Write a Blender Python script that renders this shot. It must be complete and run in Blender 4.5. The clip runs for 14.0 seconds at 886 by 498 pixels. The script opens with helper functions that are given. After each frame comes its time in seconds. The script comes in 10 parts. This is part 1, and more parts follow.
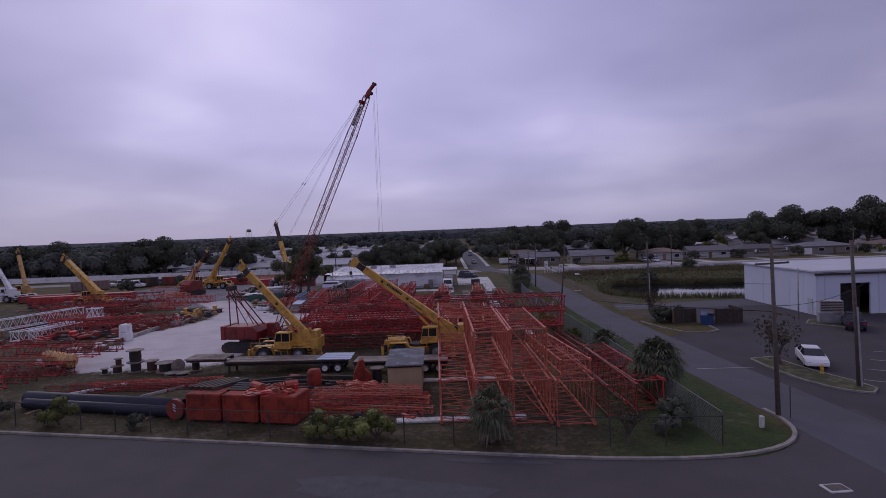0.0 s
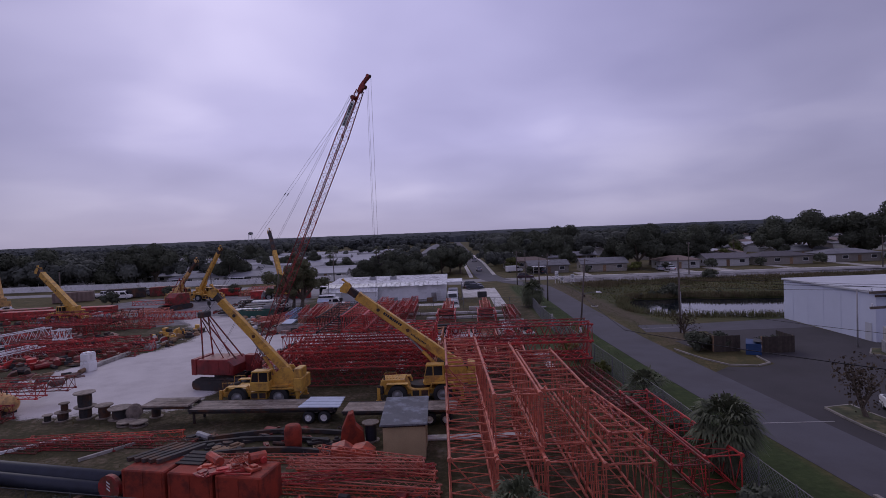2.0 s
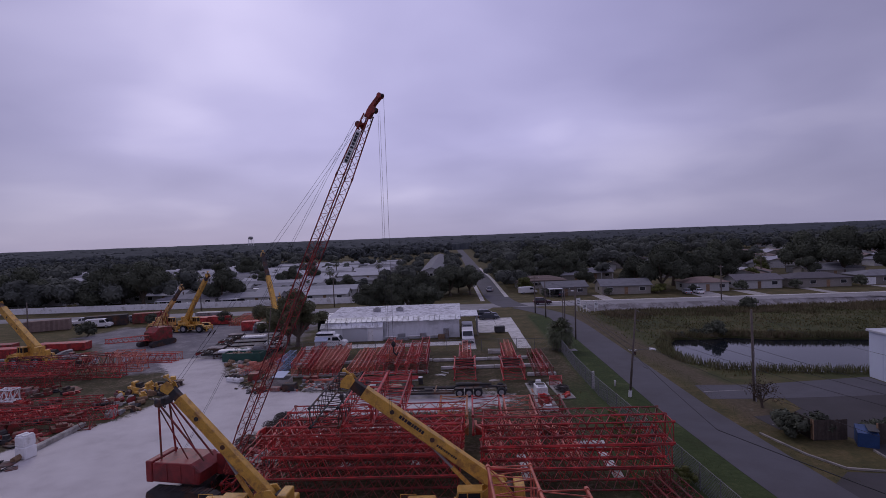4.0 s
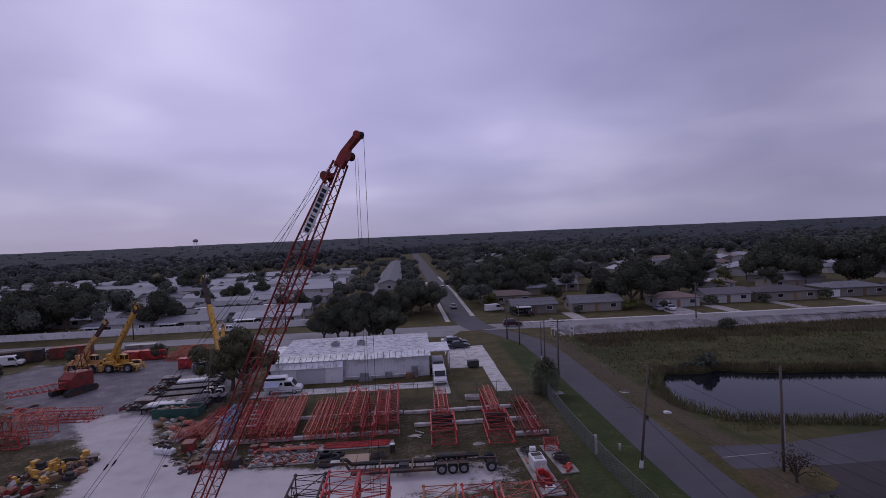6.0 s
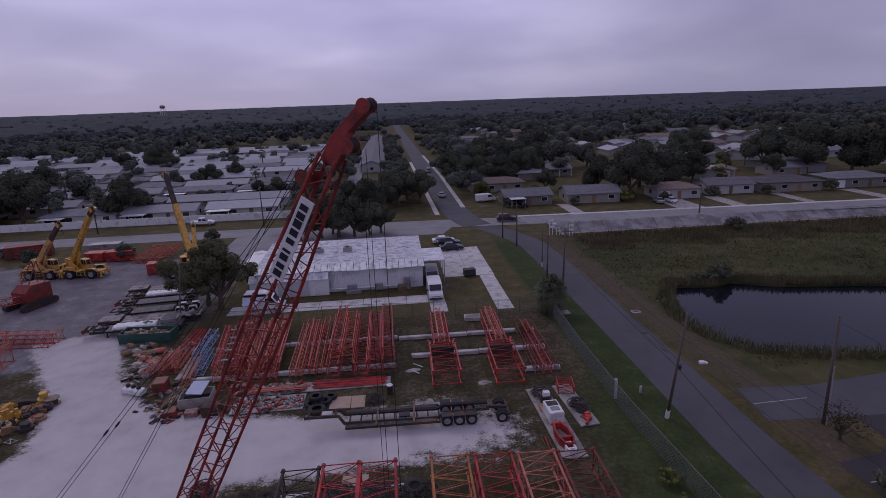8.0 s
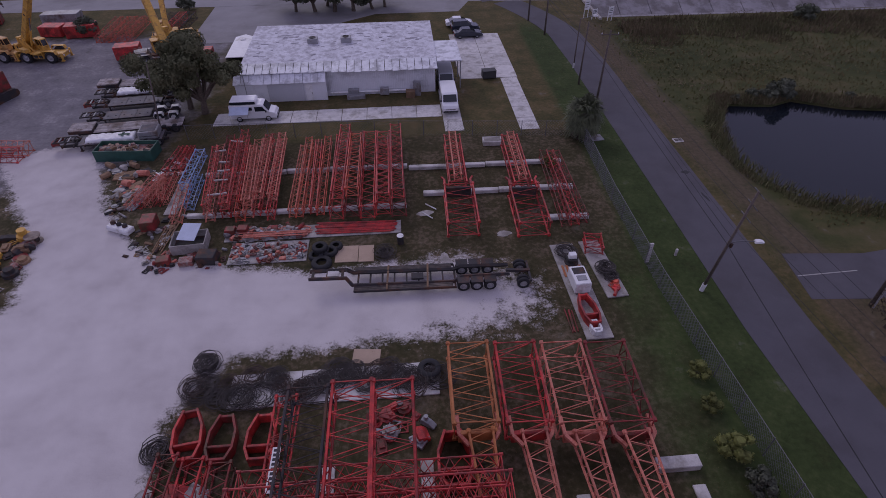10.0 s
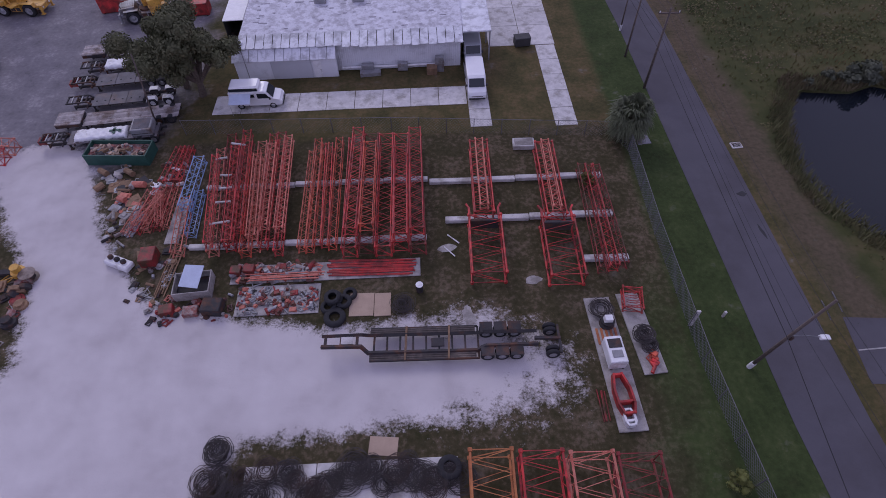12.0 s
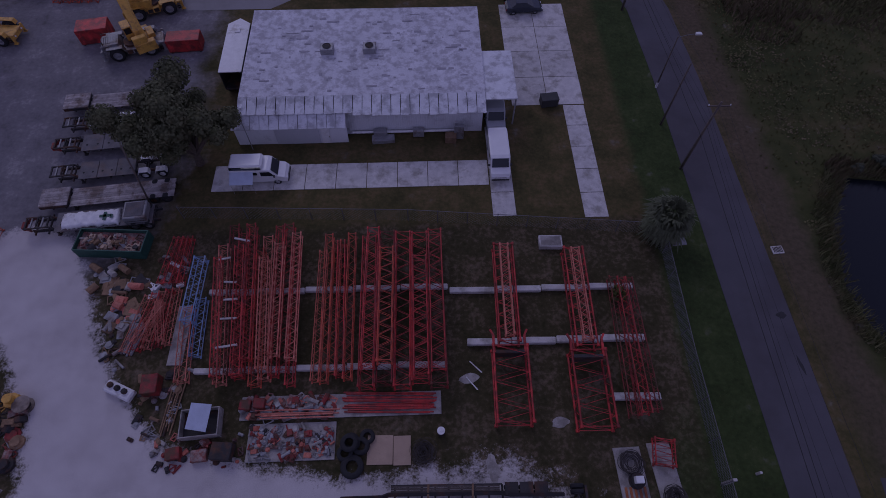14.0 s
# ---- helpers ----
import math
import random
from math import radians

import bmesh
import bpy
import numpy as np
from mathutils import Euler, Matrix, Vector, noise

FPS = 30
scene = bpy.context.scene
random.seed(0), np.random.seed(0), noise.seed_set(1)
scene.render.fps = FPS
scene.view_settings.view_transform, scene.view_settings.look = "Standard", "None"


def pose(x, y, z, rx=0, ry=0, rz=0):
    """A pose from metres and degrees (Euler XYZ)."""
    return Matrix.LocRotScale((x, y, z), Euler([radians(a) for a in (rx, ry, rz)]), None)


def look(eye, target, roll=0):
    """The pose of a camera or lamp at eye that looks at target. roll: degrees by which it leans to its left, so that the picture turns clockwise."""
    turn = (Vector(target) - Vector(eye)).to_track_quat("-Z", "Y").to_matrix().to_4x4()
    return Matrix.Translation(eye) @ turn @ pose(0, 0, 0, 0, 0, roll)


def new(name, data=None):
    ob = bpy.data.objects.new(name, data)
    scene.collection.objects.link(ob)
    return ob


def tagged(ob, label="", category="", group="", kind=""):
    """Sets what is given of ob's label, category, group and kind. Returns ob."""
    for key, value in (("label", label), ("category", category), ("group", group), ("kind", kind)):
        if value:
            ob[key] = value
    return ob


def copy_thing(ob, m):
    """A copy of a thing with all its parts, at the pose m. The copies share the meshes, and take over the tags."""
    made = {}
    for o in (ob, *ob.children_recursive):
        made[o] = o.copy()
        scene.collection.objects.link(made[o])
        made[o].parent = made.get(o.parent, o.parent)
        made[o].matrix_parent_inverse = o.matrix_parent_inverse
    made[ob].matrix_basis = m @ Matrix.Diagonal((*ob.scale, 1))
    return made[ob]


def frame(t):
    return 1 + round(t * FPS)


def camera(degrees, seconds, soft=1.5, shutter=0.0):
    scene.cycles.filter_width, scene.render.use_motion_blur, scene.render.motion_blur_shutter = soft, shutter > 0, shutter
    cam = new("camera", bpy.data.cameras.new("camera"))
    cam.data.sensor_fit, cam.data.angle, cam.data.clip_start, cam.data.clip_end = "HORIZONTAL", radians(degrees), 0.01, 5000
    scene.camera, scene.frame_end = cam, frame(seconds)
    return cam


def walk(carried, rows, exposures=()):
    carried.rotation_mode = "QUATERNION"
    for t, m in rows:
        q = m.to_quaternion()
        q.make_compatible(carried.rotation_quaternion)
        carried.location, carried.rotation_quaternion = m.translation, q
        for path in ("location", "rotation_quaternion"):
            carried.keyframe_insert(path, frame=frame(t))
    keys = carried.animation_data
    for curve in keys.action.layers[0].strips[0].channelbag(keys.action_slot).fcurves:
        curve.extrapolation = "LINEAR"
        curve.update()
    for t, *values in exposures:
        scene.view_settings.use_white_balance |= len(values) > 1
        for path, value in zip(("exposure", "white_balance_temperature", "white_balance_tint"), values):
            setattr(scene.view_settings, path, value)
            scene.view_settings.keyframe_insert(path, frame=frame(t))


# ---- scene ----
cam = camera(77.56, 14.0, soft=0.85)
PATH = [
    (0.0, 0.723, -0.603, 13.222, 87.907, 2.199, 0.722),
    (0.5, 0.49, 1.202, 13.34, 87.85, 2.198, 0.691),
    (1.0, 0.385, 3.221, 13.52, 87.849, 2.198, 0.72),
    (1.5, 0.321, 5.575, 13.96, 88.022, 2.249, 0.811),
    (2.0, 0.24, 8.38, 14.7, 88.136, 2.249, 0.959),
    (2.5, -0.134, 11.502, 15.65, 88.394, 2.199, 1.286),
    (3.0, -0.74, 14.69, 16.92, 88.394, 2.149, 1.66),
    (3.2, -0.999, 15.97, 17.42, 88.509, 2.199, 1.72),
    (5.3, -3.95, 28.95, 22.35, 88.452, 2.299, -1.781),
    (5.5, -4.122, 29.841, 22.793, 88.28, 2.399, -2.279),
    (6.0, -4.593, 32.4, 23.871, 88.28, 2.499, -3.889),
    (6.5, -5.05, 35.15, 24.992, 87.934, 2.598, -4.888),
    (7.0, -5.389, 37.755, 26.02, 85.408, 2.492, -5.35),
    (7.5, -5.694, 40.349, 27.085, 80.815, 2.271, -5.656),
    (8.0, -5.95, 43.156, 28.107, 74.714, 1.929, -5.88),
    (8.5, -6.34, 46.0, 29.073, 67.318, 1.384, -6.051),
    (9.0, -6.58, 48.658, 30.12, 59.535, 0.517, -5.797),
    (9.2, -6.64, 49.7, 30.55, 56.891, 0.335, -5.691),
    (11.3, -5.464, 62.059, 36.076, 41.524, 1.125, -3.013),
    (11.5, -5.475, 63.561, 37.017, 39.979, 1.108, -2.9),
    (12.0, -5.694, 67.138, 38.492, 37.779, 1.012, -2.705),
    (12.5, -5.988, 70.895, 40.083, 35.841, 0.833, -2.532),
    (13.0, -6.454, 74.769, 41.766, 34.175, 0.531, -2.447),
    (13.5, -7.022, 78.714, 43.39, 32.633, 0.116, -2.332),
    (14.0, -7.562, 82.986, 45.071, 30.646, -0.333, -2.098),
]
walk(cam, [(t, pose(x, y, z, rx, ry, rz)) for t, x, y, z, rx, ry, rz in PATH],
     exposures=[(0.0, -0.05, 6430, 10), (3.0, -0.05, 6430, 10), (7.0, -0.15, 6380, 10), (9.0, -0.05, 6450, 12), (11.4, 0.38, 6200, 13), (12.6, 0.50, 6000, 11), (13.0, 0.38, 5900, 11), (13.5, -0.06, 5700, 12), (14.0, -0.92, 5500, 24)])

# ---- world and light: thick overcast near dusk ----
world = bpy.data.worlds.new("overcast_sky")
scene.world = world
world.use_nodes = True
wn, wl = world.node_tree.nodes, world.node_tree.links
wn.clear()


def wnode(kind, **kw):
    n = wn.new(kind)
    for k, v in kw.items():
        n.inputs[k].default_value = v
    return n


sky = wn.new("ShaderNodeTexSky")
sky.sky_type, sky.sun_disc = "NISHITA", False
sky.sun_elevation, sky.sun_rotation = radians(28), radians(-25)
coord = wn.new("ShaderNodeTexCoord")
split = wn.new("ShaderNodeSeparateXYZ")
wl.new(coord.outputs["Generated"], split.inputs[0])
up = wn.new("ShaderNodeMath"); up.operation = "MAXIMUM"; up.inputs[1].default_value = 0.0
wl.new(split.outputs[2], up.inputs[0])
lift = wn.new("ShaderNodeMath"); lift.operation = "ADD"; lift.inputs[1].default_value = 0.22
wl.new(up.outputs[0], lift.inputs[0])
flat = []
for k in (0, 1):
    d = wn.new("ShaderNodeMath"); d.operation = "DIVIDE"
    wl.new(split.outputs[k], d.inputs[0]); wl.new(lift.outputs[0], d.inputs[1]); flat.append(d)
plane = wn.new("ShaderNodeCombineXYZ")
wl.new(flat[0].outputs[0], plane.inputs[0]); wl.new(flat[1].outputs[0], plane.inputs[1])
big = wnode("ShaderNodeTexNoise", Scale=0.75, Detail=2.0, Roughness=0.42, Distortion=0.2)
fine = wnode("ShaderNodeTexNoise", Scale=2.2, Detail=3.0, Roughness=0.45, Distortion=0.3)
shift = wn.new("ShaderNodeMapping"); shift.inputs["Location"].default_value = (0.72, 0.35, 0.0)
wl.new(plane.outputs[0], shift.inputs[0])
wl.new(shift.outputs[0], big.inputs["Vector"]); wl.new(shift.outputs[0], fine.inputs["Vector"])
both = wn.new("ShaderNodeMath"); both.operation = "MULTIPLY_ADD"; both.inputs[1].default_value = 0.22
wl.new(fine.outputs["Fac"], both.inputs[0]); wl.new(big.outputs["Fac"], both.inputs[2])
cloud = wn.new("ShaderNodeValToRGB")
cloud.color_ramp.elements[0].position, cloud.color_ramp.elements[0].color = 0.36, (0.270, 0.255, 0.455, 1)
cloud.color_ramp.elements[1].position, cloud.color_ramp.elements[1].color = 0.90, (0.680, 0.630, 0.880, 1)
mid = cloud.color_ramp.elements.new(0.62); mid.color = (0.410, 0.385, 0.625, 1)
wl.new(both.outputs[0], cloud.inputs[0])
# the deck thins to a pale grey band low over the land
low = wn.new("ShaderNodeMapRange"); low.inputs["From Min"].default_value, low.inputs["From Max"].default_value = 0.0, 0.16
low.inputs["To Min"].default_value, low.inputs["To Max"].default_value = 0.7, 0.0
wl.new(split.outputs[2], low.inputs[0])
band = wn.new("ShaderNodeMix"); band.data_type = "RGBA"; band.inputs["B"].default_value = (0.335, 0.315, 0.475, 1)
# the hidden sun brightens the cloud ahead
glow_d = wn.new("ShaderNodeVectorMath"); glow_d.operation = "DOT_PRODUCT"; glow_d.inputs[1].default_value = (-0.12, 0.92, 0.36)
wl.new(coord.outputs["Generated"], glow_d.inputs[0])
glow = wn.new("ShaderNodeMapRange"); glow.interpolation_type = "SMOOTHSTEP"
glow.inputs["From Min"].default_value, glow.inputs["From Max"].default_value = 0.72, 1.0
glow.inputs["To Min"].default_value, glow.inputs["To Max"].default_value = 0.80, 1.32
wl.new(glow_d.outputs["Value"], glow.inputs[0])
lit = wn.new("ShaderNodeVectorMath"); lit.operation = "SCALE"
wl.new(cloud.outputs[0], lit.inputs[0]); wl.new(glow.outputs[0], lit.inputs["Scale"])
wl.new(low.outputs[0], band.inputs["Factor"]); wl.new(lit.outputs[0], band.inputs["A"])
bg_clear = wnode("ShaderNodeBackground", Strength=0.05)
wl.new(sky.outputs[0], bg_clear.inputs[0])
bg_cloud = wnode("ShaderNodeBackground", Strength=1.0)
wl.new(band.outputs["Result"], bg_cloud.inputs[0])
mixw = wnode("ShaderNodeMixShader", Fac=0.94)
wl.new(bg_clear.outputs[0], mixw.inputs[1]); wl.new(bg_cloud.outputs[0], mixw.inputs[2])
outw = wn.new("ShaderNodeOutputWorld")
wl.new(mixw.outputs[0], outw.inputs[0])

sun = new("sun", bpy.data.lights.new("sun", "SUN"))
sun.data.energy, sun.data.angle, sun.data.color = 0.5, radians(25), (1.0, 0.93, 0.88)
sun.matrix_world = look((0, 0, 60), (18, -42, 24))

# ---- materials ----
MATS = {}


def mat(name, base, rough=0.7, metal=0.0, vary=0.25, scale=1.5, fine=14.0, bump=0.15, tint=None, amount=0.0, tscale=0.6, rand=0.0, spec=0.5, alpha=1.0):
    """Painted or natural surface: base colour with coarse and fine variation, a second colour in worn patches, and relief."""
    if name in MATS:
        return MATS[name]
    m = bpy.data.materials.new(name)
    m.use_nodes = True
    n, l = m.node_tree.nodes, m.node_tree.links
    b = n["Principled BSDF"]
    b.inputs["Roughness"].default_value, b.inputs["Metallic"].default_value = rough, metal
    b.inputs["Specular IOR Level"].default_value = spec
    geo = n.new("ShaderNodeNewGeometry")
    n1 = n.new("ShaderNodeTexNoise"); n1.inputs["Scale"].default_value = scale; n1.inputs["Detail"].default_value = 4
    n2 = n.new("ShaderNodeTexNoise"); n2.inputs["Scale"].default_value = fine; n2.inputs["Detail"].default_value = 3
    l.new(geo.outputs["Position"], n1.inputs["Vector"]); l.new(geo.outputs["Position"], n2.inputs["Vector"])
    add = n.new("ShaderNodeMath"); add.operation = "MULTIPLY_ADD"; add.inputs[1].default_value = 0.6
    l.new(n2.outputs["Fac"], add.inputs[0]); l.new(n1.outputs["Fac"], add.inputs[2])
    mr = n.new("ShaderNodeMapRange")
    mr.inputs["From Min"].default_value, mr.inputs["From Max"].default_value = 0.5, 1.1
    mr.inputs["To Min"].default_value, mr.inputs["To Max"].default_value = 1 - vary, 1 + vary
    l.new(add.outputs[0], mr.inputs[0])
    value = mr.outputs[0]
    if rand:
        info = n.new("ShaderNodeObjectInfo")
        r = n.new("ShaderNodeMapRange"); r.inputs["To Min"].default_value, r.inputs["To Max"].default_value = 1 - rand, 1 + rand
        l.new(info.outputs["Random"], r.inputs[0])
        mul = n.new("ShaderNodeMath"); mul.operation = "MULTIPLY"
        l.new(value, mul.inputs[0]); l.new(r.outputs[0], mul.inputs[1]); value = mul.outputs[0]
    color = n.new("ShaderNodeRGB"); color.outputs[0].default_value = (*base, 1)
    out = color.outputs[0]
    if tint:
        t = n.new("ShaderNodeTexNoise"); t.inputs["Scale"].default_value = tscale; t.inputs["Detail"].default_value = 6; t.inputs["Roughness"].default_value = 0.65
        l.new(geo.outputs["Position"], t.inputs["Vector"])
        tr = n.new("ShaderNodeMapRange"); tr.inputs["From Min"].default_value, tr.inputs["From Max"].default_value = 0.62 - amount * 0.35, 0.72 - amount * 0.25
        l.new(t.outputs["Fac"], tr.inputs[0])
        mx = n.new("ShaderNodeMix"); mx.data_type = "RGBA"; mx.inputs["B"].default_value = (*tint, 1)
        l.new(tr.outputs[0], mx.inputs["Factor"]); l.new(out, mx.inputs["A"]); out = mx.outputs["Result"]
    fin = n.new("ShaderNodeVectorMath"); fin.operation = "SCALE"
    l.new(out, fin.inputs[0]); l.new(value, fin.inputs["Scale"])
    l.new(fin.outputs[0], b.inputs["Base Color"])
    if bump:
        bp = n.new("ShaderNodeBump"); bp.inputs["Strength"].default_value = bump; bp.inputs["Distance"].default_value = 0.03
        l.new(n2.outputs["Fac"], bp.inputs["Height"]); l.new(bp.outputs[0], b.inputs["Normal"])
    MATS[name] = m
    return m


def glass_mat(name, base, rough=0.06):
    if name not in MATS:
        m = bpy.data.materials.new(name); m.use_nodes = True
        b = m.node_tree.nodes["Principled BSDF"]
        b.inputs["Base Color"].default_value = (*base, 1); b.inputs["Roughness"].default_value = rough
        b.inputs["Specular IOR Level"].default_value = 0.6
        MATS[name] = m
    return MATS[name]


RUST = (0.10, 0.045, 0.025)
M_RED = mat("red_boom_paint", (0.50, 0.040, 0.036), 0.55, tint=(0.22, 0.030, 0.026), amount=0.5, tscale=1.1, vary=0.35, rand=0.22)
M_ORANGE = mat("orange_boom_paint", (0.52, 0.080, 0.040), 0.55, tint=(0.26, 0.06, 0.04), amount=0.45, tscale=1.3, vary=0.32, rand=0.18)
M_DKRED = mat("dark_red_paint", (0.25, 0.027, 0.026), 0.6, tint=RUST, amount=0.5, tscale=0.9, vary=0.35, rand=0.25)
M_PINK = mat("sun_faded_red_paint", (0.58, 0.20, 0.14), 0.65, tint=(0.34, 0.08, 0.05), amount=0.4, tscale=1.5, vary=0.3, rand=0.2)
M_YELBOOM = mat("yellow_orange_boom_paint", (0.42, 0.16, 0.055), 0.6, tint=(0.34, 0.11, 0.04), amount=0.45, vary=0.3, rand=0.2)
M_CRANE_Y = mat("yellow_crane_paint", (0.62, 0.355, 0.065), 0.55, tint=(0.38, 0.20, 0.055), amount=0.35, tscale=1.7, vary=0.25, rand=0.08)
M_RACK = mat("faded_orange_boom_paint", (0.52, 0.135, 0.080), 0.6, tint=(0.30, 0.06, 0.04), amount=0.45, tscale=1.3, vary=0.3, rand=0.15)
M_HOUSE_R = mat("deep_red_crane_paint", (0.23, 0.024, 0.024), 0.55, tint=(0.12, 0.02, 0.02), amount=0.4, vary=0.25)
M_TAN_Y = mat("faded_yellow_crane_paint", (0.60, 0.36, 0.13), 0.6, tint=(0.34, 0.2, 0.09), amount=0.4, tscale=1.4, vary=0.25, rand=0.08)
M_WHITE = mat("white_paint", (0.78, 0.78, 0.78), 0.5, vary=0.10, tint=(0.50, 0.48, 0.45), amount=0.2, rand=0.06)
M_WHITE_CAR = mat("white_car_paint", (0.80, 0.80, 0.80), 0.25, vary=0.04, bump=0.0)
M_SILVER = mat("silver_car_paint", (0.42, 0.43, 0.46), 0.3, 0.3, vary=0.05, bump=0.0)
M_DARKCAR = mat("dark_car_paint", (0.035, 0.04, 0.055), 0.25, vary=0.1, bump=0.0)
M_MAROON = mat("maroon_car_paint", (0.05, 0.02, 0.03), 0.3, vary=0.1, bump=0.0)
M_BLACK = mat("black_rubber", (0.022, 0.022, 0.024), 0.85, vary=0.3)
M_RIM = mat("grey_wheel_rim", (0.33, 0.33, 0.34), 0.5, 0.2, vary=0.3)
M_STEEL_DK = mat("dark_weathered_steel", (0.036, 0.033, 0.034), 0.8, 0.0, tint=RUST, amount=0.4, vary=0.35, rand=0.25)
M_STEEL = mat("grey_steel", (0.30, 0.30, 0.31), 0.55, 0.3, tint=(0.17, 0.13, 0.11), amount=0.35, vary=0.25, rand=0.15)
M_BLUE = mat("pale_blue_paint", (0.24, 0.36, 0.56), 0.55, tint=(0.40, 0.46, 0.56), amount=0.3, vary=0.25)
M_CABLE = mat("greasy_wire_rope", (0.03, 0.028, 0.028), 0.7, 0.3, vary=0.3)
M_HOSE = mat("coiled_black_rope", (0.055, 0.047, 0.044), 0.8, vary=0.45)
M_WOOD = mat("grey_weathered_planks", (0.27, 0.225, 0.19), 0.85, vary=0.4, scale=2, tint=(0.15, 0.115, 0.09), amount=0.4, rand=0.18)
M_TIMBER = mat("brown_timber", (0.23, 0.145, 0.085), 0.85, vary=0.35, scale=3, rand=0.25)
M_CONC = mat("old_concrete", (0.40, 0.375, 0.35), 0.9, vary=0.22, tint=(0.25, 0.23, 0.21), amount=0.45, tscale=0.8, rand=0.12)
M_CONC_W = mat("pale_concrete", (0.58, 0.56, 0.54), 0.9, vary=0.18, tint=(0.36, 0.34, 0.31), amount=0.35, rand=0.08)
M_ASPH_E = mat("pale_worn_asphalt_road", (0.090, 0.085, 0.098), 0.9, vary=0.12, scale=0.35, fine=20, tint=(0.077, 0.071, 0.080), amount=0.45, tscale=0.12, bump=0.1)
M_ASPH = mat("worn_asphalt_road", (0.068, 0.058, 0.060), 0.9, vary=0.16, scale=0.35, fine=20, tint=(0.066, 0.056, 0.056), amount=0.45, tscale=0.12, bump=0.1)
M_LOT = mat("parking_lot_asphalt", (0.048, 0.042, 0.045), 0.9, vary=0.2, scale=0.3, fine=20, tint=(0.044, 0.038, 0.039), amount=0.4, tscale=0.1, bump=0.1)
M_PATCH = mat("fresh_asphalt_patch", (0.035, 0.034, 0.036), 0.85, vary=0.2)
M_PATCH2 = mat("older_asphalt_patch", (0.080, 0.074, 0.080), 0.9, vary=0.2)
M_CROSS = mat("pale_asphalt_road", (0.275, 0.265, 0.27), 0.9, vary=0.12, scale=0.3, tint=(0.22, 0.21, 0.21), amount=0.4, tscale=0.1)
M_LINE = mat("road_line_paint", (0.40, 0.38, 0.36), 0.8, vary=0.2, tint=(0.30, 0.29, 0.28), amount=0.5, tscale=2)
M_KERB = mat("concrete_kerb", (0.30, 0.27, 0.235), 0.9, vary=0.25, tint=(0.2, 0.19, 0.17), amount=0.4)
M_ROOF_W = mat("patched_white_roof_coating", (0.66, 0.66, 0.70), 0.8, vary=0.16, scale=0.5, fine=6, tint=(0.44, 0.43, 0.46), amount=0.5, tscale=1.3)
M_ROOF_M = mat("white_ribbed_metal_roof", (0.70, 0.71, 0.74), 0.5, 0.1, vary=0.12, tint=(0.42, 0.42, 0.44), amount=0.4, tscale=0.8)
M_WALL_W = mat("white_corrugated_wall", (0.74, 0.75, 0.78), 0.6, vary=0.08, scale=0.4, tint=(0.56, 0.57, 0.59), amount=0.3, tscale=0.5, rand=0.05)
M_WALL_B = mat("pale_blue_white_wall", (0.62, 0.66, 0.76), 0.65, vary=0.06, scale=0.3)
M_WALL_G = mat("grey_corrugated_wall", (0.52, 0.53, 0.56), 0.6, vary=0.10, scale=0.4)
M_ROOF_G = mat("grey_shingle_roof", (0.20, 0.197, 0.215), 0.9, vary=0.16, scale=0.8, tint=(0.165, 0.165, 0.18), amount=0.4, rand=0.22)
M_ROOF_MH = mat("pale_grey_home_roof", (0.36, 0.36, 0.385), 0.8, vary=0.12, scale=0.6, rand=0.22)
M_ROOF_DK = mat("dark_shingle_roof", (0.12, 0.11, 0.12), 0.9, vary=0.2, rand=0.25)
M_ROOF_BR = mat("brown_tile_roof", (0.20, 0.145, 0.125), 0.9, vary=0.2, rand=0.2)
M_STUCCO = mat("cream_house_wall", (0.25, 0.23, 0.205), 0.9, vary=0.12, rand=0.25)
M_STUCCO_W = mat("white_house_wall", (0.46, 0.455, 0.45), 0.9, vary=0.10, rand=0.15)
M_SHED = mat("tan_plywood_shed", (0.44, 0.34, 0.20), 0.85, vary=0.15, scale=0.8)
M_SHEDROOF = mat("dark_felt_roof", (0.115, 0.12, 0.135), 0.8, vary=0.2, tint=(0.22, 0.24, 0.28), amount=0.35, tscale=0.9)
M_ORANGE_TANK = mat("orange_steel_tank", (0.29, 0.036, 0.016), 0.8, tint=(0.15, 0.022, 0.012), amount=0.45, tscale=1.3, vary=0.25, rand=0.12)
M_PIPE = mat("blue_black_pipe", (0.018, 0.022, 0.038), 0.55, vary=0.25)
M_CANVAS = mat("pale_blue_tarpaulin", (0.50, 0.56, 0.68), 0.75, vary=0.12)
M_FENCE = mat("galvanised_fence_steel", (0.17, 0.17, 0.175), 0.6, 0.3, vary=0.2)
M_FENCE_DK = mat("dark_fence_post", (0.045, 0.045, 0.045), 0.7, vary=0.2)
M_POLE = mat("weathered_utility_pole", (0.13, 0.105, 0.09), 0.9, vary=0.3, scale=4)
M_POLE_C = mat("concrete_pole", (0.36, 0.35, 0.35), 0.85, vary=0.2)
M_GREEN_BIN = mat("dark_green_steel", (0.025, 0.085, 0.065), 0.6, vary=0.25)
M_BLUE_BIN = mat("blue_steel_bin", (0.02, 0.055, 0.15), 0.5, vary=0.25)
M_BARK = mat("grey_brown_bark", (0.115, 0.09, 0.07), 0.95, vary=0.35, scale=6, fine=30)
# oak green lifted and blued in the colour, for haze over the suburb
M_LEAF = mat("dark_oak_leaves", (0.086, 0.094, 0.066), 0.9, vary=0.3, scale=0.9, fine=5, bump=0, tint=(0.104, 0.112, 0.076), amount=0.4, rand=0.25, spec=0.2)
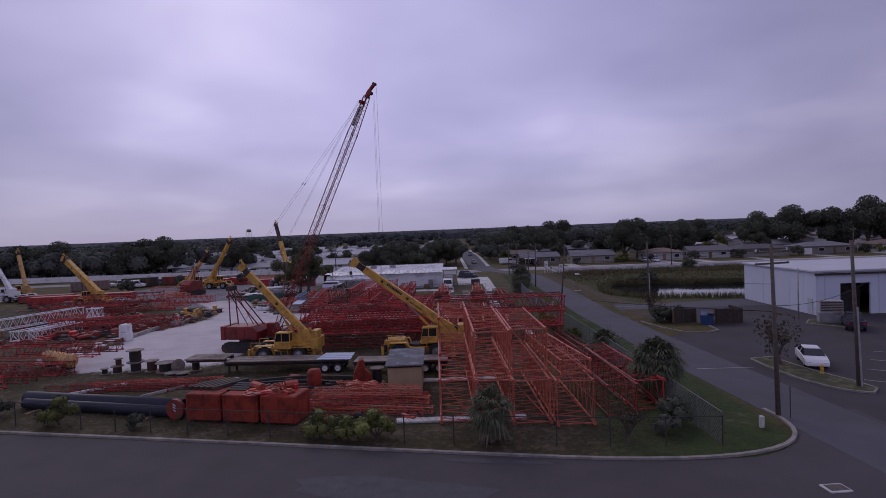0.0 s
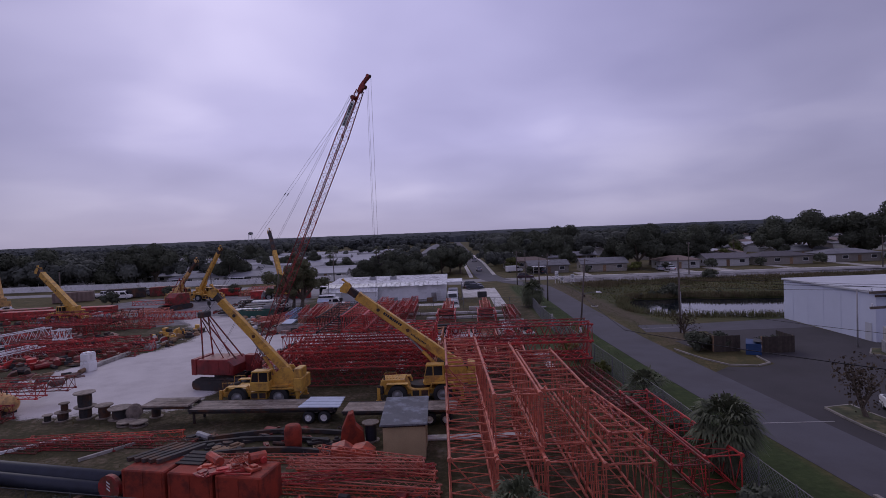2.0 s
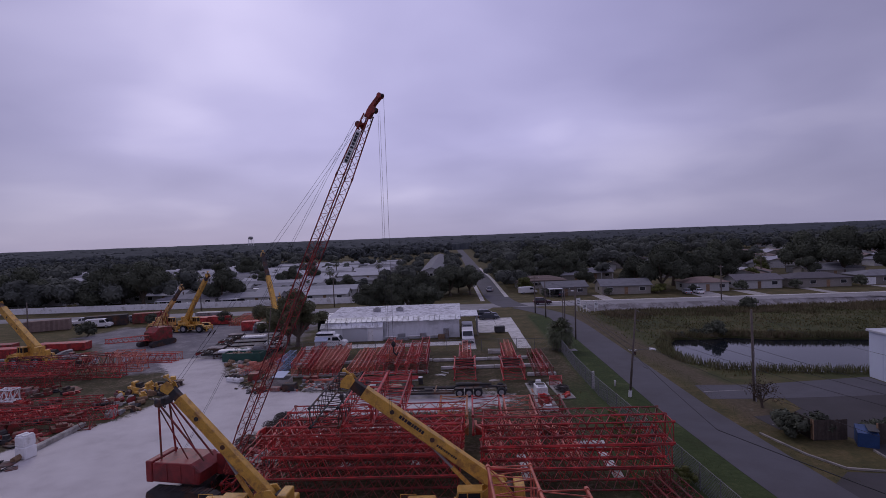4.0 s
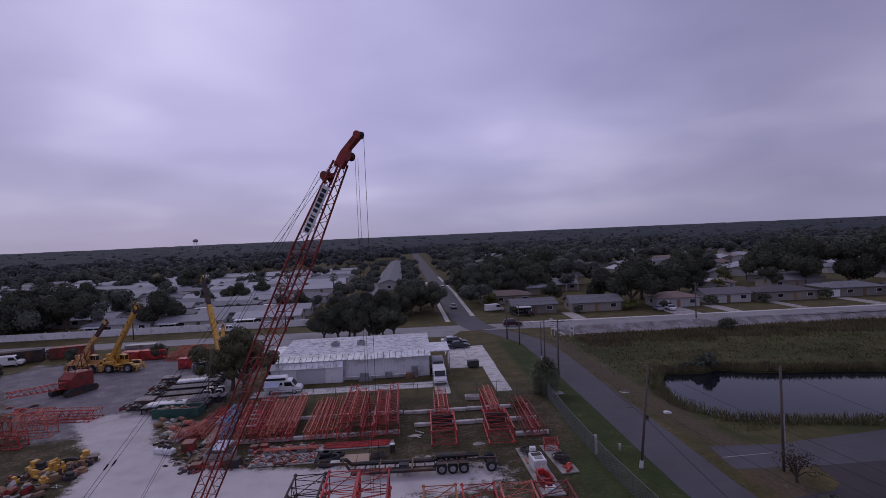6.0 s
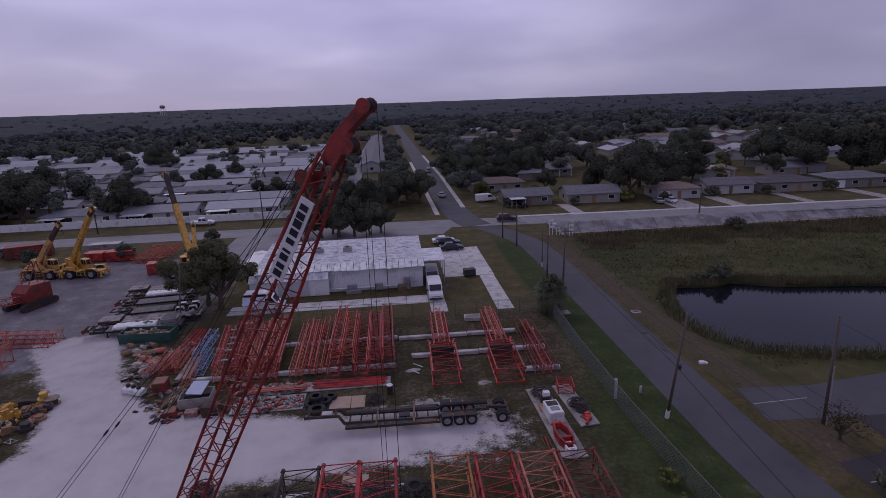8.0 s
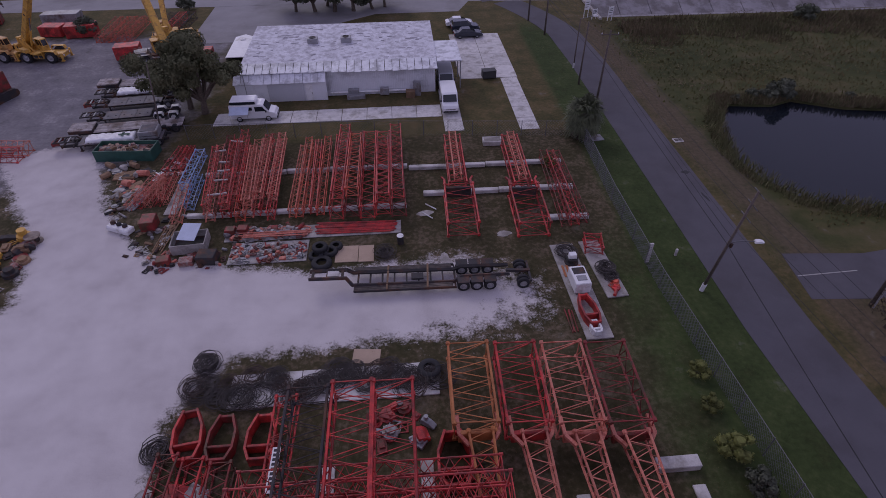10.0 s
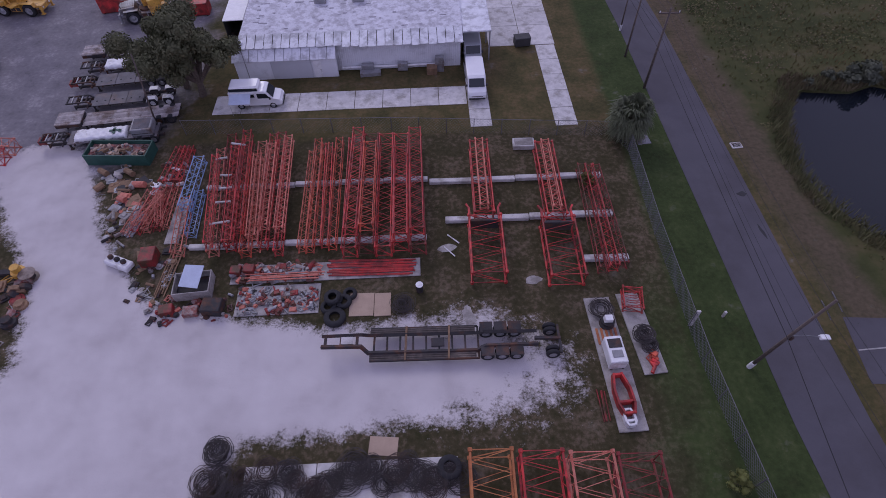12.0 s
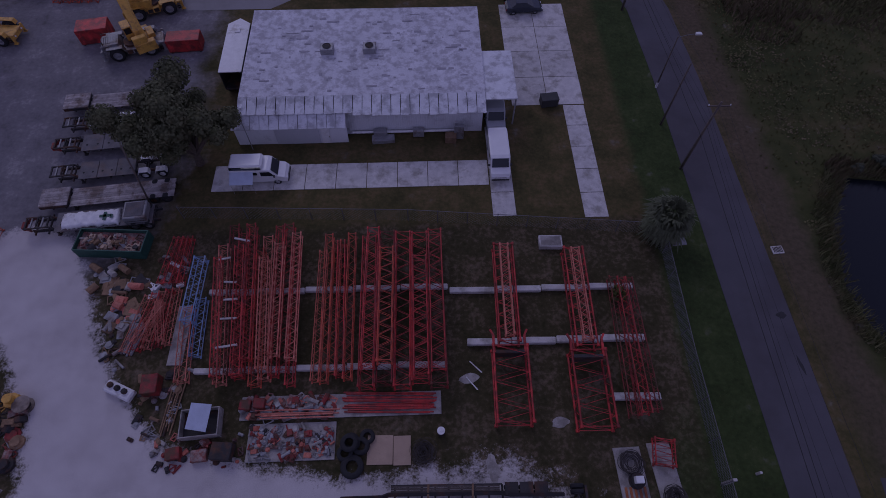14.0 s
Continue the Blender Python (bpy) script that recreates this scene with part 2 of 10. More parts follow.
M_LEAF_L = mat("olive_leaves", (0.115, 0.125, 0.036), 0.75, vary=0.5, scale=0.9, fine=5, bump=0, tint=(0.13, 0.14, 0.04), amount=0.35, rand=0.25, spec=0.25)
# the two far leaf colours are blue-grey, with distance haze put into them
M_CANOPY = mat("hazy_horizon_canopy_leaves", (0.052, 0.059, 0.066), 0.95, vary=0.16, scale=0.01, fine=0.05, bump=0, tint=(0.042, 0.049, 0.056), amount=0.5, tscale=0.008, spec=0.1)
M_LEAF_FAR = mat("hazy_distant_woodland_leaves", (0.092, 0.101, 0.102), 0.95, vary=0.16, scale=0.05, fine=0.4, bump=0, tint=(0.095, 0.105, 0.100), amount=0.4, tscale=0.03, spec=0.1)
M_FROND = mat("palm_frond", (0.088, 0.100, 0.052), 0.8, vary=0.4, scale=3, bump=0, rand=0.2)
M_FROND_D = mat("dead_palm_frond", (0.16, 0.13, 0.09), 0.85, vary=0.35, scale=3, bump=0)
M_REED = mat("brown_green_reeds", (0.135, 0.118, 0.048), 0.9, vary=0.5, scale=0.4, fine=4, bump=0, tint=(0.15, 0.10, 0.045), amount=0.5, tscale=0.12, spec=0.15)
M_GRASS_T = mat("verge_grass_blades", (0.068, 0.080, 0.028), 0.85, vary=0.45, scale=0.6, fine=5, bump=0, tint=(0.12, 0.11, 0.04), amount=0.3, tscale=0.3, spec=0.2)
G_DARK = glass_mat("dark_window_glass", (0.018, 0.020, 0.024))
G_CAR = glass_mat("tinted_car_glass", (0.02, 0.024, 0.03), 0.04)
M_LAMP = mat("lamp_lens", (0.75, 0.76, 0.8), 0.3, vary=0.05, bump=0)
M_TAIL = mat("red_tail_lamp", (0.4, 0.02, 0.02), 0.3, vary=0.05, bump=0)
M_BOOM = mat("sun_dulled_red_boom_paint", (0.34, 0.046, 0.036), 0.6, tint=(0.13, 0.030, 0.028), amount=0.55, tscale=1.3, vary=0.35)
M_SIGNW = mat("white_sign_board", (0.78, 0.78, 0.78), 0.6, vary=0.08)
M_SIGNB = mat("black_sign_paint", (0.016, 0.016, 0.03), 0.6, vary=0.1, bump=0)
M_RUBBLE = mat("mixed_scrap_parts", (0.20, 0.155, 0.14), 0.85, vary=0.4, scale=3, tint=(0.18, 0.060, 0.048), amount=0.55, tscale=2.2, rand=0.5)
M_CARD = mat("brown_cardboard_sheet", (0.44, 0.33, 0.24), 0.9, vary=0.12)


# ---- mesh helpers ----
class Bag:
    """Vertices and faces of one mesh."""

    def __init__(self):
        self.v, self.f = [], []

    def add(self, vs, fs):
        k = len(self.v)
        self.v += [tuple(p) for p in vs]
        self.f += [tuple(i + k for i in f) for f in fs]
        return self

    def box(self, x0, y0, z0, x1, y1, z1, c=0.0):
        """A block between two corners, its long edges chamfered by c."""
        if c <= 0:
            vs = [(x, y, z) for z in (z0, z1) for x, y in ((x0, y0), (x1, y0), (x1, y1), (x0, y1))]
            return self.add(vs, [(3, 2, 1, 0), (4, 5, 6, 7), (0, 1, 5, 4), (1, 2, 6, 5), (2, 3, 7, 6), (3, 0, 4, 7)])
        ring = lambda i, z: [(x0 + i, y0, z), (x1 - i, y0, z), (x1, y0 + i, z), (x1, y1 - i, z), (x1 - i, y1, z), (x0 + i, y1, z), (x0, y1 - i, z), (x0, y0 + i, z)]
        inner = lambda z: [(min(max(p[0], x0 + c), x1 - c), min(max(p[1], y0 + c), y1 - c), z) for p in ring(c, z)]
        vs = inner(z0) + ring(c, z0 + c) + ring(c, z1 - c) + inner(z1)
        fs = [tuple(range(7, -1, -1)), tuple(range(24, 32))]
        for r in range(3):
            fs += [(8 * r + i, 8 * r + (i + 1) % 8, 8 * r + 8 + (i + 1) % 8, 8 * r + 8 + i) for i in range(8)]
        return self.add(vs, fs)

    def tube(self, p, q, r, n=6, r2=None, caps=True):
        p, q = Vector(p), Vector(q)
        d = (q - p).normalized()
        a = d.orthogonal().normalized()
        b = d.cross(a)
        r2 = r if r2 is None else r2
        vs = []
        for o, s in ((p, r), (q, r2)):
            vs += [o + s * (math.cos(2 * math.pi * i / n) * a + math.sin(2 * math.pi * i / n) * b) for i in range(n)]
        fs = [(i, (i + 1) % n, n + (i + 1) % n, n + i) for i in range(n)]
        if caps:
            fs += [tuple(range(n - 1, -1, -1)), tuple(range(n, 2 * n))]
        return self.add(vs, fs)

    def beam(self, p, q, w, h=None):
        """A square bar from p to q."""
        p, q = Vector(p), Vector(q)
        d = (q - p).normalized()
        side = d.cross(Vector((0, 0, 1)))
        side = Vector((1, 0, 0)) if side.length < 1e-3 else side.normalized()
        top = side.cross(d)
        h = w if h is None else h
        vs = [o + s * side * w / 2 + u * top * h / 2 for o in (p, q) for s, u in ((-1, -1), (1, -1), (1, 1), (-1, 1))]
        return self.add(vs, [(0, 1, 5, 4), (1, 2, 6, 5), (2, 3, 7, 6), (3, 0, 4, 7), (3, 2, 1, 0), (4, 5, 6, 7)])

    def path(self, pts, r, n=4, closed=False):
        """A bent bar through points, in one piece."""
        pts = [Vector(p) for p in pts]
        mid = sum(pts, Vector()) / len(pts)
        span = max(pts, key=lambda p: (p - mid).length) - mid
        ref = None
        for p in pts:
            c = span.cross(p - mid)
            if c.length > 1e-4 and (ref is None or c.length > ref.length):
                ref = c if ref is None or c.dot(ref) > 0 else -c
        ref = ref.normalized() if ref is not None else span.orthogonal().normalized()
        m = len(pts)
        vs = []
        for i, p in enumerate(pts):
            q0, q1 = (pts[i - 1], pts[(i + 1) % m]) if closed else (pts[max(i - 1, 0)], pts[min(i + 1, m - 1)])
            d0, d1 = (p - q0), (q1 - p)
            d = (d0.normalized() if d0.length > 1e-6 else Vector()) + (d1.normalized() if d1.length > 1e-6 else Vector())
            if d.length < 1e-6:
                d = d1
            a = ref.cross(d).normalized()
            cs = 1.0
            if d0.length > 1e-6 and d1.length > 1e-6:
                cs = max(0.35, abs(d.normalized().dot(d1.normalized())))
            vs += [p + r * (math.cos(2 * math.pi * (k + 0.5) / n) * a / cs + math.sin(2 * math.pi * (k + 0.5) / n) * ref) for k in range(n)]
        fs = []
        for i in range(m if closed else m - 1):
            j = (i + 1) % m
            fs += [(i * n + k, i * n + (k + 1) % n, j * n + (k + 1) % n, j * n + k) for k in range(n)]
        if not closed:
            fs += [tuple(range(n - 1, -1, -1)), tuple(range((m - 1) * n, m * n))]
        return self.add(vs, fs)

    def prism(self, outline, y0, y1, inset=0.0):
        """An outline in x and z, drawn out from y0 to y1; inset rounds the two sides."""
        n = len(outline)
        cx = sum(p[0] for p in outline) / n
        cz = sum(p[1] for p in outline) / n
        rings = [(y0, 1.0), (y1, 1.0)]
        if inset:
            rings = [(y0, 0.93), (y0 + inset, 1.0), (y1 - inset, 1.0), (y1, 0.93)]
        vs = [(cx + (x - cx) * s, y, cz + (z - cz) * s) for y, s in rings for x, z in outline]
        fs = [tuple(range(n)), tuple(range(n * len(rings) - 1, n * len(rings) - n - 1, -1))]
        for r in range(len(rings) - 1):
            fs += [(n * r + (i + 1) % n, n * r + i, n * r + n + i, n * r + n + (i + 1) % n) for i in range(n)]
        return self.add(vs, fs)

    def lathe(self, profile, n=16, axis="z", at=(0, 0, 0)):
        """A profile of (radius, height) pairs turned round an axis."""
        vs = []
        for r, h in profile:
            for i in range(n):
                c, s = r * math.cos(2 * math.pi * i / n), r * math.sin(2 * math.pi * i / n)
                p = {"z": (c, s, h), "y": (c, h, s), "x": (h, c, s)}[axis]
                vs.append((p[0] + at[0], p[1] + at[1], p[2] + at[2]))
        fs = []
        for k in range(len(profile) - 1):
            fs += [(k * n + i, k * n + (i + 1) % n, k * n + n + (i + 1) % n, k * n + n + i) for i in range(n)]
        return self.add(vs, fs)

    def ring(self, at, R, r, n=20, m=6, flat=1.0, wob=0.0, rnd=None):
        """A torus lying down."""
        vs = []
        for i in range(n):
            a = 2 * math.pi * i / n
            rr = R + (rnd.uniform(-wob, wob) if rnd else 0)
            for j in range(m):
                b = 2 * math.pi * j / m
                vs.append((at[0] + (rr + r * math.cos(b)) * math.cos(a), at[1] + (rr + r * math.cos(b)) * math.sin(a), at[2] + flat * r * math.sin(b)))
        fs = [(i * m + j, ((i + 1) % n) * m + j, ((i + 1) % n) * m + (j + 1) % m, i * m + (j + 1) % m) for i in range(n) for j in range(m)]
        return self.add(vs, fs)

    def mesh(self, name, material, smooth=False):
        me = bpy.data.meshes.new(name)
        me.from_pydata(self.v, [], self.f)
        me.materials.append(material)
        bm = bmesh.new()
        bm.from_mesh(me)
        bmesh.ops.recalc_face_normals(bm, faces=bm.faces)
        bm.to_mesh(me)
        bm.free()
        if smooth:
            for p in me.polygons:
                p.use_smooth = True
        return me


def part(name, bag, material, parent=None, label="", smooth=False, m=None):
    """One mesh object, under a thing or a part where one is given."""
    me = bag.mesh(name, material, smooth) if isinstance(bag, Bag) else bag
    ob = new(name, me)
    if parent is not None:
        ob.parent = parent
    if m is not None:
        ob.matrix_basis = m
    if label:
        tagged(ob, label)
    return ob


def thing(name, m, label, category, group="", kind=""):
    """An empty at the base of a thing, to which its parts belong."""
    e = new(name)
    e.empty_display_size = 0.2
    e.matrix_basis = m
    return tagged(e, label, category, group, kind)


def rot(x, y, z=0.0, a=0.0):
    return pose(x, y, z, 0, 0, a)


RND = random.Random(7)

# ---- ground: one sheet to the horizon ----
WHITE_YARD = [(-46, 60), (-37, 54.5), (-24, 56), (-23.2, 64), (-23, 76), (-20, 80.5), (-5, 81.6), (0.0, 82.4), (3.8, 83.8), (3.4, 86.6), (0, 88.6), (-3, 89.9), (-14, 89.5), (-23.0, 91.0),
              (-29.6, 92.6), (-34.2, 98.0), (-37.0, 102.8), (-40.9, 111.2), (-43, 114), (-52, 112), (-44, 100), (-40.5, 95), (-38.8, 88), (-40.4, 82), (-43, 78), (-48, 70)]
GREY_YARD = [(-40, 108), (-35, 113), (-33, 122), (-33, 146), (-40, 150), (-80, 150), (-84, 138), (-72, 126), (-60, 112), (-52, 103)]
POND = [(30.6, 104.5), (31.4, 100.5), (33.6, 96.4), (39, 94.4), (47, 92.6), (62, 91.5), (78, 94), (84, 101), (78, 109.5), (63, 112.6), (50, 114.8), (44.5, 117.6), (41.2, 116.4), (35.6, 117.2), (32.4, 112)]
FIELD = [(26, 88), (120, 86), (300, 90), (300, 151), (32, 151), (27, 140)]


def inside(poly, X, Y):
    """Signed distance to a polygon: above 0 inside."""
    d = np.full(X.shape, 1e9)
    s = np.zeros(X.shape, bool)
    for (x0, y0), (x1, y1) in zip(poly, poly[1:] + poly[:1]):
        ex, ey = x1 - x0, y1 - y0
        t = np.clip(((X - x0) * ex + (Y - y0) * ey) / (ex * ex + ey * ey), 0, 1)
        d = np.minimum(d, np.hypot(X - x0 - t * ex, Y - y0 - t * ey))
        cross = (y0 > Y) != (y1 > Y)
        s ^= cross & (X < (x1 - x0) * (Y - y0) / (y1 - y0 + 1e-12) + x0)
    return np.where(s, d, -d)


def axis(lo, hi, step, far):
    core = list(np.arange(lo, hi + step / 2, step))
    out, s = [], step
    x = hi
    while x < far:
        s *= 1.35; x += s; out.append(x)
    inn, s = [], step
    x = lo
    while x > -far:
        s *= 1.35; x -= s; inn.append(x)
    return np.array(inn[::-1] + core + out)


GX, GY = axis(-90, 92, 0.65, 4600), axis(18, 172, 0.65, 4600)
gx, gy = np.meshgrid(GX, GY)
pond_d = inside(POND, gx, gy)
gz = np.clip(-(pond_d + 0.6) * 0.45, -1.0, 0.0)
gz = np.where((gx > 29.5) & (gy > 152.6) & (gy < 162.2), -2.3, gz)
field_d = inside(FIELD, gx, gy)
ground_me = bpy.data.meshes.new("ground")
nx, ny = len(GX), len(GY)
vid = np.arange(nx * ny).reshape(ny, nx)
quads = np.stack([vid[:-1, :-1], vid[:-1, 1:], vid[1:, 1:], vid[1:, :-1]], -1).reshape(-1, 4)


def fill(me, verts, faces):
    """A mesh from arrays of vertices and of equal faces."""
    k = faces.shape[1]
    me.vertices.add(len(verts)); me.vertices.foreach_set("co", np.asarray(verts, np.float32).ravel())
    me.loops.add(faces.size); me.loops.foreach_set("vertex_index", faces.astype(np.int32).ravel())
    me.polygons.add(len(faces)); me.polygons.foreach_set("loop_start", np.arange(0, faces.size, k, dtype=np.int32))
    me.update(calc_edges=True)
    return me


fill(ground_me, np.stack([gx, gy, gz], -1).reshape(-1, 3), quads)


def soft(d, w):
    return np.clip(d / w + 0.5, 0, 1)


TRACK_Y, TRACK_X = [70, 80, 90, 100, 112, 125, 140, 152], [27.6, 28.6, 28.4, 27.6, 27.0, 26.6, 26.2, 26.0]
south_line = 31.4 - 0.19 * gx
in_yard = np.minimum(np.minimum(14.2 - gx, gy - south_line), 112.5 - gy)
for key, val in (("shell", soft(inside(WHITE_YARD, gx, gy), 5.0 + 9.0 * np.clip((gx + 12) / 12, 0, 1) * (gy > 78))), ("grey", soft(inside(GREY_YARD, gx, gy), 6.0)),
                 ("lush", np.maximum(soft(np.minimum(gx - 14.0, 21 - gx), 1.5), soft(gy - 0 - 1e4, 1)) * soft(150 - gy, 10) + soft(np.minimum(gx - 9.5, 14.5 - gx), 3.5) * soft(92 - gy, 8) * 0.7),
                 ("track", soft(1.9 - np.abs(gx - np.interp(gy, TRACK_Y, TRACK_X)), 2.4) * soft(gy - 74, 6) * soft(150 - gy, 10)), ("yard", soft(in_yard, 2.0)), ("field", soft(field_d, 5.0))):
    at = ground_me.attributes.new(key, "FLOAT", "POINT")
    at.data.foreach_set("value", np.ascontiguousarray(val, np.float32).ravel())


def ground_material():
    m = bpy.data.materials.new("yard_and_lawn_ground"); m.use_nodes = True
    n, l = m.node_tree.nodes, m.node_tree.links
    b = n["Principled BSDF"]; b.inputs["Roughness"].default_value = 0.95; b.inputs["Specular IOR Level"].default_value = 0.2
    geo = n.new("ShaderNodeNewGeometry")

    def noise_at(scale, detail=5, rough=0.6):
        t = n.new("ShaderNodeTexNoise")
        t.inputs["Scale"].default_value, t.inputs["Detail"].default_value, t.inputs["Roughness"].default_value = scale, detail, rough
        l.new(geo.outputs["Position"], t.inputs["Vector"]); return t.outputs["Fac"]

    def ramp(fac, *stops):
        r = n.new("ShaderNodeValToRGB")
        while len(r.color_ramp.elements) < len(stops):
            r.color_ramp.elements.new(0.5)
        for e, (p, c) in zip(r.color_ramp.elements, stops):
            e.position, e.color = p, (*c, 1)
        l.new(fac, r.inputs[0]); return r.outputs[0]

    def math2(op, a, c):
        q = n.new("ShaderNodeMath"); q.operation = op
        for i, v in ((0, a), (1, c)):
            if isinstance(v, (int, float)):
                q.inputs[i].default_value = v
            else:
                l.new(v, q.inputs[i])
        return q.outputs[0]

    def attr(name):
        a = n.new("ShaderNodeAttribute"); a.attribute_name = name; return a.outputs["Fac"]

    def mixc(f, a, c):
        x = n.new("ShaderNodeMix"); x.data_type = "RGBA"
        l.new(f, x.inputs["Factor"]); l.new(a, x.inputs["A"]); l.new(c, x.inputs["B"]); return x.outputs["Result"]

    def edge(a, k, sharp):
        """The attribute, broken up by noise at its border."""
        s = math2("ADD", a, math2("MULTIPLY", math2("SUBTRACT", k, 0.5), 1.5))
        r = n.new("ShaderNodeMapRange"); r.inputs["From Min"].default_value, r.inputs["From Max"].default_value = 0.5 - sharp, 0.5 + sharp
        l.new(s, r.inputs[0]); return r.outputs[0]

    n_big, n_mid, n_fine, n_grain = noise_at(0.045), noise_at(0.35), noise_at(2.4), noise_at(13.0, 3)
    n_peb = noise_at(5.0, 4, 0.7)
    lawn = ramp(math2("ADD", math2("MULTIPLY", n_mid, 0.6), math2("MULTIPLY", n_fine, 0.4)),
                (0.34, (0.048, 0.048, 0.018)), (0.50, (0.088, 0.075, 0.030)), (0.66, (0.160, 0.112, 0.054)))
    lush = ramp(math2("ADD", math2("MULTIPLY", n_mid, 0.55), math2("MULTIPLY", n_fine, 0.45)), (0.36, (0.028, 0.042, 0.012)), (0.52, (0.046, 0.066, 0.020)), (0.66, (0.074, 0.090, 0.032)))
    dirt = ramp(math2("ADD", math2("MULTIPLY", n_mid, 0.5), math2("MULTIPLY", n_fine, 0.5)),
                (0.36, (0.034, 0.034, 0.013)), (0.5, (0.064, 0.054, 0.027)), (0.64, (0.160, 0.122, 0.083)))
    marsh = ramp(math2("ADD", math2("MULTIPLY", n_big, 0.5), math2("MULTIPLY", n_mid, 0.5)),
                 (0.36, (0.034, 0.044, 0.014)), (0.5, (0.064, 0.068, 0.024)), (0.64, (0.112, 0.092, 0.042)))
    shell = ramp(math2("ADD", math2("MULTIPLY", n_mid, 0.35), math2("ADD", math2("MULTIPLY", n_big, 0.35), math2("MULTIPLY", n_grain, 0.30))),
                 (0.36, (0.39, 0.355, 0.35)), (0.50, (0.55, 0.515, 0.505)), (0.66, (0.66, 0.625, 0.61)))
    grey = ramp(math2("ADD", math2("MULTIPLY", n_mid, 0.6), math2("MULTIPLY", n_fine, 0.4)),
                (0.36, (0.15, 0.142, 0.152)), (0.55, (0.22, 0.208, 0.218)), (0.72, (0.38, 0.36, 0.36)))
    c = mixc(edge(attr("field"), n_mid, 0.3), lawn, marsh)
    c = mixc(edge(attr("yard"), n_mid, 0.25), c, dirt)
    worn = ramp(n_fine, (0.3, (0.075, 0.058, 0.038)), (0.7, (0.135, 0.102, 0.070)))
    c = mixc(math2("MULTIPLY", edge(attr("track"), n_mid, 0.4), 0.8), c, worn)
    c = mixc(edge(attr("lush"), n_mid, 0.35), c, lush)
    c = mixc(edge(attr("grey"), n_mid, 0.3), c, grey)
    n_blot = noise_at(0.95, 5, 0.68)
    brk = math2("ADD", math2("MULTIPLY", n_mid, 0.22), math2("ADD", math2("MULTIPLY", n_blot, 0.46), math2("MULTIPLY", n_peb, 0.32)))
    c = mixc(edge(attr("shell"), brk, 0.09), c, shell)
    l.new(c, b.inputs["Base Color"])
    bp = n.new("ShaderNodeBump"); bp.inputs["Strength"].default_value = 0.5; bp.inputs["Distance"].default_value = 0.06
    l.new(math2("ADD", n_fine, math2("MULTIPLY", n_grain, 0.4)), bp.inputs["Height"]); l.new(bp.outputs[0], b.inputs["Normal"])
    return m


ground_me.materials.append(ground_material())
tagged(new("ground", ground_me), "flat yard of white shell gravel, dirt and lawn", "ground", kind="structure")


# ---- roads ----
def ribbon(name, line, width, z, material, label, category="road", kind="structure", thick=0.05):
    """A strip of surface along a line, with thickness."""
    pts = [Vector((*p, 0)) for p in line]
    b = Bag()
    L, Rr = [], []
    for i, p in enumerate(pts):
        d = (pts[min(i + 1, len(pts) - 1)] - pts[max(i - 1, 0)]).normalized()
        s = Vector((-d.y, d.x, 0)) * width / 2
        L.append(p + s); Rr.append(p - s)
    vs = [(q.x, q.y, z) for pair in zip(L, Rr) for q in pair] + [(q.x, q.y, z - thick) for pair in zip(L, Rr) for q in pair]
    k = 2 * len(pts)
    fs = []
    for i in range(len(pts) - 1):
        a = 2 * i
        fs += [(a, a + 2, a + 3, a + 1), (a, a + k, a + k + 2, a + 2), (a + 1, a + 3, a + k + 3, a + k + 1)]
    b.add(vs, fs)
    return tagged(part(name, b, material), label, category, kind=kind)


def slab(name, outline, z, material, label, category, thick=0.08, kind="structure"):
    b = Bag()
    n = len(outline)
    b.add([(x, y, z) for x, y in outline] + [(x, y, z - thick) for x, y in outline],
          [tuple(range(n))] + [(i, i + n, (i + 1) % n + n, (i + 1) % n) for i in range(n)])
    return tagged(part(name, b, material), label, category, kind=kind)


def bend(p0, p1, p2, n=10):
    """Points on a curve from p0 to p2 that p1 draws."""
    return [((1 - t) ** 2 * p0[0] + 2 * t * (1 - t) * p1[0] + t * t * p2[0], (1 - t) ** 2 * p0[1] + 2 * t * (1 - t) * p1[1] + t * t * p2[1]) for t in [i / n for i in range(n + 1)]]


EAST_C = [(25.2, 24), (24.3, 36), (23.3, 50), (22.3, 65), (21.6, 80), (21.7, 100), (21.7, 132)] + bend((21.6, 142), (20.5, 152), (14.5, 163), 8)[1:]
ribbon("road_east", EAST_C, 5.4, 0.024, M_ASPH_E, "narrow worn grey asphalt side road with patches")
ribbon("road_south", [(-160, 56.6), (-60, 37.8), (-30.6, 32.4), (0.7, 26.6), (8, 25.4), (16, 25.0), (30, 25.2), (70, 26)], 9.0, 0.020, M_ASPH, "grey asphalt road along the yard fence")
slab("road_corner", bend((10.0, 29.4), (22.4, 27.6), (21.9, 37), 10) + [(27.6, 36.5), (27.6, 26), (10, 26)], 0.016, M_ASPH, "asphalt apron where the two roads meet", "road")
ribbon("road_cross", [(-400, 171), (-90, 169.4), (-30, 169.2), (5, 168), (30, 166.2), (110, 164), (400, 160)], 8.0, 0.028, M_CROSS, "pale asphalt through road past the canal")
ribbon("road_north", bend((13.5, 164), (10.5, 172), (10.2, 190), 6) + [(8.6, 320), (6, 640), (2, 1400)], 7.0, 0.032, M_ASPH_E, "grey asphalt residential street running away")
ribbon("road_park", [(-17, 172), (-19, 206), (-18.5, 312), (-17, 480)], 5.0, 0.020, M_CROSS, "pale lane into the mobile home park")
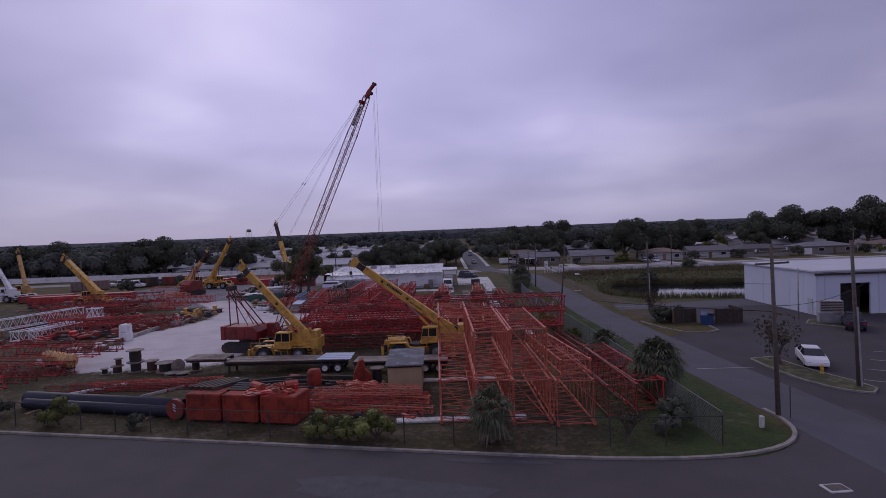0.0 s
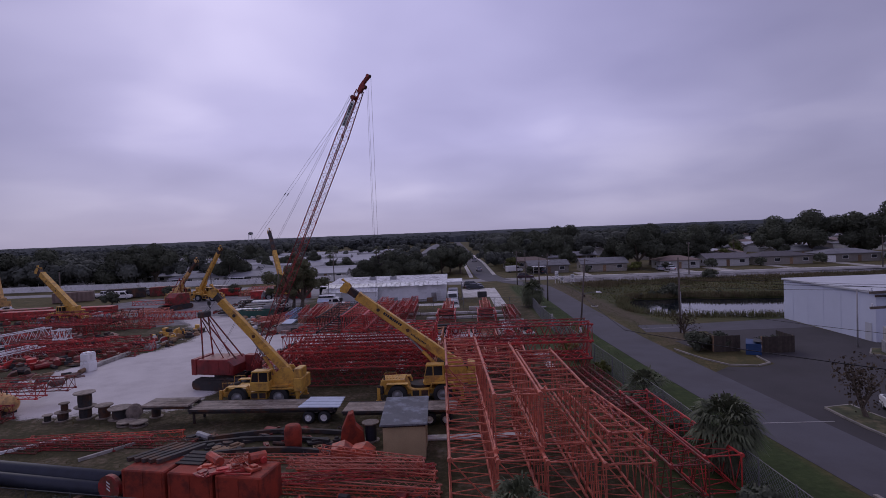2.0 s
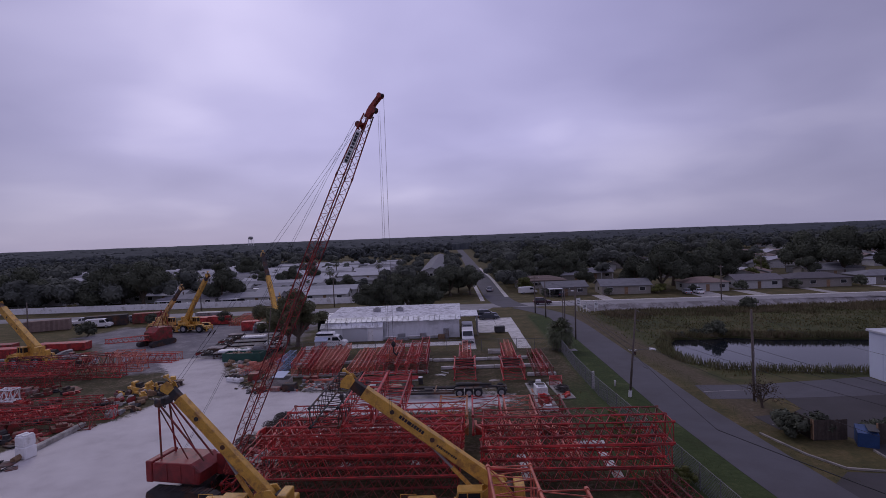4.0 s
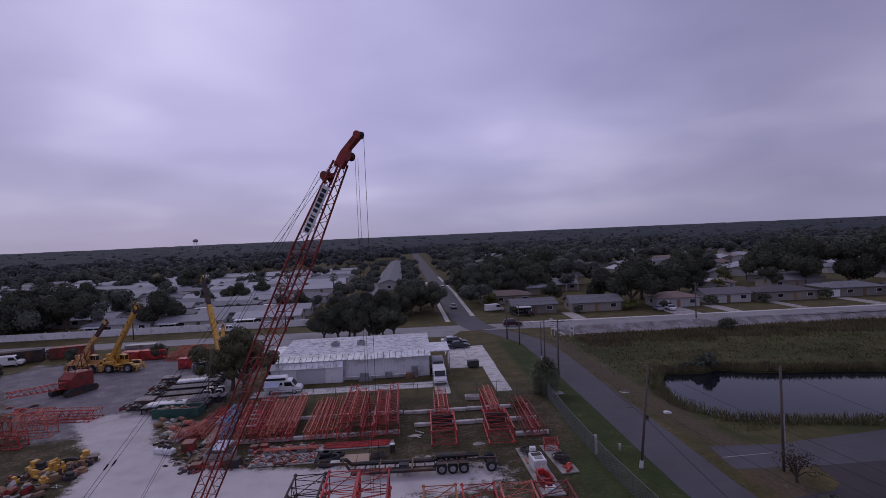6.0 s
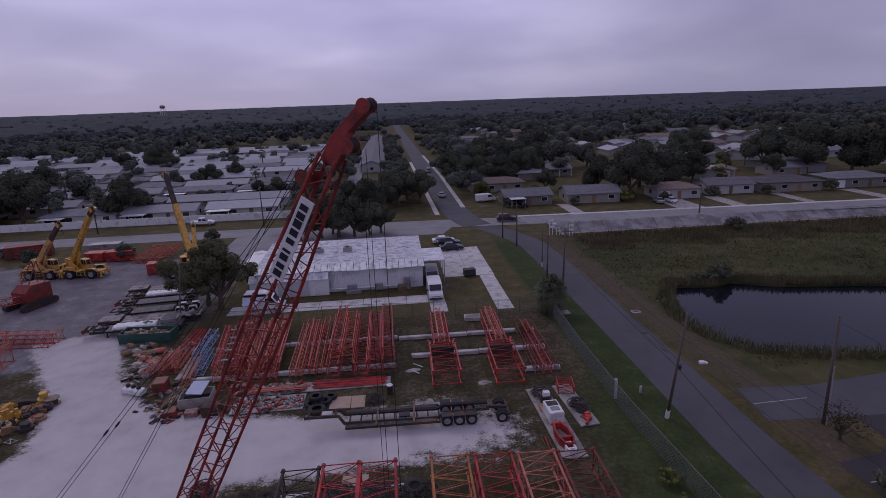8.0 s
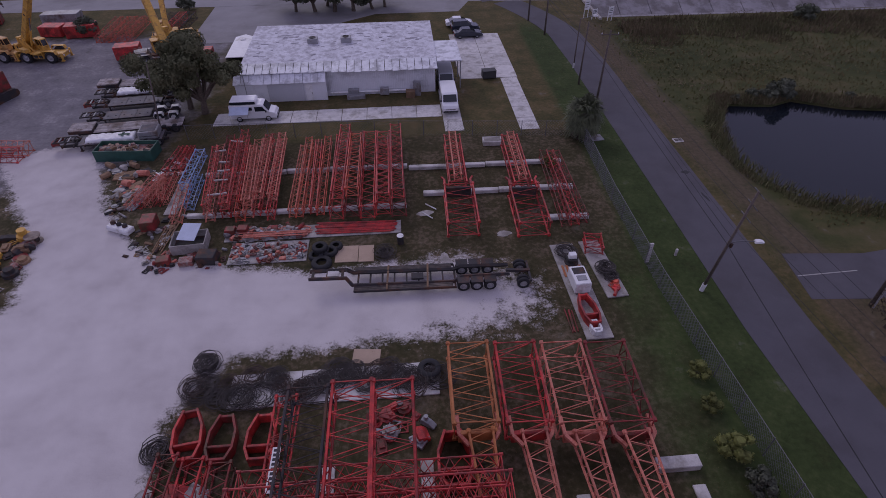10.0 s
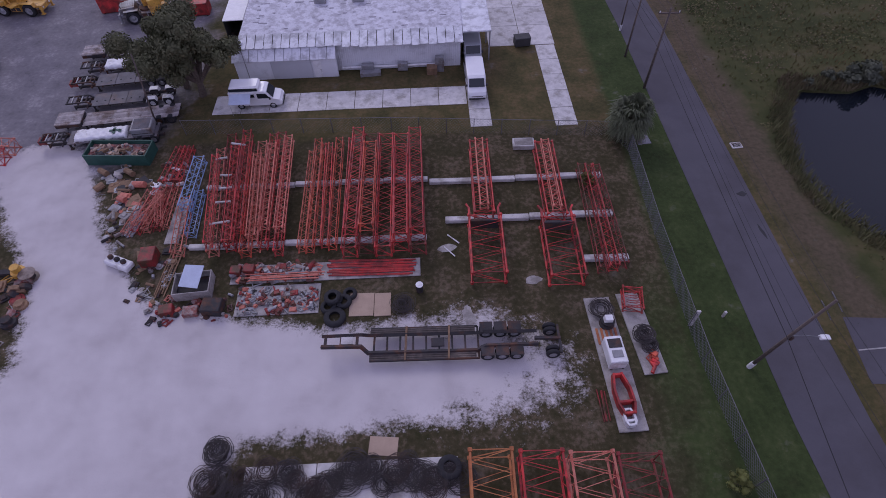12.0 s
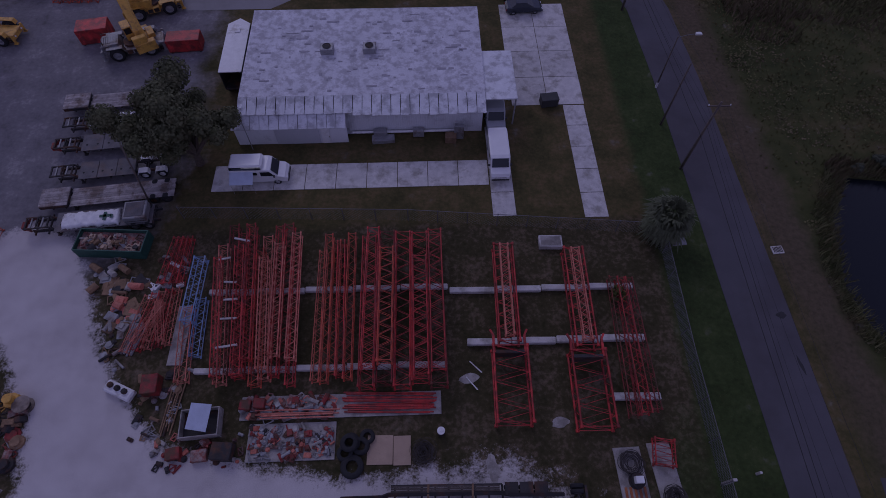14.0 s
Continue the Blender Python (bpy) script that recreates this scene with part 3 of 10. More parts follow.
slab("road_apron", [(-40, 146), (-27, 146), (-10, 158), (5, 158), (8, 165), (-40, 165.2)], 0.012, M_CROSS, "pale asphalt forecourt behind the white building", "road")

# kerbs are raised steps along the corner
kerb_line = [(-70, 44.9), (-30.6, 37.3), (-9.6, 33.3), (0.7, 31.3)] + bend((6.8, 30.2), (23.2, 27.4), (21.7, 37), 14)


def kerb(name, line, label, width=0.24):
    b = Bag()
    pts = [Vector((*p, 0)) for p in line]
    for p, q in zip(pts, pts[1:]):
        b.beam(p + Vector((0, 0, 0.06)), q + Vector((0, 0, 0.06)), width, 0.16)
    return tagged(part(name, b, M_KERB), label, "kerb", kind="structure")


kerb("kerb_corner", kerb_line, "low weathered concrete kerb round the corner lawn")

# parking lot on the east side
slab("parking_lot", [(25.0, 27), (25.0, 61.6), (27.4, 63.7), (30.2, 63.2), (32.2, 64.1), (32.6, 69.5), (32.0, 72.2), (27.6, 72.8), (27.2, 76.6), (31.4, 77.2), (33.2, 78.6), (33.5, 82), (48, 82), (48.6, 71.5), (110, 71.5), (110, 27)], 0.010, M_LOT, "wide worn asphalt parking lot", "parking lot")
slab("parking_bay", [(25.8, 82.6), (33.5, 82.05), (48, 82.05), (48, 89.4), (33.5, 87.6), (26.4, 88.2)], 0.014, M_ASPH_E, "asphalt parking bays beside the pond lawn", "parking lot")
for k, (a, c2) in enumerate((((26.2, 85.3), (31.6, 85.5)), ((27.7, 74.2), (31, 74.4)), ((22.0, 47.9), (27.0, 47.8)), ((33, 43.0), (36.5, 40.4)), ((35.5, 46), (39, 43.2)), ((38, 49), (41.5, 46.2)), ((40.5, 52), (44, 49.2)))):
    b = Bag(); b.beam((*a, 0.034), (*c2, 0.034), 0.11, 0.008)
    tagged(part("trim_road_line", b, M_LINE), "thin worn white line painted on asphalt", "road marking", kind="structure")


def island(name, outline, label):
    e = tagged(slab(name, outline, 0.13, MATS["island_lawn"], label, "lawn", 0.2), label)
    kerb(name + "_kerb", outline + outline[:1], "rounded concrete kerb round a lawn island", 0.15)
    return e


mat("island_lawn", (0.060, 0.066, 0.026), 0.95, vary=0.4, scale=1.2, fine=6, tint=(0.12, 0.10, 0.05), amount=0.4, bump=0.4)
island("lawn_island", bend((28.2, 50.6), (27.6, 40.6), (31.2, 39.6), 8) + [(32.2, 40.6)] + bend((32.0, 42.4), (30.4, 47), (30.4, 51), 5), "small lawn island with a kerb in the lot")
kerb("kerb_bins", [(25.3, 72.0), (26.4, 67.0), (27.7, 64.2), (30.2, 63.5), (31.9, 64.4), (32.2, 67.4)], "rounded concrete kerb round the grass by the bins", 0.18)
island("lawn_island_east", [(43.5, 66.5), (46, 63.5), (49, 64), (48.5, 68), (45.5, 69)], "small lawn island before the warehouse")

# patches, cracks and manholes on the east road
def patch(name, x, y, w, d, a, material, label):
    rr = random.Random(int(x * 31 + y * 7))
    out = []
    for i in range(14):
        t = 2 * math.pi * i / 14
        s = rr.uniform(0.75, 1.1)
        out.append((w * s * math.cos(t), d * s * math.sin(t)))
    b = Bag(); b.add([(p[0], p[1], 0) for p in out], [tuple(range(14))])
    ob = part(name, b, material, m=rot(x, y, 0.0305, a))
    return tagged(ob, label, "road patch", kind="structure")


for x, y, w, d, a in ((23.5, 101.8, 0.5, 0.35, 0), (23.6, 97.2, 0.16, 0.9, 8)):
    patch("trim_road_patch", x, y, w, d, a, M_PATCH, "dark tar patch on the road")
for x, y, w, d, a in ((-3, 27, 6, 1.5, -10), (3, 30.0, 3.5, 0.3, -8)):
    patch("trim_road_repair", x, y, w, d, a, M_PATCH2, "faded rectangular repair in the road surface")
for x, y in ((18.8, 25.7), (25.5, 108.5)):
    b = Bag(); b.box(-0.55, -0.42, -0.05, 0.55, 0.42, 0.05, 0.02)
    dr = thing("storm_drain", rot(x, y, 0.03, 4), "concrete storm drain with an iron grate", "drain")
    part("drain_frame", b, M_CONC_W, dr)
    b = Bag()
    for i in range(7):
        b.box(-0.42 + i * 0.13, -0.3, 0.05, -0.34 + i * 0.13, 0.3, 0.07)
    part("grate", b, M_STEEL_DK, dr)

# ---- canal with sloping concrete banks ----
b = Bag()
xs = [29.5 + 6.0 * i for i in range(46)]
for x0, x1 in zip(xs, xs[1:]):
    y0, y1 = 152.4 - 0.012 * (x0 - 30), 152.4 - 0.012 * (x1 - 30)
    g = 0.06
    for (ya, za), (yb, zb) in (((-0.5, 0.05), (0.3, 0.05)), ((0.3, 0.05), (3.2, -1.9)), ((3.2, -1.9), (4.6, -1.95)), ((4.6, -1.95), (9.4, 0.12)), ((9.4, 0.12), (10.1, 0.16))):
        b.add([(x0 + g, y0 + ya, za), (x1 - g, y1 + ya, za), (x1 - g, y1 + yb, zb), (x0 + g, y0 + yb, zb),
               (x0 + g, y0 + ya, za - 0.3), (x1 - g, y1 + ya, za - 0.3), (x1 - g, y1 + yb, zb - 0.3), (x0 + g, y0 + yb, zb - 0.3)],
              [(0, 1, 2, 3), (4, 7, 6, 5), (0, 3, 7, 4), (1, 5, 6, 2), (0, 4, 5, 1), (3, 2, 6, 7)])
mat("canal_concrete", (0.29, 0.275, 0.28), 0.92, vary=0.22, scale=0.25, tint=(0.17, 0.155, 0.15), amount=0.55, tscale=0.35)
tagged(part("canal_bank", b, MATS["canal_concrete"]), "stained sloping concrete canal lining in panels", "canal", kind="structure")
b = Bag()
b.box(29, 150.8, -0.2, 29.5, 162.6, 0.35, 0.05)
tagged(part("canal_headwall", b, M_CONC), "low concrete headwall at the canal end", "wall", kind="structure")

# ---- pond ----
m_water = bpy.data.materials.new("still_dark_water"); m_water.use_nodes = True
wb = m_water.node_tree.nodes["Principled BSDF"]
wb.inputs["Base Color"].default_value = (0.010, 0.013, 0.018, 1); wb.inputs["Roughness"].default_value = 0.05; wb.inputs["IOR"].default_value = 1.333
wt = m_water.node_tree.nodes.new("ShaderNodeTexNoise"); wt.inputs["Scale"].default_value = 1.4; wt.inputs["Detail"].default_value = 3
wg = m_water.node_tree.nodes.new("ShaderNodeNewGeometry")
wbp = m_water.node_tree.nodes.new("ShaderNodeBump"); wbp.inputs["Strength"].default_value = 0.04; wbp.inputs["Distance"].default_value = 0.1
m_water.node_tree.links.new(wg.outputs["Position"], wt.inputs["Vector"]); m_water.node_tree.links.new(wt.outputs["Fac"], wbp.inputs["Height"]); m_water.node_tree.links.new(wbp.outputs[0], wb.inputs["Normal"])
cxp, cyp = 57, 104
slab("water", [(cxp + (x - cxp) * 1.04, cyp + (y - cyp) * 1.06) for x, y in POND], -0.32, m_water, "still dark pond reflecting the sky", "pond", 0.02)

# ---- lattice boom sections ----
def lattice_meshes(L, w, h, bays, rc, rl, material, taper=1.0, name="boom"):
    """Meshes of a lattice boom section along x from 0 to L: four chords, four laced sides, two end frames. taper: size of the far end."""
    def corner(x, i):
        s = 1 + (taper - 1) * x / L
        y, z = ((-1, 0), (1, 0), (1, 1), (-1, 1))[i]
        return Vector((x, y * w / 2 * s, h / 2 + (z - 0.5) * h * s))
    out = []
    for i in range(4):
        b = Bag(); b.tube(corner(0, i), corner(L, i), rc, 6)
        for e in (0, L):
            d = (corner(L, i) - corner(0, i)).normalized() * 0.12
            p = corner(e, i); b.tube(p - d, p + d, rc * 1.7, 6)
        out.append(("chord", b.mesh("chord", material)))
    for i in range(4):
        j = (i + 1) % 4
        b = Bag()
        b.path([corner(L * k / (2 * bays), i if k % 2 == 0 else j) for k in range(2 * bays + 1)], rl, 4)
        out.append(("lacing", b.mesh("lacing", material)))
    for e in (0.0, L):
        b = Bag()
        b.path([corner(e, i) for i in (0, 1, 2, 3, 0, 2)], rl * 1.25, 4)
        out.append(("end_frame", b.mesh("end_frame", material)))
    return out


LAT = {}


def lattice(x, y, z, a, L, w, h, bays, material, label, rc=0.06, rl=0.028, taper=1.0, group="", tilt=0.0, name="boom_section"):
    key = (L, w, h, bays, material.name, rc, rl, taper)
    if key not in LAT:
        LAT[key] = lattice_meshes(L, w, h, bays, rc, rl, material, taper)
    e = thing(name, pose(x, y, z, 0, tilt, a), label, "boom section", group)
    for n, me in LAT[key]:
        part(n, me, None, e)
    return e


# big orange racks by the corner, stacked two high, along the yard
for x, y, L, m_ in ((0.85, 36.3, 13.0, M_RACK), (3.3, 35.9, 13.2, M_RACK), (5.75, 35.6, 12.8, M_RACK), (8.5, 35.1, 10.6, M_RACK)):
    lattice(x, y, 0.18, 91.5, L, 2.4, 2.8, 9, m_, "orange lattice boom section standing at the bottom of a stack", 0.085, 0.036, group="stacked boom sections")
for x, y, L in ((0.75, 43.4, 9.0), (3.3, 36.9, 12.4), (5.9, 37.5, 9.6)):
    lattice(x, y, 3.14, 91.5, L, 2.4, 2.9, 8, M_RACK, "orange lattice boom section lying on top of another", 0.085, 0.036, group="stacked boom sections")
lattice(8.9, 36.6, 3.10, 96, 9.5, 2.0, 0.9, 8, M_RACK, "flat orange lattice jib lying across a boom stack", 0.07, 0.03, taper=0.8)
for x, y, a, m_ in ((12.0, 36.6, 93, M_DKRED), (14.2, 37.6, 94, M_RED)):
    lattice(x, y, 0.16, a, 12.0, 2.0, 2.0, 9, m_, "dull red lattice boom section beside the fence", 0.07, 0.03)
for k in range(4):
    lattice(12.1 + k * 0.75, 49.5 + k * 0.4, 0.16, 95, 12.0, 0.7, 0.8, 12, M_DKRED, "narrow dark red lattice jib on the grass by the fence", 0.045, 0.02, group="jibs by the fence")

# the two long stacks that lie across the yard
STACK_R = [(-0.8, 62.4, 13.8), (-0.6, 64.2, 13.6)]
for lvl, z in enumerate((0.25, 1.95, 3.62)):
    for k, (x, y, L) in enumerate(STACK_R):
        lattice(x + 0.15 * lvl, y, z, -1.5, L, 1.65, 1.58, 10, (M_DKRED, M_RED, M_RED)[(k + lvl) % 3], "red lattice boom section lying across a three-high stack", 0.065, 0.032, group="cross stack of booms")
for lvl, z in enumerate((0.25, 1.92, 3.55)):
    for k, y in enumerate((61.8, 63.6, 65.4, 67.2, 69.0)):
        if lvl < 2 or k < 4:
            lattice(-16.9 + 0.2 * lvl + 0.1 * k, y, z, -0.8, 14.4, 1.6, 1.55, 10, (M_DKRED, M_RED, M_RED)[lvl], "red lattice boom section lying across a three-high stack", 0.06, 0.03, group="west cross stack of booms")
for k, (x, m_) in enumerate(((-9.9, M_RED), (-7.65, M_RED), (-12.3, M_STEEL_DK))):
    lattice(x, 72.9 - 0.1 * k, 5.2, -90.5, 10.4, 2.15, 1.45, 8, m_, "wide lattice boom section lying on top of the cross stack" if k < 2 else "black lattice boom section lying on top of the cross stack", 0.08, 0.03, group="top of the west stack")

# booms with crane mast feet that lie along the yard, north of the cross stacks
for k, (x, m_) in enumerate(((-2.7, M_YELBOOM), (0.55, M_RED), (3.75, M_PINK), (6.75, M_DKRED))):
    lattice(x, 78.6 - 0.25 * k, 0.7, -91.5, 6.2, 2.7, 1.7, 4, m_, "open lattice boom butt with tapered foot lying on timbers", 0.09, 0.035, group="boom butts in a row")
    lattice(x + 0.1, 72.2 - 0.3 * k, 0.8, -89.0, 8.0, 1.5, 1.0, 7, M_PINK if k % 2 else m_, "tapered lattice mast leading from a boom butt", 0.085, 0.03, taper=0.5, group="boom butts in a row", name="boom_mast")
    yk = thing("mast_yoke", rot(x, 73.0 - 0.3 * k, 0.7), "angular red steel yoke at the foot of a mast", "yoke", "boom butts in a row")
    for s in (-1, 1):
        b = Bag(); b.beam((s * 1.25, 0.4, 0.9), (s * 1.25, -0.9, 0.9), 0.22); b.beam((s * 1.25, -0.9, 0.9), (s * 0.7, -1.6, 0.8), 0.22)
        part("cheek", b, M_PINK, yk)
    b = Bag(); b.box(-1.3, -0.95, 0.05, 1.3, -0.65, 1.0, 0.04); part("cross_beam", b, m_, yk)
for k, (x, m_) in enumerate(((-21.6, M_DKRED), (-20.0, M_RED), (-18.3, M_DKRED))):
    lattice(x, 72.6 - 0.4 * k, 0.15, -92 + k, 9.6, 1.2, 0.95, 8, m_, "dull red lattice mast lying beside the white drive", 0.07, 0.028, taper=0.7, group="masts by the drive", name="boom_mast")

mst = lattice(-14.75, 75.6, 0.9, -91, 9.5, 1.3, 1.05, 8, M_RED, "red lattice mast with a white sign board", 0.07, 0.028, taper=0.8, name="boom_mast")
b = Bag(); b.box(3.6, -0.25, 1.06, 6.4, 0.22, 1.10); sg = part("sign_board", b, M_SIGNW, mst, "white sign board with dark bars")
for q in range(9):
    b = Bag(); b.box(3.72 + q * 0.29, -0.16, 1.104, 3.90 + q * 0.29, 0.14, 1.112); part("lettering_bar", b, M_SIGNB, sg)

# the boom yard in front of the white building
rr = random.Random(3)
for k in range(9):
    x = -24.9 + 0.71 * k
    lattice(x, 97.3 + rr.uniform(-0.6, 0.6), 0.55, 97.3 - 0.5 * k + rr.uniform(-0.5, 0.5), 14.0 + rr.uniform(-2.0, 0.7), rr.choice((0.62, 0.8)), 0.85, 13, rr.choice((M_RED, M_RED, M_ORANGE, M_DKRED, M_PINK)),
            "long narrow red lattice boom lying on concrete sleepers", 0.048, 0.02, group="narrow booms on sleepers")
    if k % 3 != 1:
        lattice(x + rr.uniform(-0.2, 0.2), 97.8 + rr.uniform(-0.5, 1.2), 1.45, 97.0 - 0.5 * k + rr.uniform(-1.2, 1.2), 12.6 + rr.uniform(-2.5, 0.6), rr.choice((0.55, 0.75)), 0.75, 13, rr.choice((M_RED, M_ORANGE, M_PINK)),
                "long narrow red lattice boom lying on top of others", 0.045, 0.02, group="narrow booms on sleepers")
for k, (x, m_) in enumerate(((-17.2, M_RACK), (-16.55, M_ORANGE), (-15.9, M_ORANGE), (-15.25, M_RED), (-14.6, M_ORANGE))):
    lattice(x, 97.1 + rr.uniform(-0.3, 0.5), 0.55, 91.6 + rr.uniform(-1.0, 0.8), 13.6 + rr.uniform(-1.6, 0.4), 0.66, 0.8, 12, m_, "narrow orange lattice boom lying on concrete sleepers", 0.048, 0.02, group="orange booms on sleepers")
for k, (x, w, m_) in enumerate(((-13.0, 1.2, M_RED), (-11.6, 1.35, M_DKRED), (-10.1, 1.3, M_RED), (-8.6, 1.35, M_RED), (-7.1, 1.3, M_DKRED))):
    lattice(x, 96.2 + rr.uniform(-0.2, 0.4), 0.55, 89.8 + rr.uniform(-0.6, 0.8), 14.2 + rr.uniform(-0.8, 0.4), w, 1.3, 11, m_, "red lattice boom section lying on concrete sleepers", 0.06, 0.026, group="boom sections on sleepers")
    if k != 2:
        lattice(x + rr.uniform(-0.1, 0.2), 96.5 + rr.uniform(0, 1.5), 1.93, 89.8 + rr.uniform(-0.8, 0.8), 9.5 + rr.uniform(0, 3.5), w * 0.85, 0.95, 10, (M_RED, M_ORANGE, M_RED, M_RED, M_RED)[k], "red lattice boom section lying on top of others", 0.055, 0.024, group="boom sections on sleepers")
lattice(-28.6, 102.6, 0.5, 88, 6.0, 0.95, 0.9, 6, M_BLUE, "pale blue lattice boom section leaning on others", 0.05, 0.022, tilt=-3)
lattice(-27.6, 99.6, 0.1, 93, 5.2, 0.8, 0.7, 6, M_BLUE, "small pale blue lattice jib lying on the dirt", 0.04, 0.018)
lattice(-28.2, 97.4, 0.2, 96, 6.5, 0.9, 0.8, 6, M_PINK, "faded red lattice jib on the dirt", 0.045, 0.02)
for x, y, w in ((-1.3, 93.0, 2.8), (5.1, 92.4, 2.8)):
    lattice(x, y, 0.30, 88.5, 6.2, w, 1.5, 4, M_RED, "red lattice boom butt lying on concrete sleepers", 0.09, 0.032, group="boom butts on sleepers")
    lattice(x + 0.2, y + 6.6, 0.50, 88.5, 9.4, 1.7, 1.3, 8, M_RED, "red lattice mast reaching back from a boom butt", 0.075, 0.028, taper=1.0, group="boom butts on sleepers", name="boom_mast")
    lattice(x + 0.2, y + 7.0, 1.80, 88.5, 8.6, 0.7, 0.6, 8, M_PINK, "slim pale red lattice strut lying on a mast", 0.05, 0.022, group="boom butts on sleepers", name="boom_strut")
    yk = thing("boom_yoke", rot(x + 0.1, y + 6.2, 0.5, -1.5), "red steel yoke at a boom butt", "yoke", "boom butts on sleepers")
    for s in (-1, 1):
        b = Bag(); b.beam((s * 1.3, -0.6, 1.2), (s * 1.3, 0.9, 1.2), 0.2); b.beam((s * 1.3, 0.9, 1.2), (s * 1.55, 1.4, 1.2), 0.16)
        part("cheek", b, M_RED, yk)
    b = Bag(); b.box(-1.25, -0.7, 0.2, 1.25, -0.4, 1.3, 0.04); part("cross_beam", b, M_STEEL_DK, yk)
for k, x in enumerate((8.3, 9.2, 10.0)):
    lattice(x, 93.3 + 0.2 * k, 0.45, 87.5 + k, 12.2 - 0.3 * k, 0.75, 0.9, 11, (M_DKRED, M_RED, M_DKRED)[k], "thin dark red lattice jib lying on concrete sleepers", 0.045, 0.02, group="thin jibs")


def block_thing(name, x0, y0, x1, y1, z0, z1, material, label, category, a=0.0, c=0.03, group=""):
    """One solid block with softened edges, a thing of its own."""
    cx, cy = (x0 + x1) / 2, (y0 + y1) / 2
    b = Bag(); b.box(x0 - cx, y0 - cy, 0, x1 - cx, y1 - cy, z1 - z0, c)
    ob = part(name, b, material, m=rot(cx, cy, z0, a))
    return tagged(ob, label, category, group)


for x0, x1, y, w in ((-5.9, 10.8, 105.1, 0.55), (-4.6, 10.8, 100.1, 0.6), (7.1, 11.0, 95.0, 0.6), (-27.5, -6.3, 98.3, 0.5), (-27.5, -6.0, 105.6, 0.5)):
    n = max(1, round((x1 - x0) / 4.2))
    for i in range(n):
        xa, xb = x0 + (x1 - x0) * i / n, x0 + (x1 - x0) * (i + 1) / n - 0.06
        block_thing("concrete_sleeper", xa, y - w / 2, xb, y + w / 2, 0.0, 0.42, M_CONC_W, "long pale concrete beam under the booms", "concrete beam", -1.5, 0.06, "sleepers")
for x, y, a, w in ((9.2, 69.8, 0, 2.7), (1, 37, 0, 9), (1.2, 47, 0, 9), (-12, 69, 90, 5), (-6, 69, 90, 5), (3, 66, 90, 5), (10, 66, 90, 5)):
    block_thing("concrete_sleeper", x - w / 2, y - 0.4, x + w / 2, y + 0.4, 0.0, 0.55 if w == 2.7 else 0.17, M_CONC_W, "long pale concrete beam lying on the ground", "concrete beam", a, 0.04, "sleepers")


# ---- wheels ----
def wheel(parent, x, y, r, w, rim=M_RIM, label=""):
    """A tyre with tread edges and a dished rim, axle along y."""
    b = Bag(); b.lathe([(r * 0.58, -w / 2), (r * 0.9, -w / 2), (r, -w * 0.32), (r, w * 0.32), (r * 0.9, w / 2), (r * 0.58, w / 2), (r * 0.55, 0)], 18, "y")
    t = part("wheel", b, M_BLACK, parent, "black tyre" if not label else label, True, rot(x, y, r))
    b = Bag(); b.lathe([(0.001, -w * 0.40), (r * 0.22, -w * 0.40), (r * 0.30, -w * 0.22), (r * 0.52, -w * 0.30), (r * 0.60, -w * 0.47), (r * 0.60, w * 0.47), (r * 0.52, w * 0.30), (r * 0.30, w * 0.22), (r * 0.22, w * 0.40), (0.001, w * 0.40)], 16, "y")
    part("rim", b, rim, t, "", True)
    return t


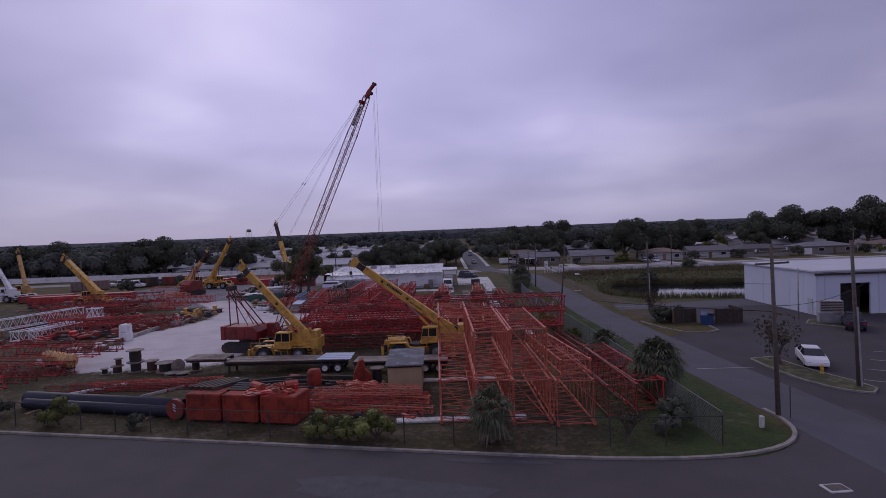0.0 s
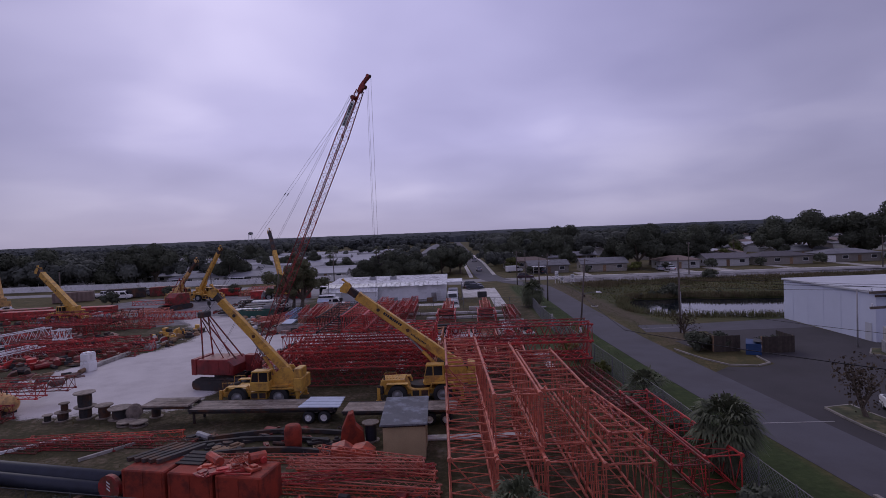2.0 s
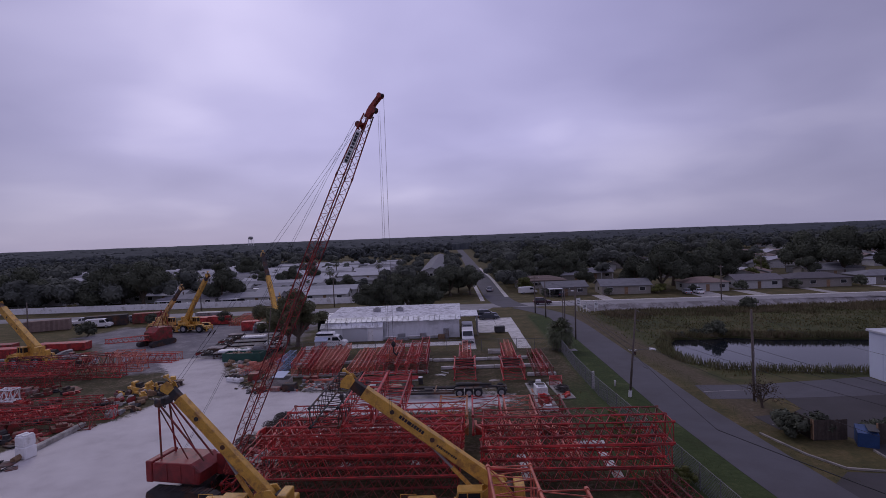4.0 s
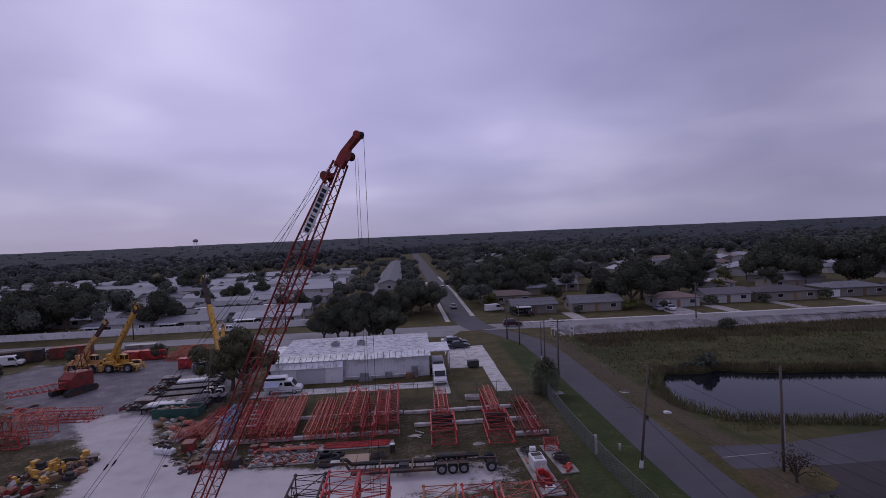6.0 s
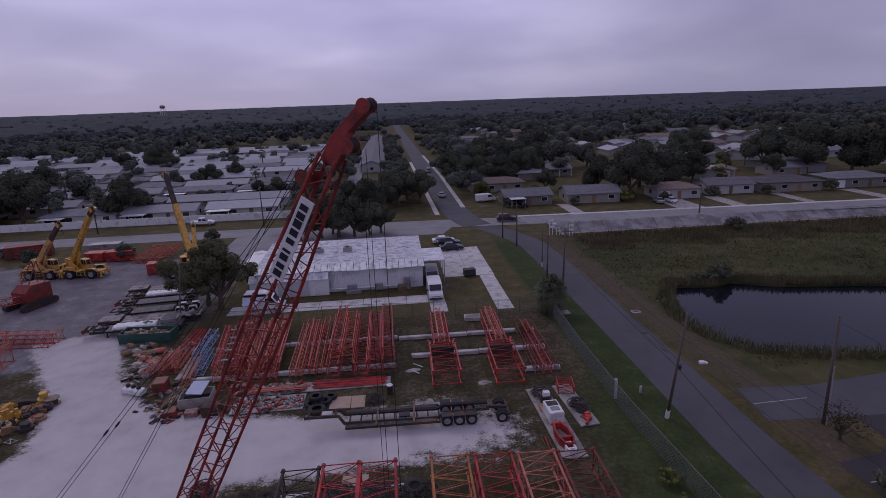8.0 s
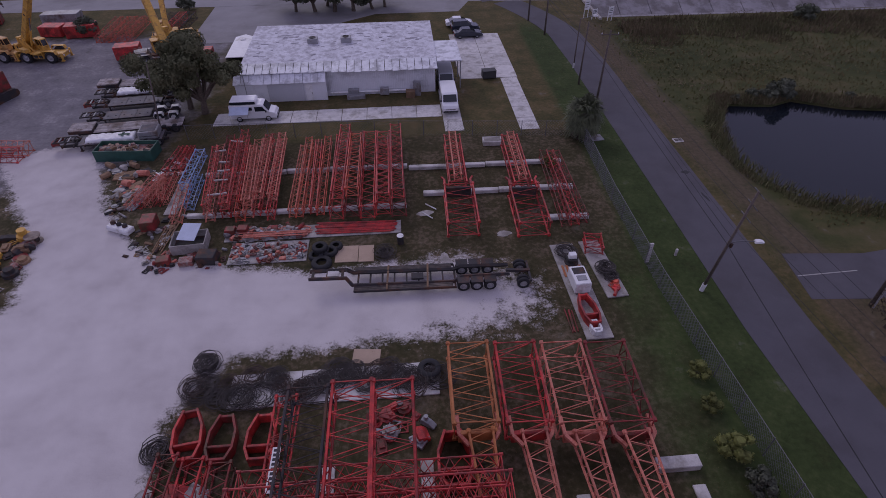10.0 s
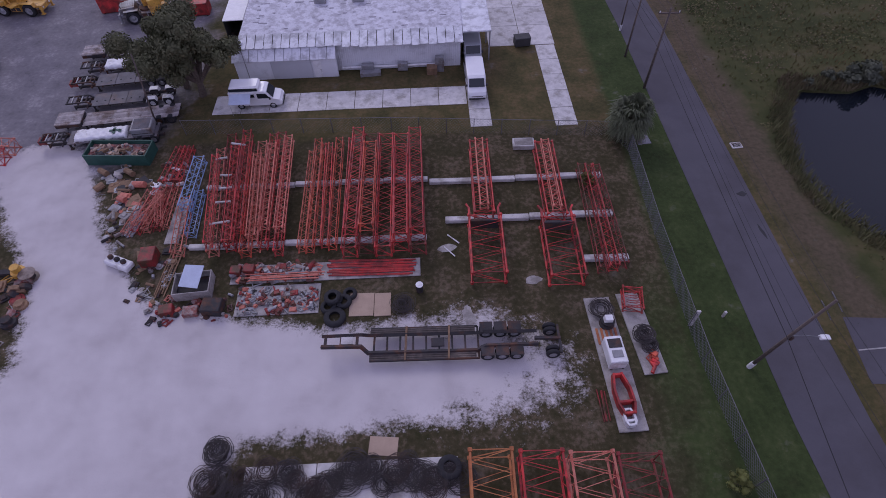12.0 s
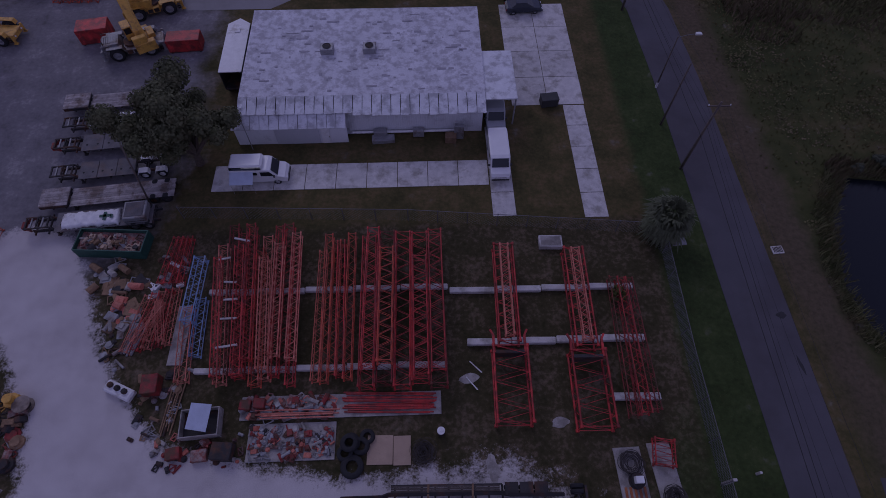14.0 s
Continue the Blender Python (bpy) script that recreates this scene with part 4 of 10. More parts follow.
# ---- rough-terrain crane with telescopic boom ----
def telescopic(e, foot, tip, paint, w=0.75, label_sign=True, upper=None):
    """A box boom with a short inner section, head, sheaves and lift ram from foot to tip, in the crane's own frame."""
    foot, tip = Vector(foot), Vector(tip)
    d = tip - foot
    L = d.length
    base = Matrix.Translation(foot) @ d.to_track_quat("X", "Z").to_matrix().to_4x4()
    hh = w * 0.66
    split = 0.90 if not upper else 0.62
    b = Bag(); b.prism([(-0.6, -hh * 0.9), (-0.6, hh * 0.6), (-0.2, hh), (L * split, hh * 0.86), (L * split, -hh * 0.86), (0.3, -hh)], -w / 2, w / 2, 0.03)
    p = part("boom", b, paint, e, "", False, base)
    b = Bag(); b.box(L * split - 0.12, -w / 2 - 0.025, -hh * 0.9, L * split + 0.04, w / 2 + 0.025, hh * 0.9, 0.015)
    part("boom_collar", b, paint, e, "", False, base)
    s2 = w * 0.40
    b = Bag(); b.box(L * split, -s2, -hh * 0.72, L - 0.1, s2, hh * 0.72, 0.03)
    part("inner_boom", b, upper or M_STEEL_DK, e, "blackened inner boom section", False, base)
    for sd in (-1, 1):
        yy = sd * (w / 2 + 0.012)
        for t, r in ((0.44, 0.16), (0.71, 0.15)):
            b = Bag(); b.lathe([(0.001, -0.02), (r, -0.02), (r, 0.02), (0.001, 0.02)], 12, "y", (L * t, yy, 0.04)); part("boom_disc", b, M_STEEL_DK, p, "dark round opening")
        b = Bag(); b.box(0.3, yy - 0.012, -hh * 0.80, L * split - 0.2, yy + 0.012, -hh * 0.70); part("boom_seam", b, paint, p)
        if label_sign:
            for z0, h, x0, ws in ((-0.02, 0.22, 0.50, (0.16, 0.14, 0.16, 0.15, 0.12, 0.3, 0.16, 0.14, 0.18)), (-0.14, 0.14, 0.27, (0.11, 0.10, 0.11, 0.05, 0.1, 0.11, 0.1, 0.05, 0.11, 0.1, 0.11))):
                xx = L * x0
                for lw in ws:
                    b = Bag(); b.box(xx, yy - 0.006, z0, xx + lw, yy + 0.006, z0 + h); xx += lw + 0.05
                    part("lettering_bar", b, M_SIGNB, p)
    # two cheek plates that carry the sheaves, with a short jib stub above them
    for sd in (-1, 1):
        b = Bag(); b.prism([(L - 0.25, -hh * 0.8), (L - 0.25, hh * 0.8), (L + 0.1, hh * 1.15), (L + 0.42, hh * 0.8), (L + 0.5, -hh * 0.5), (L + 0.3, -hh * 1.3)], sd * w * 0.42 - 0.025, sd * w * 0.42 + 0.025)
        part("boom_head", b, paint, e, "", False, base)
    b = Bag(); b.tube((L + 0.1, 0, hh * 0.9), (L + 0.75, 0, hh * 1.0), 0.08, 6); b.tube((L + 0.75, -0.2, hh * 1.0), (L + 0.75, 0.2, hh * 1.0), 0.1, 8)
    part("jib_stub", b, paint, e, "", False, base)
    for px, pz in ((L + 0.22, -hh * 0.8), (L + 0.3, hh * 0.45)):
        b = Bag(); b.lathe([(0.001, -0.14), (0.2, -0.14), (0.16, -0.05), (0.16, 0.05), (0.2, 0.14), (0.001, 0.14)], 14, "y", (px, 0, pz)); part("sheave", b, M_STEEL_DK, e, "", False, base)
    q0, q1 = Vector((foot.x + d.x * 0.10, foot.y + d.y * 0.10, foot.z - 1.0)), base @ Vector((L * 0.42, 0, -hh))
    b = Bag(); b.tube(q0, q0.lerp(q1, 0.6), 0.15, 10); part("ram_cylinder", b, paint, e)
    b = Bag(); b.tube(q0.lerp(q1, 0.58), q1, 0.09, 8); part("ram_rod", b, M_STEEL, e)
    hp = base @ Vector((L + 0.4, 0, -hh))
    b = Bag()
    for sd in (-0.07, 0.07):
        b.tube(hp + Vector((sd, 0, 0)), hp + Vector((sd, 0, -0.7)), 0.012, 4)
    part("hoist_rope", b, M_CABLE, e)
    b = Bag(); b.box(-0.13, -0.1, -0.36, 0.13, 0.1, 0.0, 0.04); b.tube((0, 0, -0.36), (0, 0, -0.52), 0.04, 6); b.tube((0, 0, -0.52), (0.12, 0, -0.64), 0.04, 6); b.tube((0.12, 0, -0.64), (0.15, 0, -0.5), 0.03, 6)
    part("hook_block", b, M_STEEL_DK, e, "dark hook block", False, Matrix.Translation(hp + Vector((0, 0, -0.7))))


def rt_crane(x, y, a, foot, tip, paint, label, w=0.7, size=1.0, upper=None, letter=True, chassis=None, hood=True):
    """A four-wheeled yellow crane: carrier along its own x, with cab, engine deck, outriggers and boom. foot and tip are in its own frame."""
    e = thing("mobile_crane", rot(x, y, 0, a), label, "crane")
    S = size
    top_paint, paint = paint, chassis or paint
    b = Bag(); b.box(-3.4 * S, -1.0, 0.75, 3.4 * S, 1.0, 1.25, 0.08); b.box(-3.55 * S, -1.25, 0.7, -3.3 * S, 1.25, 1.3, 0.05); b.box(3.3 * S, -1.25, 0.7, 3.55 * S, 1.25, 1.3, 0.05)
    part("carrier_frame", b, paint, e)
    if hood:
        b = Bag(); b.prism([(-3.3 * S, 1.25), (-3.3 * S, 1.8), (-3.1 * S, 2.0), (-1.3 * S, 2.05), (-1.0 * S, 1.25)], -0.95, 0.95, 0.08)
        hd = part("engine_hood", b, paint, e)
        for i in range(7):
            b = Bag(); b.box((-3.0 + i * 0.24) * S, -0.6, 2.01, (-2.9 + i * 0.24) * S, 0.6, 2.09); part("hood_louvre", b, paint, hd)
    else:
        b = Bag(); b.prism([(-3.3 * S, 1.25), (-3.3 * S, 1.45), (-2.3 * S, 1.55), (-0.9 * S, 1.5), (-0.9 * S, 1.25)], -0.95, 0.95, 0.05)
        hd = part("deck_cover", b, paint, e)
        b = Bag(); b.tube((-2.9 * S, -0.5, 1.6), (-2.5 * S, 0.5, 1.6), 0.22, 8); part("winch_drum", b, M_STEEL_DK, e)
    for sx in (-1.85, 1.85):
        for sy in (-1, 1):
            b = Bag(); b.prism([(sx * S - 1.1, 1.35), (sx * S - 0.9, 1.82), (sx * S + 0.9, 1.82), (sx * S + 1.1, 1.35), (sx * S + 1.02, 1.35), (sx * S + 0.86, 1.77), (sx * S - 0.86, 1.77), (sx * S - 1.02, 1.35)], sy * 1.30 - 0.30, sy * 1.30 + 0.30)
            part("fender", b, paint, e)
            wheel(e, sx * S, sy * 1.28, 0.84, 0.6, M_RIM)
    for sx in (-3.42, 3.42):
        for sy in (-1, 1):
            b = Bag(); b.box(sx * S - 0.14, sy * 1.18 - 0.1, 0.35, sx * S + 0.14, sy * 1.18 + 0.1, 1.45, 0.03); b.box(sx * S - 0.26, sy * 1.18 - 0.2, 0.27, sx * S + 0.26, sy * 1.18 + 0.2, 0.35, 0.02)
            part("outrigger_leg", b, paint, e)
    b = Bag(); b.lathe([(0.001, 1.2), (0.95, 1.2), (0.95, 1.5), (0.001, 1.5)], 20); part("turntable", b, M_STEEL_DK, e)
    for sy in (-1, 1):
        b = Bag(); b.box(-0.75 * S, sy * 1.1 - 0.25, 0.62, 0.75 * S, sy * 1.1 + 0.25, 1.28, 0.05); bx = part("tool_locker", b, paint, e)
        for q in (-0.36, 0.36):
            b = Bag(); b.box(q * S - 0.28, sy * 1.36 - 0.012, 0.72, q * S + 0.28, sy * 1.36 + 0.012, 1.18); part("locker_door", b, M_STEEL_DK, bx)
        b = Bag(); b.path([(-3.2 * S, sy * 1.2, 1.3), (-3.2 * S, sy * 1.2, 2.1), (-2.2 * S, sy * 1.2, 2.1), (-2.2 * S, sy * 1.2, 1.75)], 0.025, 4); part("hand_rail", b, paint, e)
        for q in range(3):
            b = Bag(); b.box(2.85 * S, sy * 1.22 - 0.14, 0.5 + 0.28 * q, 3.2 * S, sy * 1.22 + 0.14, 0.54 + 0.28 * q); part("step", b, M_STEEL_DK, e)
    b = Bag(); b.tube((-3.0 * S, -0.7, 1.5), (-3.0 * S, -0.7, 2.4), 0.07, 8); part("exhaust_pipe", b, M_STEEL_DK, e)
    for sy in (-0.75, 0.75):
        b = Bag(); b.lathe([(0.001, -0.03), (0.11, -0.03), (0.11, 0.03), (0.001, 0.03)], 10, "x", (3.58 * S, sy, 1.05)); part("headlight", b, M_LAMP, e)
    paint = top_paint
    foot, tip = Vector(foot), Vector(tip)
    d = (tip - foot).xy.normalized()
    um = rot(foot.x, foot.y, 0, math.degrees(math.atan2(d.y, d.x)))
    b = Bag(); b.box(-1.0, -1.1, 1.5, 2.9, 1.1, 1.68, 0.04); part("upper_deck", b, paint, e, "", False, um)
    for sy in (-0.48, 0.48):
        b = Bag(); b.prism([(-1.0, 1.5), (-1.0, 2.6), (-0.45, 3.35), (0.2, 3.3), (1.5, 2.3), (2.3, 1.6)], sy - 0.07, sy + 0.07)
        part("side_plate", b, paint, e, "", False, um)
    b = Bag(); b.box(-1.75, -1.15, 1.35, -1.0, 1.15, 2.5, 0.06); b.box(-1.7, -0.4, 2.5, -1.05, 1.1, 3.3, 0.06); part("counterweight", b, paint, e, "", False, um)
    b = Bag(); b.tube((-0.8, -0.4, 2.75), (-0.8, 0.4, 2.75), 0.3, 12); part("winch_drum", b, M_STEEL_DK, e, "", False, um)
    # the operator's cab, a frame of posts round dark glass
    b = Bag(); b.box(1.05, 0.62, 1.5, 2.75, 1.5, 2.3, 0.04); b.prism([(1.0, 3.12), (1.0, 3.24), (2.5, 3.24), (2.6, 3.12)], 0.58, 1.54)
    for cx, tx in ((1.1, 1.1), (1.95, 1.95), (2.7, 2.5)):
        for cy in (0.66, 1.46):
            b.beam((cx, cy, 2.25), (tx, cy, 3.15), 0.07)
    cab = part("cab", b, paint, e, "", False, um)
    b = Bag(); b.prism([(1.13, 2.28), (1.13, 3.12), (2.46, 3.12), (2.66, 2.28)], 0.68, 1.44); part("cab_glass", b, G_DARK, cab)
    b = Bag(); b.box(0.0, -1.5, 1.68, 1.6, -0.7, 2.2, 0.06); part("tool_box", b, paint, e, "", False, um)
    telescopic(e, (foot.x, foot.y, foot.z), tip, paint, w, letter, upper)
    return e


def to_local(x, y, a, p):
    return rot(x, y, 0, a).inverted() @ Vector(p)


def crane_at(x, y, a, foot, tip, *args, **kw):
    return rt_crane(x, y, a, to_local(x, y, a, foot), to_local(x, y, a, tip), *args, **kw)


crane_at(-17.2, 57.2, -2, (-14.9, 56.6, 3.0), (-21.2, 57.1, 9.9), M_CRANE_Y, "yellow rough-terrain crane with its boom half raised", w=0.56, letter=False, hood=False)
crane_at(-3.0, 56.4, -1, (0.1, 56.9, 3.0), (-9.3, 57.1, 9.95), M_CRANE_Y, "larger yellow rough-terrain crane with a dark boom end", w=0.66, size=1.05)
crane_at(-67.0, 142.2, -6, (-67.5, 142.2, 3.0), (-61.3, 139.2, 9.8), M_TAN_Y, "tan yellow rough-terrain crane with a blackened boom end", letter=False, upper=M_STEEL_DK)
crane_at(-59.8, 141.4, -6, (-61.6, 141.6, 3.0), (-54.4, 136.9, 12.5), M_CRANE_Y, "yellow rough-terrain crane with a steep boom", letter=False)
crane_at(-42.0, 138.6, 15, (-40.4, 138.2, 3.2), (-46.5, 148.7, 16.2), M_CRANE_Y, "yellow crane on a grey carrier with a long raised boom", w=0.95, upper=M_STEEL_DK, letter=False, chassis=M_STEEL)
crane_at(-73.6, 112.0, 0, (-72.6, 112.0, 3.0), (-81.4, 115.4, 10.0), M_CRANE_Y, "yellow crane with its boom raised over red booms", letter=False, w=0.95)
crane_at(-107, 134, 0, (-104.6, 134, 3.0), (-107.6, 136, 11.4), M_TAN_Y, "tan crane with a steep boom at the yard's end", letter=False)
crane_at(-100, 126, 0, (-102, 126, 3.0), (-107.6, 128.4, 9.4), M_WHITE, "white crane with a raised boom at the yard's end", letter=False)
crane_at(-41.5, 146.0, 20, (-42.5, 146.0, 2.6), (-43.5, 150, 6.2), M_CRANE_Y, "yellow crane with a lowered boom behind the trailers", letter=False)


# ---- crawler crane ----
def crawler(e, x0, x1, gauge, h, paint):
    for s in (-1, 1):
        b = Bag(); b.prism([(x0, h * 0.5), (x0 + 0.12, h * 0.85), (x0 + 0.5, h), (x1 - 0.5, h), (x1 - 0.12, h * 0.85), (x1, h * 0.5), (x1 - 0.12, h * 0.15), (x1 - 0.5, 0), (x0 + 0.5, 0), (x0 + 0.12, h * 0.15)], s * gauge - 0.42, s * gauge + 0.42)
        t = part("crawler_track", b, M_STEEL_DK, e)
        n = int((x1 - x0 - 1) / 0.32)
        for i in range(n):
            b = Bag(); b.box(-0.13, -0.48, 0, 0.13, 0.48, 0.06); part("track_shoe", b, M_STEEL_DK, t, "", False, rot(x0 + 0.6 + i * 0.32, s * gauge, h))
    b = Bag(); b.box((x0 + x1) / 2 - 1.0, -gauge, h * 0.3, (x0 + x1) / 2 + 1.0, gauge, h * 0.9, 0.06); part("car_body", b, M_STEEL_DK, e)


def crawler_crane():
    """The tall red lattice crane, whose boom rises over the yard, turned towards the boom."""
    FOOT, TIP = Vector((-19.75, 62.2, 2.1)), Vector((-7.15, 55.72, 26.96))
    flat = (TIP - FOOT).xy.normalized()
    head = math.degrees(math.atan2(flat.y, flat.x))
    e = thing("crawler_crane", rot(-22.6, 63.3, 0, head + 15), "tall red crawler crane with a raised lattice boom", "crane")
    inv = e.matrix_basis.inverted()
    crawler(e, -3.0, 3.0, 1.75, 1.05, M_STEEL_DK)
    b = Bag(); b.lathe([(0.001, 0.95), (1.2, 0.95), (1.2, 1.35), (0.001, 1.35)], 24); part("turntable", b, M_STEEL_DK, e)
    b = Bag(); b.prism([(-2.9, 1.35), (-2.9, 2.72), (-2.7, 2.85), (0.5, 2.9), (1.3, 2.3), (1.1, 1.35)], -1.5, 1.5, 0.08); h = part("machinery_house", b, M_HOUSE_R, e)
    for sd in (-1, 1):
        for i, xx in enumerate((-2.1, -0.9, 0.3)):
            b = Bag(); b.box(xx - 0.55, sd * 1.52 - 0.015, 1.55, xx + 0.55, sd * 1.52 + 0.015, 2.7, 0.01); part("house_door", b, M_HOUSE_R, h)
    b = Bag(); b.box(-3.5, -1.5, 1.3, -2.92, 1.5, 2.9, 0.06); part("counterweight", b, M_HOUSE_R, e, "bolted red counterweight slab")
    b = Bag(); b.prism([(1.2, 1.3), (1.2, 2.95), (2.2, 2.95), (2.6, 2.2), (2.6, 1.3)], 0.6, 1.5, 0.04); cab = part("cab", b, M_HOUSE_R, e)
    b = Bag(); b.add([(1.3, 1.515, 2.1), (2.5, 1.515, 2.1), (2.15, 1.515, 2.8), (1.3, 1.515, 2.8)], [(0, 1, 2, 3)]); part("side_window", b, G_DARK, cab)
    top = inv @ Vector((-25.1, 63.4, 7.25))
    for sd in (-0.8, 0.8):
        b = Bag(); b.tube((-2.6, sd, 2.8), top + Vector((0, sd * 0.7, 0)), 0.075, 8); part("gantry_post", b, M_DKRED, e)
        b = Bag(); b.tube((1.0, sd * 0.7, 2.8), top + Vector((0, sd * 0.7, 0)), 0.075, 8); part("gantry_strut", b, M_DKRED, e)
        b = Bag(); b.tube((-0.4, sd * 0.7, 2.8), top + Vector((0.1, sd * 0.7, -0.5)), 0.05, 8); part("gantry_strut", b, M_DKRED, e)
    b = Bag(); b.box(-0.3, -0.75, -0.3, 0.3, 0.75, 0.3, 0.1); part("gantry_head", b, M_STEEL_DK, e, "", False, Matrix.Translation(top))
    # the boom
    f, t = inv @ FOOT, inv @ TIP
    d = t - f
    L = d.length
    base = Matrix.Translation(f) @ d.to_track_quat("X", "Z").to_matrix().to_4x4()
    W, H = 0.76, 0.76

    def size(x):
        if x < 4.0:
            return 0.35 + 0.65 * x / 4.0
        if x > L - 4.3:
            return 1 - 0.42 * (x - L + 4.3) / 4.3
        return 1.0

    def cor(x, i):
        s = size(x)
        yy, zz = ((-1, -1), (1, -1), (1, 1), (-1, 1))[i]
        return base @ Vector((x, yy * W / 2 * (s if x > 4 else 1.0), zz * H / 2 * s))
    stops = [0.0, 4.0, 10.0, 16.0, L - 4.3, L]
    for k, (x0, x1) in enumerate(zip(stops, stops[1:])):
        paint = M_BOOM
        for i in range(4):
            b = Bag(); b.tube(cor(x0, i), cor(x1, i), 0.045, 7); b.tube(cor(x0, i), cor(x0 + 0.22, i), 0.068, 7)
            part("chord", b, paint, e)
        n = max(3, round((x1 - x0) / 0.95))
        for i in range(4):
            j = (i + 1) % 4
            b = Bag()
            zig = []
            for q in range(n):
                a0, a1 = x0 + (x1 - x0) * q / n, x0 + (x1 - x0) * (q + 1) / n
                zig += [cor(a0, i), cor((a0 + a1) / 2, j)]
            b.path(zig + [cor(x1, i)], 0.017, 5)
            part("lacing", b, paint, e)
    # sign board on the south-west side, its maker's name as plain bars
    xs0, xs1 = L - 3.3, L - 1.1
    ya, yb = -W / 2 * size(xs0) - 0.09, -W / 2 * size(xs1) - 0.09
    b = Bag(); b.add([(xs0, ya, -0.20), (xs1, yb, -0.19), (xs1, yb, 0.19), (xs0, ya, 0.20), (xs0, ya + 0.03, -0.20), (xs1, yb + 0.03, -0.19), (xs1, yb + 0.03, 0.19), (xs0, ya + 0.03, 0.20)],
                     [(0, 1, 2, 3), (4, 7, 6, 5), (0, 4, 5, 1), (1, 5, 6, 2), (2, 6, 7, 3), (3, 7, 4, 0)])
    sgn = part("sign_board", b, M_SIGNW, e, "white sign board with dark bars", False, base)
    for q in range(9):
        b = Bag()
        xa = xs0 + 0.08 + q * 0.229
        yy = ya + (yb - ya) * (xa - xs0) / (xs1 - xs0) - 0.012
        b.box(xa, yy - 0.004, -0.11, xa + (0.17, 0.13, 0.17, 0.07, 0.14, 0.17, 0.20, 0.17, 0.15)[q], yy + 0.004, 0.11)
        part("lettering_bar", b, M_SIGNB, sgn)
    # head: solid bent snout, upper and lower sheaves
    b = Bag(); b.prism([(L - 0.2, -0.21), (L - 0.2, 0.20), (L + 0.16, 0.20), (L + 0.46, 0.16), (L + 1.36, -0.14), (L + 1.48, -0.30), (L + 1.34, -0.42), (L + 0.66, -0.17), (L + 0.44, -0.26)], -0.15, 0.15, 0.03)
    hd = part("boom_head", b, M_BOOM, e, "solid red bent boom head", False, base)
    for px, pz, r in ((L + 1.37, -0.28, 0.15), (L + 0.40, -0.26, 0.17)):
        for s in (-0.17, 0.17):
            b = Bag(); b.prism([(px + r * 1.12 * math.cos(q * math.pi / 6), pz + r * 1.12 * math.sin(q * math.pi / 6)) for q in range(12)], s - 0.012, s + 0.012); part("sheave_guard", b, M_BOOM, e, "", False, base)
        for s in (-0.07, 0.07):
            b = Bag(); b.lathe([(0.001, -0.06), (r, -0.06), (r * 0.84, 0), (r, 0.06), (0.001, 0.06)], 18, "y", (px, s, pz)); part("sheave", b, M_STEEL_DK, e, "", False, base)
    b = Bag(); b.path([base @ Vector((L - 0.72, 0.1, 0.58)), base @ Vector((L + 0.2, 0.1, 0.25)), base @ Vector((L + 1.4, 0.1, -0.10))], 0.014, 5); part("head_rope", b, M_CABLE, e)
    b = Bag(); b.lathe([(0.001, -0.17), (0.19, -0.17), (0.15, -0.1), (0.15, 0.1), (0.19, 0.17), (0.001, 0.17)], 18, "y", (L - 0.80, 0, 0.44)); part("guide_drum", b, M_DKRED, e, "dark red rope guide drum", False, base)
    for s in (-0.22, 0.22):
        b = Bag(); b.prism([(L - 1.10, 0.16), (L - 0.92, 0.5), (L - 0.70, 0.52), (L - 0.54, 0.18)], s - 0.02, s + 0.02); part("drum_bracket", b, M_DKRED, e, "", False, base)
    # pendants from the boom head to the gantry
    for s in (-0.3, 0.3):
        p = base @ Vector((L - 0.2, s * 0.6, 0.3))
        q = top + Vector((0.2, s, 0.2))
        b = Bag(); b.tube(p, p.lerp(q, 0.42), 0.009, 5); b.tube(p.lerp(q, 0.42), p.lerp(q, 0.43), 0.035, 6); b.tube(p.lerp(q, 0.43), p.lerp(q, 0.72), 0.009, 5); b.tube(p.lerp(q, 0.72), p.lerp(q, 0.735), 0.045, 6); b.tube(p.lerp(q, 0.735), q, 0.011, 5)
        part("pendant_rope", b, M_CABLE, e)
    b = Bag()
    for s in (-0.12, 0.12):
        b.tube(base @ Vector((L - 0.75, s, 0.75)), Vector((-1.2, s, 3.3)), 0.009, 4)
    part("hoist_rope", b, M_CABLE, e)
    # falls down to the main hook, and the ball on the outer line
    low = base @ Vector((L + 0.5, 0, -0.58))
    for dx, zend in ((-0.06, 1.6), (0.06, 1.6)):
        p = low + Vector((dx, 0.05, 0)); b = Bag(); b.tube(p, Vector((p.x, p.y, zend)), 0.008, 4); part("hoist_rope", b, M_CABLE, e)
    far = base @ Vector((L + 1.56, 0, -0.45))
    b = Bag(); b.tube(far, Vector((far.x, far.y, 12.9)), 0.010, 4); part("hoist_rope", b, M_CABLE, e)
    b = Bag(); b.lathe([(0.001, 0.4), (0.10, 0.34), (0.15, 0.2), (0.10, 0.06), (0.001, 0.0)], 14, "z", (0, 0, 0)); b.tube((0, 0, 0), (0, 0, -0.3), 0.05, 6); b.tube((0, 0, -0.3), (0.2, 0, -0.5), 0.05, 6); b.tube((0.2, 0, -0.5), (0.28, 0, -0.3), 0.04, 6)
    part("hook_ball", b, M_STEEL_DK, e, "dark hook ball", True, Matrix.Translation((far.x, far.y, 12.5)))
